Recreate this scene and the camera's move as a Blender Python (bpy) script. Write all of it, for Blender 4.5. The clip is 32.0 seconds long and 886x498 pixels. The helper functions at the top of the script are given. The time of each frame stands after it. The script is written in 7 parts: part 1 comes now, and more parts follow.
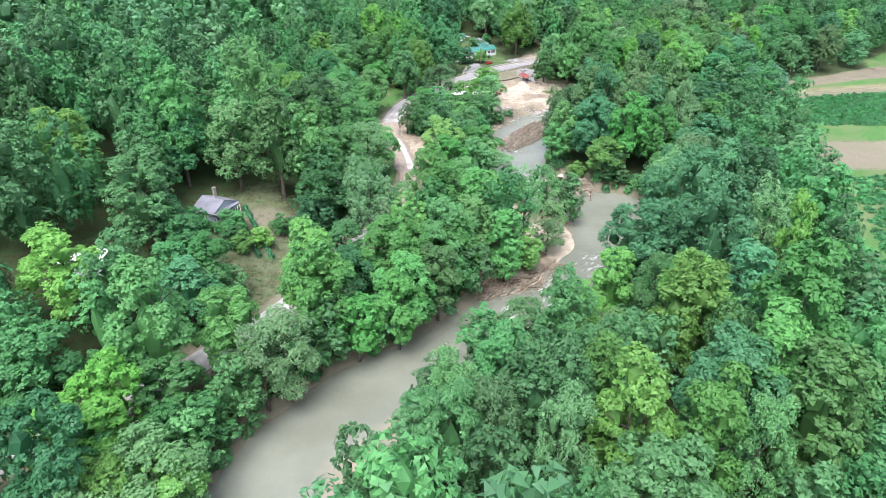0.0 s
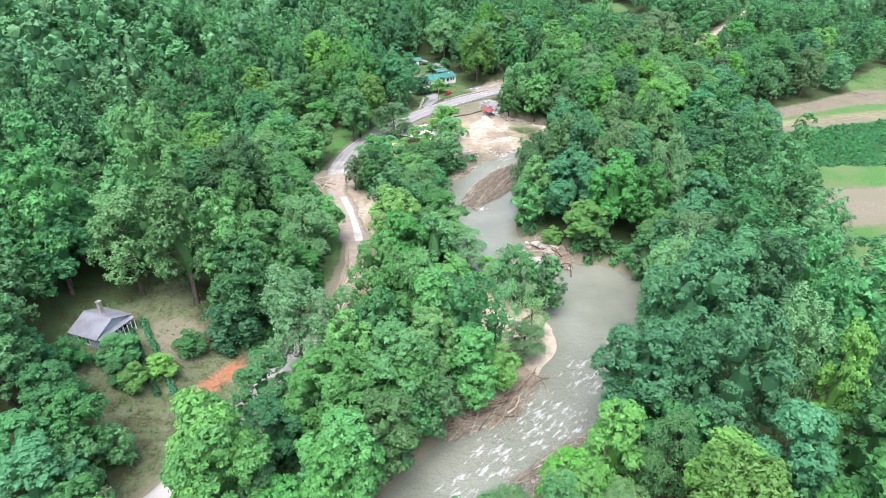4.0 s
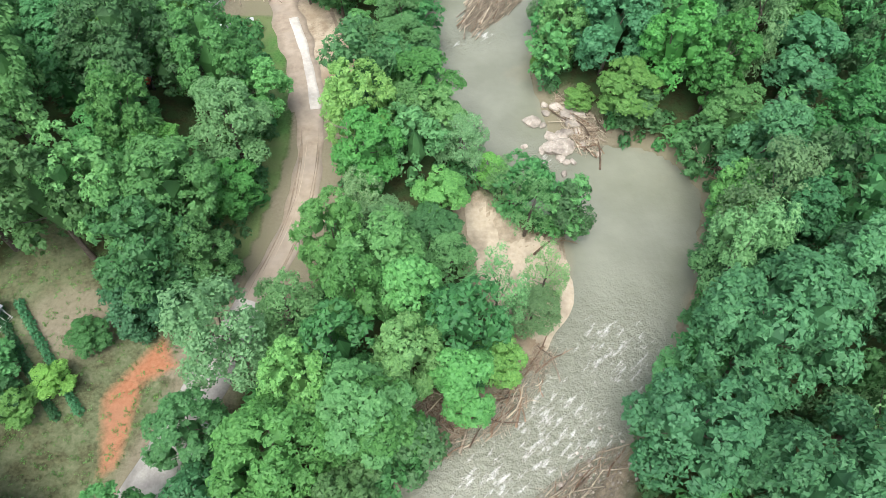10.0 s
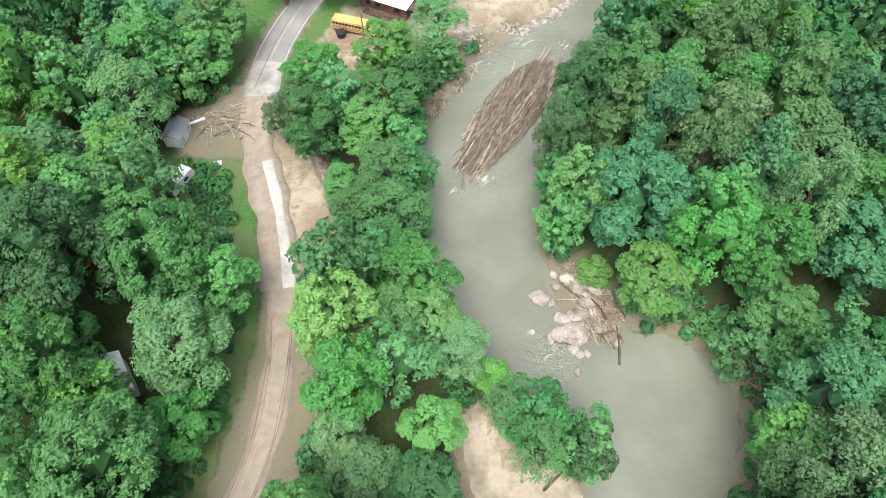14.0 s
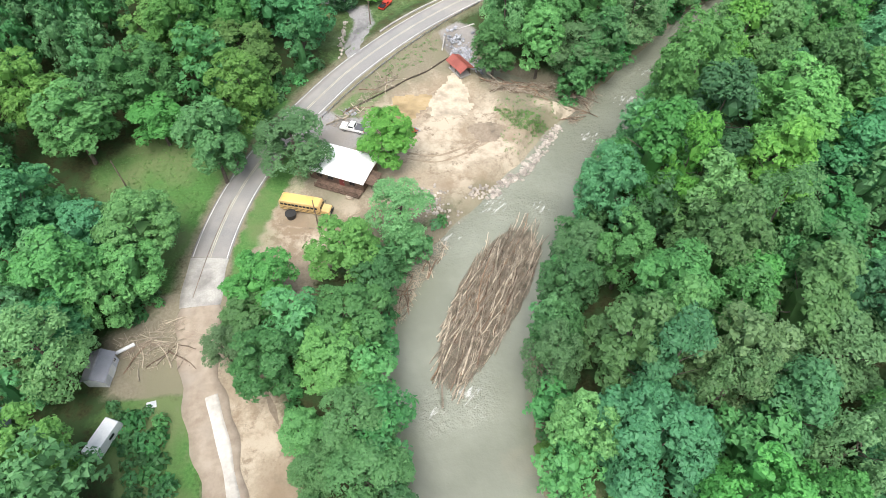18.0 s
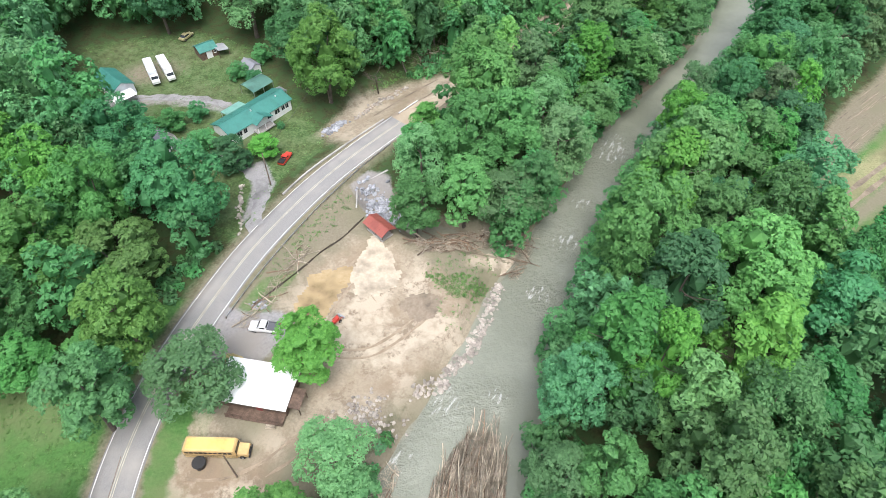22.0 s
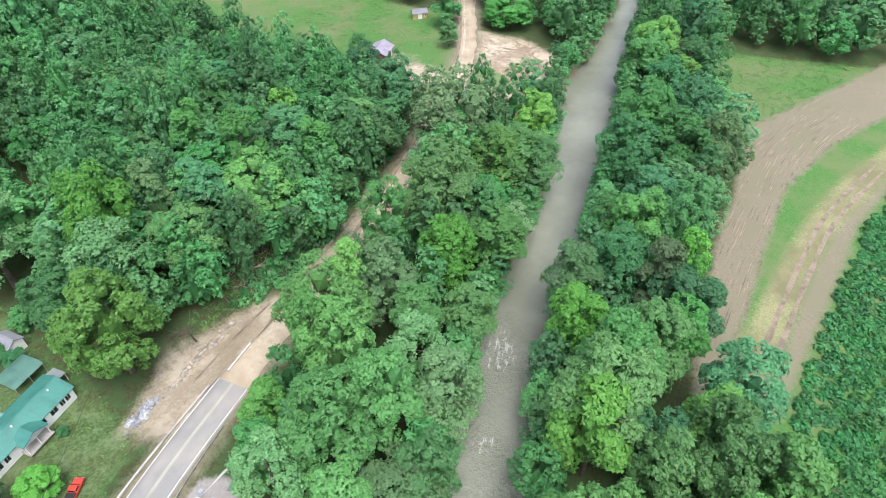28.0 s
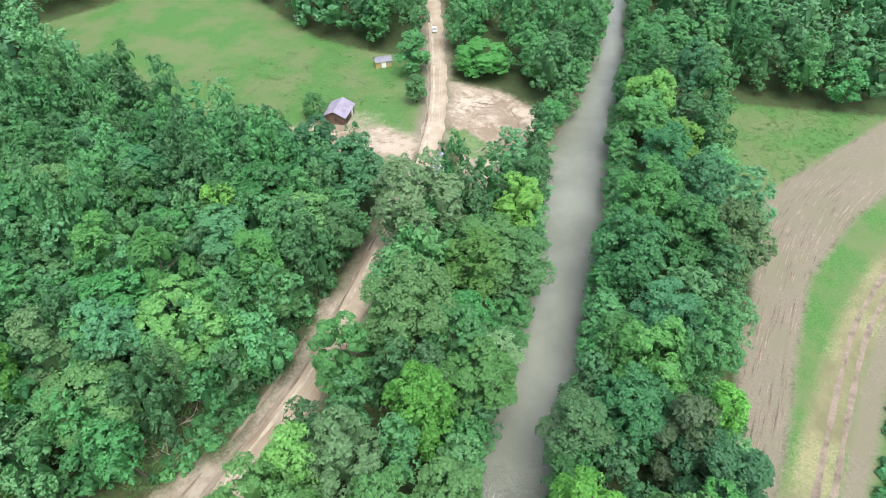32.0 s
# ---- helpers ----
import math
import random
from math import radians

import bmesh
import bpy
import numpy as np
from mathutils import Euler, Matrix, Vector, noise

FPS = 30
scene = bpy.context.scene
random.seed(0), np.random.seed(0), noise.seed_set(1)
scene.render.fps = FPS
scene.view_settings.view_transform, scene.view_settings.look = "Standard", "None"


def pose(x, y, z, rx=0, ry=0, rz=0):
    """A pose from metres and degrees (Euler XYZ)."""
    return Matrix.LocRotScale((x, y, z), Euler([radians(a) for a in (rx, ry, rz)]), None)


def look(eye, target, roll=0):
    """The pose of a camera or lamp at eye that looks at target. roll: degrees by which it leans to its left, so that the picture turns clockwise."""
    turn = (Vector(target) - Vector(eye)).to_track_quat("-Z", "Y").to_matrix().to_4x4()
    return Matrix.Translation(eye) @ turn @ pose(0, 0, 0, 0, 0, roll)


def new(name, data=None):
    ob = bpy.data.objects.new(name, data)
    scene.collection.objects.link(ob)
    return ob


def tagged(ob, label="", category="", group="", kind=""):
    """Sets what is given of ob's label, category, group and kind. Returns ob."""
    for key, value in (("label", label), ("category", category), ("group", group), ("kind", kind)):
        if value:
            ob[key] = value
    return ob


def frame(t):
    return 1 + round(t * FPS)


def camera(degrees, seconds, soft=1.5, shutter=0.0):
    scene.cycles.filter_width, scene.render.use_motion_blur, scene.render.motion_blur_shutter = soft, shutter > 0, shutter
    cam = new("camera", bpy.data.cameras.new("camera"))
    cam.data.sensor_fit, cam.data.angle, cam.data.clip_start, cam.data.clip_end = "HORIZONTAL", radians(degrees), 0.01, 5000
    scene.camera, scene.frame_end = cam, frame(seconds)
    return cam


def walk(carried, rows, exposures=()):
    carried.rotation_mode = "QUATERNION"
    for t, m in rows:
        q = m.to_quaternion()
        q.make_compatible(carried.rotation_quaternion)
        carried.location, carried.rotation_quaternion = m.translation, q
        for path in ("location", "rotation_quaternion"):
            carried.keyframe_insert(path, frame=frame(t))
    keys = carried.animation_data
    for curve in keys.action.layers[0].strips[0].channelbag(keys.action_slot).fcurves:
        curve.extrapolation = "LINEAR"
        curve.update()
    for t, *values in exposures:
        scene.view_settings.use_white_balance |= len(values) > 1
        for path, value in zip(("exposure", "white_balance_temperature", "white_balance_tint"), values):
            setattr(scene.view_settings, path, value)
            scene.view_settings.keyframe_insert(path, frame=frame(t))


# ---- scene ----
cam = camera(71.4, 32.0, 0.8)
METRES, EYE, TILT, LEAN, TURN = 265.0, 73.0, -30.0, 0.0, 0.0
ROWS = [
    (0.0, 0.0, 0.0, 0.0, 0.0, 0.0, -0.0),
    (0.5, 0.0008, 0.0122, 0.0089, -1.41, 0.02, 0.81),
    (1.0, 0.0017, 0.0247, 0.0183, -2.05, 0.02, 1.16),
    (1.5, 0.003, 0.0373, 0.028, -2.41, 0.03, 1.38),
    (2.0, 0.0045, 0.0501, 0.0379, -2.65, 0.03, 1.51),
    (2.5, 0.006, 0.063, 0.0479, -2.82, 0.05, 1.61),
    (3.0, 0.0077, 0.0761, 0.0578, -2.94, 0.06, 1.67),
    (3.5, 0.0096, 0.0892, 0.0677, -3.03, 0.07, 1.73),
    (4.0, 0.0115, 0.1022, 0.0775, -3.1, 0.08, 1.78),
    (4.5, 0.0132, 0.1149, 0.0873, -3.15, 0.08, 1.8),
    (6.5, 0.0202, 0.1653, 0.1248, -3.21, -7.42, 1.83),
    (7.0, 0.0216, 0.1784, 0.1353, -3.21, -14.8, 1.78),
    (7.5, 0.0234, 0.1914, 0.1452, -3.16, -21.01, 1.78),
    (8.0, 0.0249, 0.2045, 0.1551, -3.18, -25.47, 1.75),
    (8.5, 0.0268, 0.2182, 0.1657, -3.16, -27.48, 1.78),
    (9.0, 0.0287, 0.2313, 0.1755, -3.12, -27.49, 1.78),
    (9.5, 0.0304, 0.2444, 0.1853, -3.13, -27.47, 1.77),
    (10.0, 0.0324, 0.2574, 0.195, -3.1, -27.46, 1.78),
    (10.5, 0.0343, 0.2706, 0.2046, -3.09, -27.43, 1.79),
    (11.0, 0.0363, 0.2837, 0.2142, -3.07, -27.4, 1.8),
    (11.5, 0.0383, 0.2969, 0.224, -3.04, -27.4, 1.82),
    (12.0, 0.0399, 0.3099, 0.2336, -3.05, -27.36, 1.8),
    (12.5, 0.0413, 0.323, 0.2433, -3.07, -27.36, 1.8),
    (13.0, 0.0428, 0.3362, 0.253, -3.03, -27.36, 1.81),
    (13.5, 0.0437, 0.3492, 0.2624, -3.06, -27.3, 1.81),
    (14.0, 0.0444, 0.3621, 0.2717, -3.09, -27.19, 1.8),
    (14.5, 0.0454, 0.3749, 0.2812, -3.22, -26.99, 1.92),
    (16.5, 0.0485, 0.4247, 0.3182, -5.58, -25.52, 3.3),
    (17.0, 0.0492, 0.4364, 0.3269, -6.1, -24.88, 3.56),
    (17.5, 0.0503, 0.4478, 0.3356, -6.9, -24.32, 4.03),
    (18.0, 0.0511, 0.4593, 0.3441, -7.78, -23.34, 4.46),
    (18.5, 0.0526, 0.4711, 0.3528, -8.69, -22.15, 4.96),
    (19.0, 0.0543, 0.483, 0.3614, -9.51, -21.1, 5.42),
    (19.5, 0.0562, 0.495, 0.3698, -10.37, -20.79, 5.9),
    (20.0, 0.0588, 0.5069, 0.378, -11.67, -20.73, 6.65),
    (20.5, 0.0614, 0.5189, 0.3865, -13.3, -20.67, 7.51),
    (21.0, 0.0643, 0.5306, 0.3948, -14.62, -20.42, 8.18),
    (21.5, 0.0685, 0.5421, 0.4031, -15.82, -20.15, 8.89),
    (22.0, 0.0724, 0.5533, 0.4113, -16.99, -19.86, 9.49),
    (22.5, 0.0775, 0.5644, 0.4194, -18.09, -19.56, 10.11),
    (23.0, 0.0821, 0.5754, 0.4275, -19.31, -19.0, 10.7),
    (23.5, 0.0877, 0.5863, 0.4354, -20.52, -18.42, 11.35),
    (24.0, 0.0939, 0.5969, 0.443, -22.0, -17.96, 12.16),
    (24.5, 0.1001, 0.6077, 0.451, -23.42, -17.53, 12.87),
    (25.0, 0.1069, 0.6181, 0.4586, -24.17, -16.9, 13.26),
    (25.5, 0.1137, 0.6284, 0.4662, -24.7, -16.22, 13.52),
    (27.5, 0.1449, 0.6695, 0.4962, -31.64, -17.77, 16.89),
    (28.0, 0.1535, 0.6794, 0.5036, -33.2, -18.2, 17.6),
    (28.5, 0.1627, 0.6891, 0.5109, -34.24, -18.51, 18.06),
    (29.0, 0.1725, 0.6988, 0.518, -34.82, -18.66, 18.32),
    (29.5, 0.1824, 0.7086, 0.5249, -35.17, -18.75, 18.47),
    (30.0, 0.1927, 0.7187, 0.5312, -35.4, -18.8, 18.57),
    (30.5, 0.2035, 0.729, 0.5376, -35.56, -18.85, 18.65),
    (31.0, 0.2146, 0.7396, 0.5442, -35.66, -18.87, 18.7),
    (31.5, 0.2258, 0.7504, 0.5511, -35.75, -18.9, 18.73),
    (32.0, 0.2373, 0.7614, 0.5577, -35.81, -18.89, 18.77),
]
walk(cam, [(t, pose(0, 0, EYE, TILT, LEAN, TURN) @ pose(METRES * x, METRES * y, METRES * z, 90 + pitch, roll, yaw)) for t, x, y, z, yaw, pitch, roll in ROWS], [(0.0, 1.27, 5950, 16), (5.0, 1.27, 5950, 15), (8.0, 1.0, 6400, 9), (20.0, 0.98, 6400, 10), (24.0, 0.9, 5950, 13), (28.0, 0.98, 6150, 12), (32.0, 0.98, 6150, 12)])

# ---- sky, light and exposure ----
world = bpy.data.worlds.new("overcast_sky")
scene.world = world
world.use_nodes = True
wn, wl = world.node_tree.nodes, world.node_tree.links
wn.clear()
sky = wn.new("ShaderNodeTexSky")
sky.sky_type, sky.sun_disc = "NISHITA", False
sky.sun_elevation, sky.sun_rotation = radians(66), radians(200)
sky.air_density, sky.dust_density, sky.ozone_density = 1.0, 4.0, 1.0
pale = wn.new("ShaderNodeHueSaturation")
pale.inputs["Saturation"].default_value = 0.6
back = wn.new("ShaderNodeBackground")
back.inputs["Strength"].default_value = 0.15
wout = wn.new("ShaderNodeOutputWorld")
wl.new(sky.outputs["Color"], pale.inputs["Color"])
wl.new(pale.outputs["Color"], back.inputs["Color"])
wl.new(back.outputs["Background"], wout.inputs["Surface"])

sun_data = bpy.data.lights.new("sun", "SUN")
sun_data.energy, sun_data.angle, sun_data.color = 1.75, radians(44), (1.0, 0.97, 0.93)
sun = new("sun", sun_data)
sun.matrix_world = look((0, 0, 200), (math.sin(radians(20)) * 44.5, math.cos(radians(20)) * 44.5, 100))


# ---- materials ----
def nodes_of(m):
    m.use_nodes = True
    return m.node_tree.nodes, m.node_tree.links


def noise_node(n, l, scale, detail=4.0, vec=None, rough=0.6):
    t = n.new("ShaderNodeTexNoise")
    t.inputs["Scale"].default_value, t.inputs["Detail"].default_value, t.inputs["Roughness"].default_value = scale, detail, rough
    l.new(vec, t.inputs["Vector"])
    return t.outputs["Fac"]


def ramp(n, l, fac, lo, hi):
    r = n.new("ShaderNodeMapRange")
    r.inputs["From Min"].default_value, r.inputs["From Max"].default_value = lo, hi
    l.new(fac, r.inputs["Value"])
    return r.outputs["Result"]


def mixc(n, l, fac, a, b, blend="MIX"):
    m = n.new("ShaderNodeMix")
    m.data_type, m.blend_type = "RGBA", blend
    for sock, v in ((m.inputs[0], fac), (m.inputs[6], a), (m.inputs[7], b)):
        if isinstance(v, (int, float)):
            sock.default_value = v
        elif isinstance(v, tuple):
            sock.default_value = (*v[:3], 1)
        else:
            l.new(v, sock)
    return m.outputs[2]


def maths(n, l, op, a, b):
    m = n.new("ShaderNodeMath")
    m.operation = op
    for sock, v in ((m.inputs[0], a), (m.inputs[1], b)):
        if isinstance(v, (int, float)):
            sock.default_value = v
        else:
            l.new(v, sock)
    return m.outputs[0]


def surface(name, a, b, rough=0.8, fine=2.0, coarse=0.25, bump=0.3, metal=0.0, vary=0.0, stain=None, dist=0.05):
    """A surface with grain (fine) and stains (coarse) between the colours a and b; vary: from object to object."""
    m = bpy.data.materials.new(name)
    n, l = nodes_of(m)
    p = n["Principled BSDF"]
    pos = n.new("ShaderNodeNewGeometry").outputs["Position"]
    f1 = noise_node(n, l, fine, 5, pos)
    f2 = noise_node(n, l, coarse, 4, pos)
    col = mixc(n, l, ramp(n, l, f1, 0.3, 0.7), a, b)
    col = mixc(n, l, ramp(n, l, f2, 0.45, 0.7), col, stain or tuple(0.6 * c for c in a))
    if vary:
        rnd = n.new("ShaderNodeObjectInfo").outputs["Random"]
        hs = n.new("ShaderNodeHueSaturation")
        l.new(ramp_to(n, l, rnd, 1 - vary, 1 + vary), hs.inputs["Value"])
        l.new(col, hs.inputs["Color"])
        col = hs.outputs["Color"]
    l.new(col, p.inputs["Base Color"])
    p.inputs["Roughness"].default_value, p.inputs["Metallic"].default_value = rough, metal
    if bump:
        bp = n.new("ShaderNodeBump")
        bp.inputs["Strength"].default_value, bp.inputs["Distance"].default_value = bump, dist
        l.new(f1, bp.inputs["Height"])
        l.new(bp.outputs["Normal"], p.inputs["Normal"])
    return m


def ramp_to(n, l, fac, lo, hi):
    r = n.new("ShaderNodeMapRange")
    r.inputs["To Min"].default_value, r.inputs["To Max"].default_value = lo, hi
    l.new(fac, r.inputs["Value"])
    return r.outputs["Result"]


def foliage(name, dark, light, tint=False, spread=0.33):
    """Leaves: each leaf spray between dark and light; trees differ by object, or by the attribute tint in joined woods."""
    m = bpy.data.materials.new(name)
    n, l = nodes_of(m)
    p = n["Principled BSDF"]
    geo = n.new("ShaderNodeNewGeometry")
    col = mixc(n, l, geo.outputs["Random Per Island"], dark, light)
    if tint:
        at = n.new("ShaderNodeAttribute")
        at.attribute_name = "tint"
        rnd = at.outputs["Fac"]
    else:
        rnd = n.new("ShaderNodeObjectInfo").outputs["Random"]
    hs = n.new("ShaderNodeHueSaturation")
    l.new(ramp_to(n, l, rnd, 1 - spread, 1 + spread), hs.inputs["Value"])
    wob = maths(n, l, "FRACT", maths(n, l, "MULTIPLY", rnd, 7.31), 0.0)
    l.new(ramp_to(n, l, wob, 0.487, 0.510), hs.inputs["Hue"])
    l.new(ramp_to(n, l, maths(n, l, "FRACT", maths(n, l, "MULTIPLY", rnd, 3.7), 0.0), 0.90, 1.05), hs.inputs["Saturation"])
    patch = noise_node(n, l, 0.35, 3, geo.outputs["Position"])
    l.new(mixc(n, l, ramp_to(n, l, patch, 0.0, 0.5), col, tuple(0.75 * c for c in light)), hs.inputs["Color"])
    l.new(hs.outputs["Color"], p.inputs["Base Color"])
    p.inputs["Roughness"].default_value = 0.55
    p.inputs["Specular IOR Level"].default_value = 0.28
    tr = n.new("ShaderNodeBsdfTranslucent")
    l.new(hs.outputs["Color"], tr.inputs["Color"])
    mx = n.new("ShaderNodeMixShader")
    mx.inputs[0].default_value = 0.33
    l.new(p.outputs[0], mx.inputs[1])
    l.new(tr.outputs[0], mx.inputs[2])
    l.new(mx.outputs[0], n["Material Output"].inputs["Surface"])
    return m


LEAF = {
    "mid": foliage("leaf_mid", (0.054, 0.186, 0.061), (0.108, 0.318, 0.096)),
    "fresh": foliage("leaf_fresh", (0.076, 0.232, 0.066), (0.142, 0.368, 0.100)),
    "deep": foliage("leaf_deep", (0.048, 0.178, 0.074), (0.094, 0.292, 0.114)),
    "bright": foliage("leaf_bright", (0.092, 0.268, 0.055), (0.178, 0.415, 0.085)),
    "pale": foliage("leaf_pale", (0.104, 0.242, 0.092), (0.182, 0.372, 0.142)),
    "olive": foliage("leaf_olive", (0.082, 0.168, 0.070), (0.150, 0.282, 0.110)),
}
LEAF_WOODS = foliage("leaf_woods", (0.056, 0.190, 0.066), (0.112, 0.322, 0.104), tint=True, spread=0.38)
# distance haze put into the leaf colour: paler and bluer than leaf_woods
LEAF_FAR_HAZE = foliage("leaf_far_haze", (0.076, 0.226, 0.092), (0.142, 0.372, 0.138), tint=True, spread=0.3)
BARK = surface("bark", (0.075, 0.06, 0.045), (0.15, 0.125, 0.10), 0.9, 3, 0.6, 0.6)
DEADWOOD = surface("bleached_wood", (0.30, 0.25, 0.18), (0.46, 0.40, 0.31), 0.85, 5, 0.7, 0.4, vary=0.35)
DRIFTWOOD = surface("wet_driftwood", (0.13, 0.085, 0.055), (0.27, 0.19, 0.125), 0.85, 5, 0.7, 0.5, vary=0.45)
STONE = surface("pale_rock", (0.29, 0.255, 0.215), (0.45, 0.405, 0.345), 0.85, 2.5, 0.5, 0.5, vary=0.25)
GREYSTONE = surface("blue_grey_rock", (0.22, 0.23, 0.25), (0.42, 0.43, 0.45), 0.85, 3, 0.5, 0.5, vary=0.3)
ASPHALT = surface("worn_asphalt", (0.20, 0.195, 0.185), (0.27, 0.262, 0.25), 0.9, 6, 0.12, 0.2, stain=(0.31, 0.29, 0.26))
CONCRETE = surface("pale_concrete", (0.35, 0.335, 0.305), (0.46, 0.44, 0.40), 0.9, 4, 0.2, 0.25)
MUDROAD = surface("mud_covered_road", (0.25, 0.20, 0.148), (0.37, 0.31, 0.24), 0.9, 0.6, 0.08, 0.5, stain=(0.27, 0.235, 0.195), dist=0.15)
DIRTROAD = surface("sandy_dirt_road", (0.33, 0.27, 0.19), (0.46, 0.39, 0.29), 0.95, 0.8, 0.1, 0.4, stain=(0.26, 0.20, 0.13), dist=0.1)
GRAVELDRIVE = surface("grey_gravel", (0.21, 0.205, 0.20), (0.33, 0.32, 0.31), 0.95, 5, 0.25, 0.4)
WHITELINE = surface("worn_white_road_paint", (0.60, 0.60, 0.57), (0.75, 0.75, 0.72), 0.7, 2, 0.5, 0.0)
YELLOWLINE = surface("faded_yellow_road_paint", (0.42, 0.385, 0.29), (0.52, 0.485, 0.38), 0.7, 2, 0.5, 0.0)


def ground_material():
    m = bpy.data.materials.new("ground_earth")
    n, l = nodes_of(m)
    p = n["Principled BSDF"]
    pos = n.new("ShaderNodeNewGeometry").outputs["Position"]
    fine, mid, big = noise_node(n, l, 2.2, 6, pos), noise_node(n, l, 0.45, 5, pos), noise_node(n, l, 0.07, 4, pos)
    one, two = n.new("ShaderNodeAttribute"), n.new("ShaderNodeAttribute")
    one.attribute_name, two.attribute_name = "zone_a", "zone_b"
    sep1, sep2 = n.new("ShaderNodeSeparateColor"), n.new("ShaderNodeSeparateColor")
    l.new(one.outputs["Color"], sep1.inputs[0])
    l.new(two.outputs["Color"], sep2.inputs[0])
    ragged = maths(n, l, "ADD", maths(n, l, "MULTIPLY", mid, 0.6), maths(n, l, "MULTIPLY", fine, 0.4))

    def layer(base, sock, a, b, c, edge=0.12):
        col = mixc(n, l, ramp(n, l, fine, 0.3, 0.7), a, b)
        col = mixc(n, l, ramp(n, l, big, 0.42, 0.62), col, c)
        amount = maths(n, l, "ADD", sock, maths(n, l, "SUBTRACT", ragged, 0.5))
        return mixc(n, l, ramp(n, l, amount, 0.5 - edge, 0.5 + edge), base, col)

    litter = mixc(n, l, ramp(n, l, fine, 0.3, 0.7), (0.035, 0.038, 0.018), (0.07, 0.08, 0.03))
    col = mixc(n, l, ramp(n, l, mid, 0.42, 0.58), litter, (0.045, 0.08, 0.028))
    col = layer(col, sep1.outputs["Green"], (0.052, 0.128, 0.032), (0.092, 0.205, 0.054), (0.125, 0.168, 0.068), 0.25)
    col = layer(col, sep1.outputs["Blue"], (0.165, 0.145, 0.10), (0.235, 0.208, 0.15), (0.185, 0.172, 0.112), 0.25)
    col = layer(col, sep1.outputs["Red"], (0.30, 0.25, 0.18), (0.39, 0.335, 0.25), (0.24, 0.185, 0.125), 0.25)
    scrape = mixc(n, l, ramp(n, l, noise_node(n, l, 0.19, 6, pos, 0.7), 0.52, 0.66), col, (0.25, 0.20, 0.142))
    scrape = mixc(n, l, ramp(n, l, noise_node(n, l, 0.11, 7, pos, 0.65), 0.50, 0.58), scrape, (0.46, 0.395, 0.30))
    scrape = mixc(n, l, ramp(n, l, noise_node(n, l, 0.33, 7, pos, 0.75), 0.53, 0.62), scrape, (0.205, 0.162, 0.115))
    col = mixc(n, l, maths(n, l, "MULTIPLY", sep1.outputs["Red"], 0.85), col, scrape)
    col = layer(col, sep2.outputs["Red"], (0.29, 0.12, 0.062), (0.375, 0.18, 0.10), (0.30, 0.165, 0.10), 0.25)
    col = layer(col, sep2.outputs["Green"], (0.20, 0.197, 0.195), (0.32, 0.31, 0.30), (0.25, 0.23, 0.205), 0.2)
    col = layer(col, sep2.outputs["Blue"], (0.215, 0.21, 0.105), (0.30, 0.29, 0.155), (0.17, 0.16, 0.085), 0.3)
    l.new(col, p.inputs["Base Color"])
    p.inputs["Roughness"].default_value = 0.95
    p.inputs["Specular IOR Level"].default_value = 0.2
    bp = n.new("ShaderNodeBump")
    bp.inputs["Strength"].default_value, bp.inputs["Distance"].default_value = 0.6, 0.35
    l.new(ragged, bp.inputs["Height"])
    l.new(bp.outputs["Normal"], p.inputs["Normal"])
    return m


def water_material():
    m = bpy.data.materials.new("muddy_water")
    n, l = nodes_of(m)
    p = n["Principled BSDF"]
    pos = n.new("ShaderNodeNewGeometry").outputs["Position"]
    at = n.new("ShaderNodeAttribute")
    at.attribute_name = "flow"
    sep = n.new("ShaderNodeSeparateColor")
    l.new(at.outputs["Color"], sep.inputs[0])
    cloud = noise_node(n, l, 0.06, 4, pos)
    col = mixc(n, l, ramp(n, l, cloud, 0.4, 0.65), (0.178, 0.188, 0.142), (0.232, 0.244, 0.19))
    shoal = maths(n, l, "ADD", sep.outputs["Red"], maths(n, l, "MULTIPLY", maths(n, l, "SUBTRACT", noise_node(n, l, 0.25, 5, pos), 0.5), 0.5))
    col = mixc(n, l, ramp(n, l, shoal, 0.35, 1.0), col, (0.30, 0.255, 0.175))
    warp = n.new("ShaderNodeMapping")
    warp.vector_type = "TEXTURE"
    warp.inputs["Rotation"].default_value = (0, 0, radians(40))
    warp.inputs["Scale"].default_value = (1.6, 0.5, 1.0)
    l.new(pos, warp.inputs["Vector"])
    churn = noise_node(n, l, 0.6, 8, warp.outputs[0], 0.68)
    foam = maths(n, l, "ADD", churn, maths(n, l, "MULTIPLY", maths(n, l, "SUBTRACT", sep.outputs["Green"], 1.0), 0.5))
    foam = ramp(n, l, foam, 0.50, 0.74)
    col = mixc(n, l, foam, col, (0.60, 0.60, 0.57))
    l.new(col, p.inputs["Base Color"])
    l.new(ramp_to(n, l, foam, 0.1, 0.8), p.inputs["Roughness"])
    p.inputs["IOR"].default_value = 1.36
    p.inputs["Specular IOR Level"].default_value = 0.9
    wave = noise_node(n, l, 0.9, 4, pos)
    chop = noise_node(n, l, 3.0, 3, pos)
    h = maths(n, l, "ADD", wave, maths(n, l, "MULTIPLY", chop, 0.35))
    h = maths(n, l, "MULTIPLY", h, maths(n, l, "ADD", maths(n, l, "MULTIPLY", sep.outputs["Green"], 1.4), sep.outputs["Blue"]))
    bp = n.new("ShaderNodeBump")
    bp.inputs["Strength"].default_value, bp.inputs["Distance"].default_value = 0.9, 0.3
    l.new(h, bp.inputs["Height"])
    l.new(bp.outputs["Normal"], p.inputs["Normal"])
    return m


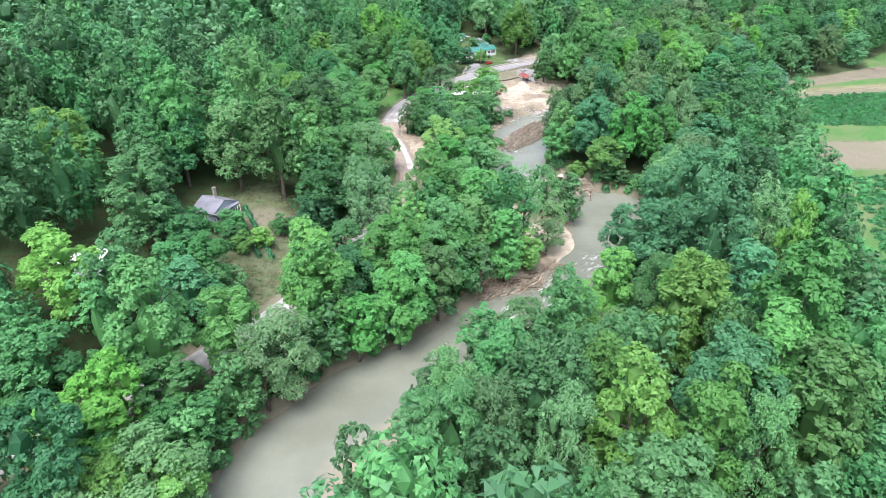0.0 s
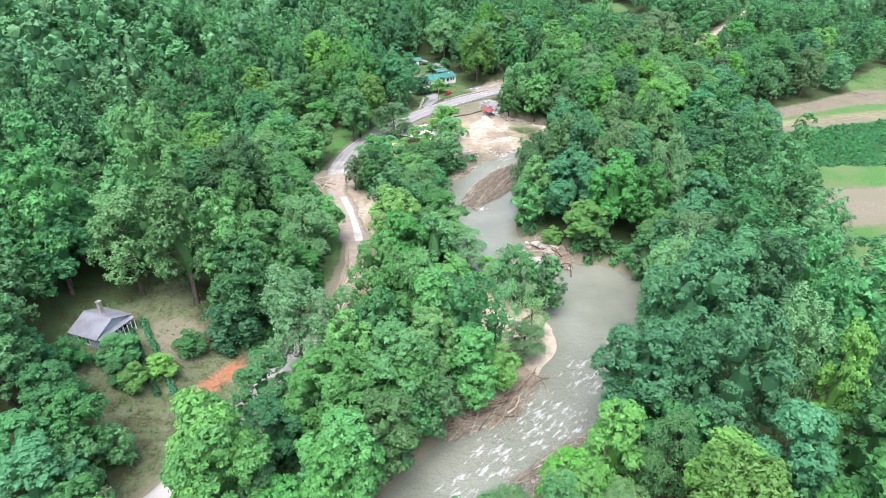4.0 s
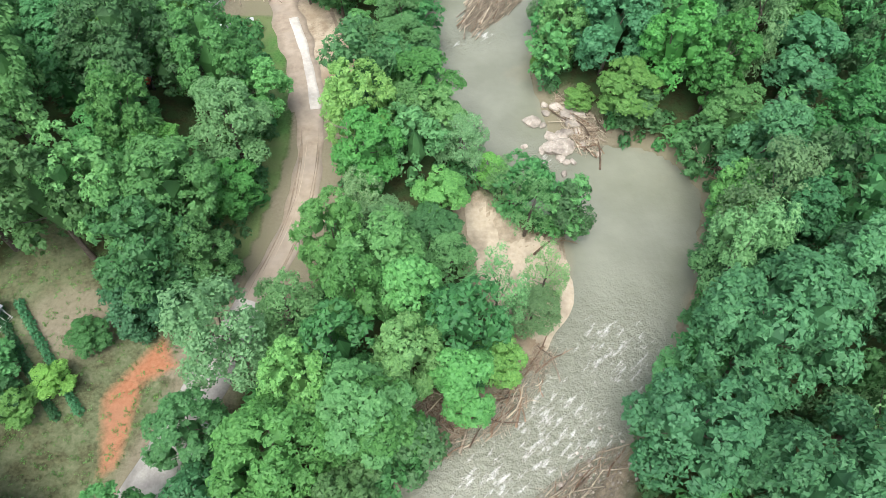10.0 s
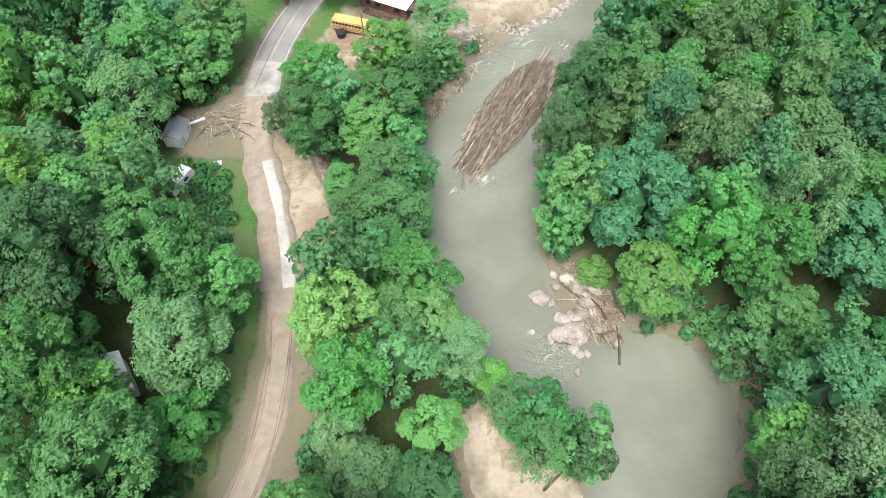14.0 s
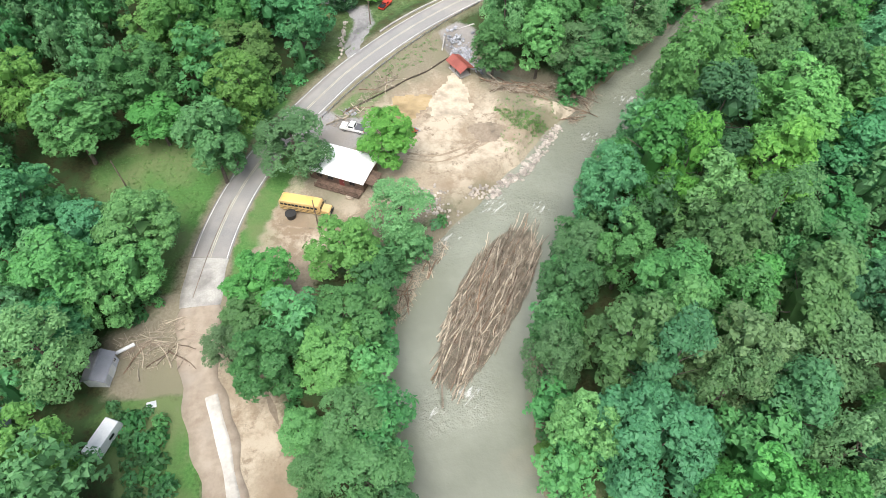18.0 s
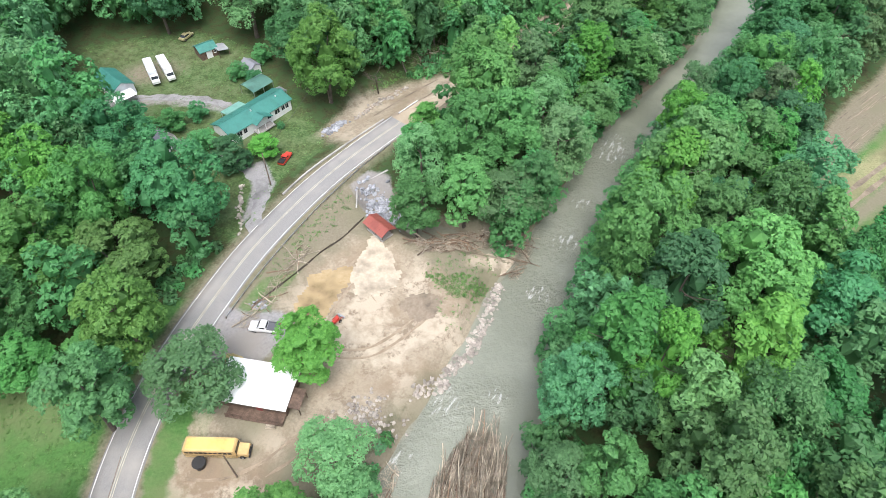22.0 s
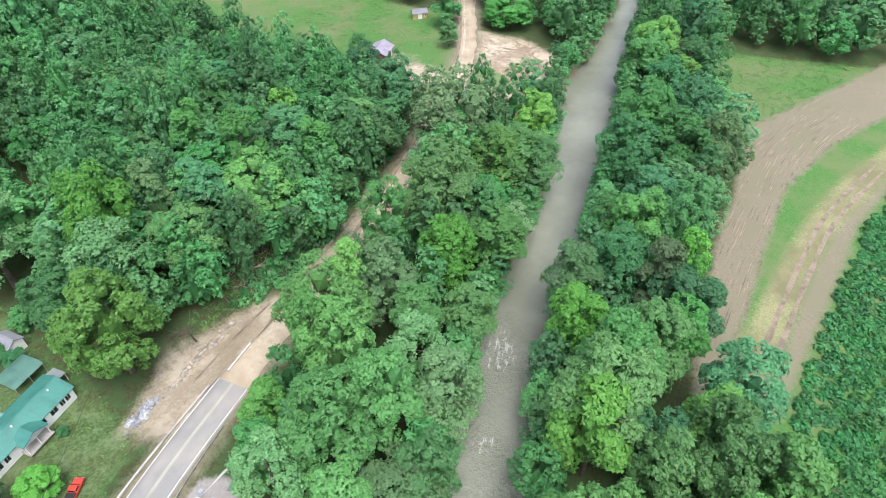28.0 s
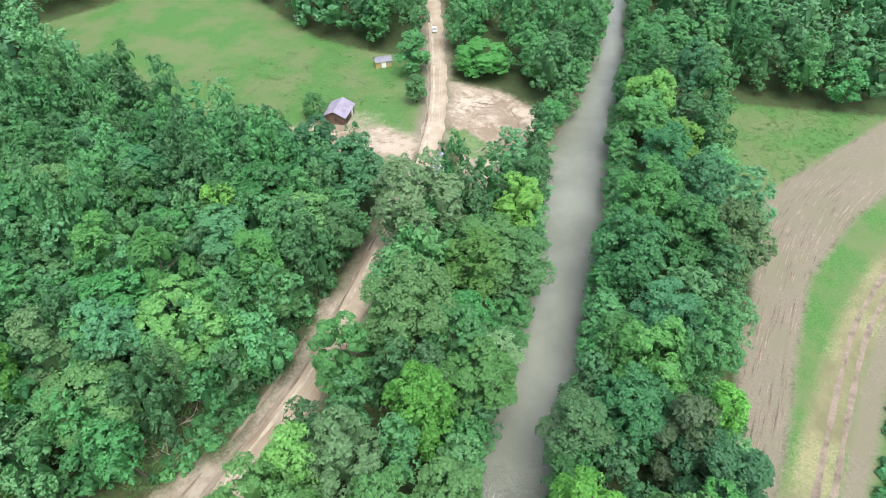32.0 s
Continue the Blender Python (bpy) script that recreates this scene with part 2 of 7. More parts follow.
GROUND, WATER = ground_material(), water_material()

# ---- the plan: river, road, clearings, hills ----
# river: x, y of its middle and half its width
RIVER = [
    (-70, -20, 14), (-40, 24, 13), (-24.5, 48, 12), (-18, 63, 13), (-11, 76, 10.6), (0.2, 89, 6.8), (15.5, 100, 9.6), (30, 112, 8), (38, 124, 8),
    (42, 135, 10), (44, 146, 12.5), (26, 156, 8), (22, 168, 10), (22, 184, 10.5), (23, 196, 12), (29, 209, 13),
    (40, 222, 10), (51, 235, 8), (66, 249, 7.5), (83, 264, 7), (101, 278, 7), (125, 292, 7), (148, 307, 7), (166, 321, 8.5),
    (185, 336, 9), (208, 349, 7), (243, 371, 6), (283, 400, 6), (340, 440, 6), (430, 500, 6), (600, 580, 6),
]
CREEK = [(38, 277, 2.0), (44, 267, 2.2), (54, 259, 2.5), (63, 253, 3.5)]
# road: x, y of its middle
ROAD = [
    (-150, -10), (-100, 22), (-75, 45), (-58, 62), (-46.8, 73), (-31.3, 94), (-23, 112), (-12.6, 138), (-10, 152), (-10.3, 166), (-13, 182), (-17, 197),
    (-18.2, 208), (-17.2, 221), (-13, 235), (-6.2, 248), (2.7, 260), (13, 271.5), (28.5, 284.6), (47, 296.2), (67, 307), (87, 316), (104, 327),
    (121, 339), (138, 352), (152, 362), (169, 379), (190, 405), (221, 446), (260, 500), (330, 600), (420, 760),
]


def spline(points, step=1.0):
    """A smooth line through the points, sampled about every step metres."""
    pts = [np.array(p, float) for p in points]
    pts = [2 * pts[0] - pts[1]] + pts + [2 * pts[-1] - pts[-2]]
    out = []
    for a, b, c, d in zip(pts, pts[1:], pts[2:], pts[3:]):
        k = max(2, int(np.linalg.norm((c - b)[:2]) / step))
        for i in range(k):
            t = i / k
            out.append(0.5 * (2 * b + (c - a) * t + (2 * a - 5 * b + 4 * c - d) * t * t + (3 * b - a - 3 * c + d) * t ** 3))
    out.append(pts[-2])
    return np.array(out)


def chain(X, Y, rows):
    """Distance to a chain of discs whose radius runs from row to row (minus inside)."""
    best = np.full(X.shape, 1e9)
    for (ax, ay, ar), (bx, by, br) in zip(rows, rows[1:]):
        dx, dy = bx - ax, by - ay
        t = np.clip(((X - ax) * dx + (Y - ay) * dy) / (dx * dx + dy * dy), 0, 1)
        best = np.minimum(best, np.hypot(X - ax - t * dx, Y - ay - t * dy) - ar - t * (br - ar))
    return best


def poly(X, Y, pts):
    """Signed distance to a polygon (minus inside)."""
    d = np.full(X.shape, 1e9)
    inside = np.zeros(X.shape, bool)
    for (ax, ay), (bx, by) in zip(pts, pts[1:] + pts[:1]):
        dx, dy = bx - ax, by - ay
        t = np.clip(((X - ax) * dx + (Y - ay) * dy) / (dx * dx + dy * dy), 0, 1)
        d = np.minimum(d, np.hypot(X - ax - t * dx, Y - ay - t * dy))
        if dy:
            inside ^= ((ay > Y) != (by > Y)) & (X < dx * (Y - ay) / dy + ax)
    return np.where(inside, -d, d)


def smooth(t):
    t = np.clip(t, 0, 1)
    return t * t * (3 - 2 * t)


def wobble(X, Y, size, seed=0.0):
    """A cheap smooth noise of plain waves, -1 to 1."""
    a = np.sin(X / size * 1.7 + 1.3 * np.sin(Y / size * 1.1 + seed) + seed) + np.sin(Y / size * 1.9 + 1.1 * np.sin(X / size * 0.9 - seed) - 2 * seed)
    b = np.sin((X + Y) / size * 3.1 + seed * 3) * np.sin((X - Y) / size * 2.7 - seed)
    return 0.4 * a + 0.3 * b


LOT = [(-14, 224), (-8, 214), (-3, 208), (3, 216), (14, 219), (26, 226), (45, 235), (62, 250), (52, 258), (46, 264), (40, 270), (36, 284), (20, 274), (4, 256), (-8, 240)]
LOT_SAND = [(-9, 232), (-5, 218), (-1, 212), (2, 218), (10, 228), (16, 226), (28, 230), (42, 236), (47, 246), (38, 262), (30, 266), (22, 262), (14, 254), (16, 246), (14, 232), (2, 227), (-3, 238)]
SANDBAR = [(14, 146), (18, 148), (21, 144.5), (25, 139), (30.2, 138), (32.4, 132.7), (32.2, 125), (30.6, 121.2), (28.6, 119.4), (26, 117.6), (20, 121), (15, 132)]
SPIT = [(16, 145.6), (18, 147), (20.2, 144), (20.6, 139), (25, 138.2), (29.8, 137.6), (31.6, 132.7), (31.6, 125), (30.2, 121.6), (28.6, 120), (26.6, 119), (25, 121), (23, 126), (18, 130), (17, 137)]
POINT_BAR = [(4, 111), (8, 105), (19, 108), (27, 117), (23, 122), (16, 114), (9, 114)]
GRAVEL_BAR = [(8, 84), (12, 90.5), (21, 100), (33, 106), (35, 103), (31, 96.5), (23, 90.5), (15, 85)]
ROCK_POINT = [(30, 160), (33, 153), (40, 156), (42, 164), (38, 172), (33, 170)]
SHOULDER = [(-13, 212), (-11, 198), (-6, 196), (-1, 180), (-2, 172), (-6, 166), (-10, 170), (-14, 186), (-16, 200)]
JUNCTION = [(-33, 207), (-24, 211), (-16, 208), (-18, 196), (-25, 194), (-31, 197)]
MEADOW_WEST = [(-41, 247), (-33, 254), (-18, 253), (-12, 246), (-22, 226), (-24, 214), (-30, 222), (-40, 232)]
HOUSE_YARD = [(-57, 129), (-50, 133), (-47, 141), (-40, 141), (-34, 130), (-25, 121), (-28, 104), (-35, 92), (-42, 88), (-44, 98), (-48, 107), (-57, 117)]
YARD = [(-24, 360), (8, 358), (20, 345), (24, 328), (30, 312), (33, 296), (20, 287), (8, 270), (2, 276), (6, 290), (-12, 300), (-12, 318), (-24, 330)]
WASH = [(30, 301), (42, 312), (60, 314), (70, 312), (88, 322), (100, 332), (104, 327), (84, 315), (66, 306), (50, 297), (38, 292)]
FIELD = [(84, 92), (90, 116), (95, 129), (108, 160), (113, 178), (116, 200), (112, 228), (112, 243), (124, 251), (142, 261), (159, 270), (172, 275), (196, 287), (204, 304), (236, 328),
         (250, 312), (272, 286), (420, 296), (420, 60), (120, 40)]
SOIL = [(112, 244), (124, 252), (142, 262), (159, 271), (172, 276), (204, 293), (226, 291), (251, 289), (340, 284), (340, 268), (243, 271), (215, 273), (186, 270), (160, 260), (142, 252), (120, 245)]
STRAW = [(232, 264), (202, 264), (180, 261), (163, 257), (141, 251), (118, 245), (120, 238), (141, 243), (164, 250), (184, 254), (211, 256), (240, 260)]
TRACK = [(119, 236), (141, 243), (164, 250), (184, 255), (211, 257), (207, 254), (187, 252), (167, 246), (141, 239), (122, 234)]
CROP = [(123, 233), (141, 238), (167, 245), (187, 250), (207, 253), (420, 262), (420, 214), (118, 206)]
SOIL_SOUTH = [(109, 168), (114, 191), (420, 196), (420, 168)]
CROP_SOUTH = [(99, 122), (107, 140), (114, 160), (128, 163), (150, 160), (150, 120), (110, 112)]
MEADOW = [(84, 520), (92, 452), (99, 432), (105, 410), (115, 388), (120, 378), (127, 363), (133, 354), (142, 358), (150, 362), (166, 382), (186, 408), (176, 420), (166, 444), (166, 480), (170, 530)]
SAND_NORTH = [(148, 334), (164, 344), (182, 346), (189, 354), (189, 372), (181, 386), (172, 376), (164, 368), (158, 354), (152, 350)]
VERGE = [(-25, 196), (-18, 196), (-15, 180), (-13, 160), (-15, 149), (-19, 149), (-20, 168), (-24, 184), (-31, 186), (-32, 193)]
CULVERT_HOLLOW = [(31, 287), (46, 290), (49, 280), (47, 268), (33, 266)]
HOUSE_GAP = [(-72, 103), (-61, 104), (-60, 93), (-71, 92)]
ROOF_GAP = [(-35, 158), (-26, 158), (-24, 146), (-34, 146)]
CLEARINGS = [HOUSE_GAP, VERGE, CULVERT_HOLLOW, ROOF_GAP, LOT, SANDBAR, POINT_BAR, GRAVEL_BAR, ROCK_POINT, SHOULDER, JUNCTION, MEADOW_WEST, HOUSE_YARD, YARD, WASH, FIELD, MEADOW, SAND_NORTH]



def road_distance(X, Y):
    return chain(X, Y, [(x, y, 0.0) for x, y in ROAD])


def road_height(Y):
    return np.interp(Y, [0, 60, 140, 200, 250, 297, 340, 450], [6, 5, 3.6, 2.6, 3.2, 4.5, 5, 6.5])


def terrain(X, Y):
    X, Y = np.asarray(X, float), np.asarray(Y, float)
    river = np.minimum(chain(X, Y, RIVER), chain(X, Y, CREEK)) + 0.7 * wobble(X, Y, 5.0, 1.0)
    road = road_distance(X, Y)
    plain = 3.0 + 0.5 * wobble(X, Y, 40.0, 2.0) + 0.15 * wobble(X, Y, 6.0, 3.0)
    plain += 1.5 * smooth((Y - 290) / 60)
    west = np.interp(Y, [p[1] for p in ROAD], [p[0] for p in ROAD]) - X
    plain += (0.36 * np.clip(west - 6, 0, 22) + 0.28 * np.clip(west - 34, 0, 120)) * smooth((188 - Y) / 30)
    plain += 0.33 * np.clip(west - 52, 0, 120) * smooth((Y - 165) / 40) * smooth((330 - Y) / 60)
    north = smooth((X - 22) / 30) * smooth((Y - 305) / 25) * smooth((west - 6) / 40) * 5
    plain += north * smooth(poly(X, Y, MEADOW) / 30) + 0.30 * np.clip(Y - 362, 0, 160) * smooth((80 - X) / 60)
    plain += 0.05 * np.maximum(Y - 520, 0) + 0.05 * np.maximum(X - 330, 0)
    for low, z in ((SANDBAR, 0.55), (POINT_BAR, 0.5), (GRAVEL_BAR, 0.35), (ROCK_POINT, 0.5)):
        k = smooth(0.5 - poly(X, Y, low) / 4)
        plain = plain * (1 - k) + z * k
    k = smooth(1 - (road - 4.0) / 6)
    plain = plain * (1 - k) + road_height(Y) * k
    lotk = smooth(0.5 - poly(X, Y, LOT_SAND) / 6)
    plain = plain * (1 - lotk) + (2.0 + 0.25 * wobble(X, Y, 5, 6)) * lotk
    bank = smooth(river / 3.2)
    return np.where(river > 0, plain * bank, -1.3 * smooth(-river / 4))


def height(x, y):
    return float(terrain(np.array([x]), np.array([y]))[0])


def axis(lo, hi, cuts):
    """Grid lines from lo to hi: cuts are (start, end, step) of the finer stretches; outside them the steps grow."""
    vals = []
    for a, b, s in cuts:
        vals += list(np.arange(a, b, s))
    vals.append(cuts[-1][1])
    s, v = cuts[-1][2], vals[-1]
    while v < hi:
        s *= 1.25
        v += s
        vals.append(v)
    s, v, front = cuts[0][2], vals[0], []
    while v > lo:
        s *= 1.25
        v -= s
        front.append(v)
    return np.array(front[::-1] + vals)


def grid_mesh(name, xs, ys, zf, keep=None):
    X, Y = np.meshgrid(xs, ys)
    Z = zf(X, Y)
    nx, ny = len(xs), len(ys)
    idx = np.arange(nx * ny).reshape(ny, nx)
    quads = np.stack([idx[:-1, :-1], idx[:-1, 1:], idx[1:, 1:], idx[1:, :-1]], -1).reshape(-1, 4)
    verts = np.stack([X, Y, Z], -1).reshape(-1, 3)
    if keep is not None:
        ok = keep(X, Y).reshape(-1)
        quads = quads[ok[quads].any(1)]
        used = np.unique(quads)
        remap = np.zeros(len(verts), int)
        remap[used] = np.arange(len(used))
        verts, quads = verts[used], remap[quads]
    return numpy_mesh(name, verts, quads), verts


def numpy_mesh(name, verts, faces):
    me = bpy.data.meshes.new(name)
    k = faces.shape[1]
    me.vertices.add(len(verts))
    me.vertices.foreach_set("co", np.asarray(verts, np.float32).ravel())
    me.loops.add(len(faces) * k)
    me.loops.foreach_set("vertex_index", np.asarray(faces, np.int32).ravel())
    me.polygons.add(len(faces))
    me.polygons.foreach_set("loop_start", np.arange(0, len(faces) * k, k, dtype=np.int32))
    me.polygons.foreach_set("use_smooth", np.zeros(len(faces), bool))
    me.update(calc_edges=True)
    me.validate()
    return me


def zone_attribute(me, name, r, g, b):
    at = me.attributes.new(name, "FLOAT_COLOR", "POINT")
    at.data.foreach_set("color", np.stack([r, g, b, np.ones_like(r)], -1).astype(np.float32).ravel())


def mask(X, Y, pts, soft=3.0):
    return np.clip(0.5 - poly(X, Y, pts) / soft, 0, 1)


gx = axis(-2500, 2500, [(-160, -60, 2.5), (-60, 110, 1.1), (110, 290, 2.2)])
gy = axis(-1500, 3000, [(40, 300, 1.1), (300, 420, 2.0), (420, 560, 4.0)])
ground_me, gv = grid_mesh("ground", gx, gy, terrain)
VX, VY = gv[:, 0], gv[:, 1]
riv = np.minimum(chain(VX, VY, RIVER), chain(VX, VY, CREEK))
rdd = road_distance(VX, VY)
sand = np.maximum.reduce([mask(VX, VY, LOT_SAND, 9), mask(VX, VY, SANDBAR), 0.55 * mask(VX, VY, GRAVEL_BAR), mask(VX, VY, SAND_NORTH, 5)] + [0.8 * mask(VX, VY, SHOULDER), 0.6 * mask(VX, VY, WASH, 6)])
grass = np.maximum.reduce([mask(VX, VY, p, 5) for p in (MEADOW_WEST, FIELD, MEADOW, VERGE)] + [0.5 * mask(VX, VY, YARD, 5), 0.36 * mask(VX, VY, HOUSE_YARD, 5), 0.55 * np.clip(1.4 - np.hypot((VX - 46) / 9, (VY - 249) / 5), 0, 1)])
grass = np.maximum(grass, 0.75 * np.clip(1.6 - np.abs(rdd - 8) / 4, 0, 1.2) * ((VY > 222) & (VY < 262)))
dirt = np.maximum.reduce([mask(VX, VY, p, 4) for p in (LOT, JUNCTION, SOIL, TRACK, SOIL_SOUTH, POINT_BAR, WASH, GRAVEL_BAR, ROCK_POINT)] + [0.3 * mask(VX, VY, YARD, 6)]
                         + [np.clip(1.15 - np.abs(riv - 0.6) / 2.2, 0, 1), np.clip(1.35 - rdd / np.where((VY > 118) & (VY < 214), 9.5, 5.5), 0, 1)])
dirt = np.maximum(dirt, 1.0 * np.clip(1.3 - np.hypot((VX + 38.5), (VY - 124.5)) / 7, 0, 1))
dirt = np.maximum(dirt, 0.42 * mask(VX, VY, HOUSE_YARD, 5))
dirt = np.where((VY > 222) & (VY < 262) & (rdd > 5.2) & (rdd < 11), 0.4 * dirt, dirt)
dirt = np.where(mask(VX, VY, VERGE, 3) > 0.5, np.minimum(dirt, 0.25), dirt)
sand = np.maximum(sand, 0.9 * mask(VX, VY, [(57, 260), (60, 256), (54, 250.5), (49, 252.5)], 3))
dirt = np.maximum(dirt, 0.75 * np.clip(1.3 - np.hypot((VX + 6) / 1.5, VY - 340) / 8, 0, 1))
clay = np.maximum(mask(VX, VY, [(-28, 123), (-26, 119), (-30, 117), (-31, 106), (-33, 105), (-34, 115)], 2.5), 0.0)
grey = np.maximum(mask(VX, VY, [(-2, 250), (3, 258), (7, 255), (14, 253), (14, 246), (6, 243), (-1, 245)], 2.5), mask(VX, VY, [(33, 281), (38, 284), (42, 282), (41, 270), (34, 273)], 2))
grey = np.maximum(grey, np.maximum(mask(VX, VY, [(9, 276), (14, 281), (18, 287), (17, 296), (13, 295), (13, 287)], 2), 0.7 * mask(VX, VY, [(-24, 335), (0, 328), (14, 318), (12, 314), (-4, 324), (-24, 328)], 3)))
road_x = np.interp(VY, [p[1] for p in ROAD], [p[0] for p in ROAD])
strip = (VX > road_x) & (rdd > 3.7) & (rdd < 7.3) & (VY > 213) & (VY < 246)
grass, sand, dirt = np.where(strip, 1.0, grass), np.where(strip, 0.0, sand), np.where(strip, 0.15, dirt)
bank_west = (VX < road_x) & (rdd > 4.6) & (rdd < 14) & (VY > 126) & (VY < 196)
grass, dirt = np.where(bank_west, np.maximum(grass, 0.8), grass), np.where(bank_west, 0.25 * dirt, dirt)
straw = 0.76 * mask(VX, VY, STRAW, 3)
grass = np.where(mask(VX, VY, SOIL) + mask(VX, VY, SOIL_SOUTH) > 0.6, 0.2, grass)
sand = np.maximum(sand, 0.75 * np.clip(1.2 - np.hypot((VX - 138) / 1.4, VY - 385) / 11, 0, 1))
sand = np.maximum(sand, 0.8 * mask(VX, VY, [(134, 392), (126, 398), (128, 374), (146, 358), (152, 366), (150, 380), (140, 384)], 6))
sand = np.where(np.hypot((VX - 162) / 5, (VY - 356) / 9) < 1, 0.2, sand)
grass = np.where(np.hypot((VX - 162) / 5, (VY - 356) / 9) < 1, 0.9, grass)
zone_attribute(ground_me, "zone_a", sand, grass, dirt)
zone_attribute(ground_me, "zone_b", clay, grey, straw)
ground_me.materials.append(GROUND)
ground_me.polygons.foreach_set("use_smooth", np.ones(len(ground_me.polygons), bool))
ground = tagged(new("ground", ground_me), "valley floor of sand, soil, grass and leaf litter", "ground", kind="structure")

water_me, wv = grid_mesh("river_water", np.arange(-120, 420, 1.5), np.arange(0, 500, 1.5), lambda X, Y: 0.0 * X, lambda X, Y: np.minimum(chain(X, Y, RIVER), chain(X, Y, CREEK)) < 2.5)
WX, WY = wv[:, 0], wv[:, 1]
wr = chain(WX, WY, RIVER)


def blob(x, y, r, soft=1.0):
    return np.clip(1.3 - np.hypot(WX - x, WY - y) / r * soft, 0, 1)


foam = np.maximum.reduce([blob(*b) for b in ((26, 108, 17), (36, 119, 13), (16, 101, 12), (9, 95, 8), (95, 276, 9), (24, 222, 8), (98, 279, 6), (31, 156, 5), (36, 228, 7), (72, 254, 7), (24, 190, 5), (60, 243, 6), (57, 252, 4), (44, 226, 4), (80, 263, 5), (33, 213, 4), (18, 188, 4))])
shoal = np.maximum.reduce([1.2 * blob(-9, 59, 10), 1.0 * blob(-6, 68, 6), 0.45 * blob(30, 178, 7), 0.35 * blob(50, 152, 9), np.clip(1 + wr / 2.2, 0, 1) * 0.55])
chop = 0.25 + 0.6 * np.clip((WY - 220) / 15, 0, 1) * np.clip((300 - WY) / 25, 0, 1)
zone_attribute(water_me, "flow", shoal, foam, chop)
water_me.materials.append(WATER)
tagged(new("water", water_me), "muddy brown river water with patches of foam", "river", kind="structure")


def ribbon(name, line, half, z=0.06, offset=0.0, mat=None, label="", wob=0.0, category="road", width_seed=0.0, skirt=True):
    """A road surface along a line, laid on the terrain's road height."""
    line = np.asarray(line, float)
    d = np.gradient(line, axis=0)
    d /= np.linalg.norm(d, axis=1)[:, None]
    nrm = np.stack([-d[:, 1], d[:, 0]], -1)
    s = np.arange(len(line))
    hw = half + wob * np.sin(s * 0.9 + width_seed) * np.sin(s * 0.37 + 1)
    offs = [-1.0, -0.5, 0.0, 0.5, 1.0] if half > 1 else [-1.0, 1.0]
    crown = {-1.0: 0.0, -0.5: 0.05, 0.0: 0.08, 0.5: 0.05, 1.0: 0.0}
    rows = []
    for o in offs:
        p = line + nrm * (offset + o * hw)[:, None] if not np.isscalar(offset + o * hw) else line + nrm * (offset + o * hw)
        base = road_height(line[:, 1]) + z
        c = crown[o] if half > 1 else 0.08 * (1 - abs(offset) / 3.4)
        rows.append(np.column_stack([p, base + c]))
    if half > 1 and skirt:
        low = [rows[0] - [0, 0, 0.35], rows[-1] - [0, 0, 0.35]]
        rows = [low[0]] + rows + [low[1]]
    V = np.stack(rows, 1)
    k, m_ = V.shape[1], V.shape[0]
    idx = np.arange(k * m_).reshape(m_, k)
    q = np.stack([idx[:-1, :-1], idx[:-1, 1:], idx[1:, 1:], idx[1:, :-1]], -1).reshape(-1, 4)[:, ::-1]
    me = numpy_mesh(name, V.reshape(-1, 3), q)
    me.materials.append(mat)
    me.polygons.foreach_set("use_smooth", np.ones(len(me.polygons), bool))
    ob = new(name, me)
    if label:
        tagged(ob, label, category, kind="structure")
    return ob


RL = spline(ROAD, 1.5)


def stretch(y0, y1):
    return RL[(RL[:, 1] >= y0 - 0.8) & (RL[:, 1] <= y1 + 0.8)]


ribbon("road_south", stretch(-10, 128), 2.9, mat=CONCRETE, label="pale grey paved lane running under trees", wob=0.15)
ribbon("road_mud", stretch(128, 168), 2.35, z=0.03, mat=MUDROAD, label="narrow road covered by brown flood mud with wheel tracks", wob=0.35)
ribbon("road_mud", stretch(168, 211), 3.2, z=0.035, mat=MUDROAD, label="road buried under brown flood mud", wob=0.6)
PALE = surface("sun_bleached_pavement", (0.46, 0.43, 0.38), (0.57, 0.54, 0.48), 0.9, 1.5, 0.2, 0.2)
ribbon("bare_pavement", stretch(168, 194), 1.15, z=0.07, offset=-0.9, mat=PALE, label="pale pavement showing through the mud", wob=0.25)
ribbon("road_apron", stretch(211, 221), 3.4, z=0.05, mat=CONCRETE, label="pale dusty end of the paved road", wob=0.2)
asphalt = ribbon("road_asphalt", stretch(221, 297.5), 3.4, z=0.06, mat=ASPHALT, label="curving grey two-lane asphalt road", wob=0.05)
for off, mat_, nm in ((3.05, WHITELINE, "edge_line"), (-3.05, WHITELINE, "edge_line"), (0.16, YELLOWLINE, "centre_line"), (-0.16, YELLOWLINE, "centre_line")):
    ln = ribbon(nm, stretch(221, 297), 0.07, z=0.075, offset=off, mat=mat_)
    ln.parent = asphalt
ribbon("road_dirt", stretch(297.5, 760), 3.1, z=0.04, mat=DIRTROAD, label="washed-out sandy dirt road", wob=0.5)

# ---- helpers for things ----
def part(name, bm, material, parent=None, label=""):
    """Links a bmesh (or a ready mesh) as one object under a thing."""
    if isinstance(bm, bmesh.types.BMesh):
        me = bpy.data.meshes.new(name)
        bm.to_mesh(me)
        bm.free()
    else:
        me = bm
    if material is not None and not me.materials:
        me.materials.append(material)
    ob = new(name, me)
    ob.parent = parent
    if label:
        ob["label"] = label
    return ob


def thing(name, m, label, category, group="", kind=""):
    ob = new(name)
    ob.empty_display_size = 0.2
    ob.matrix_world = m
    return tagged(ob, label, category, group, kind)


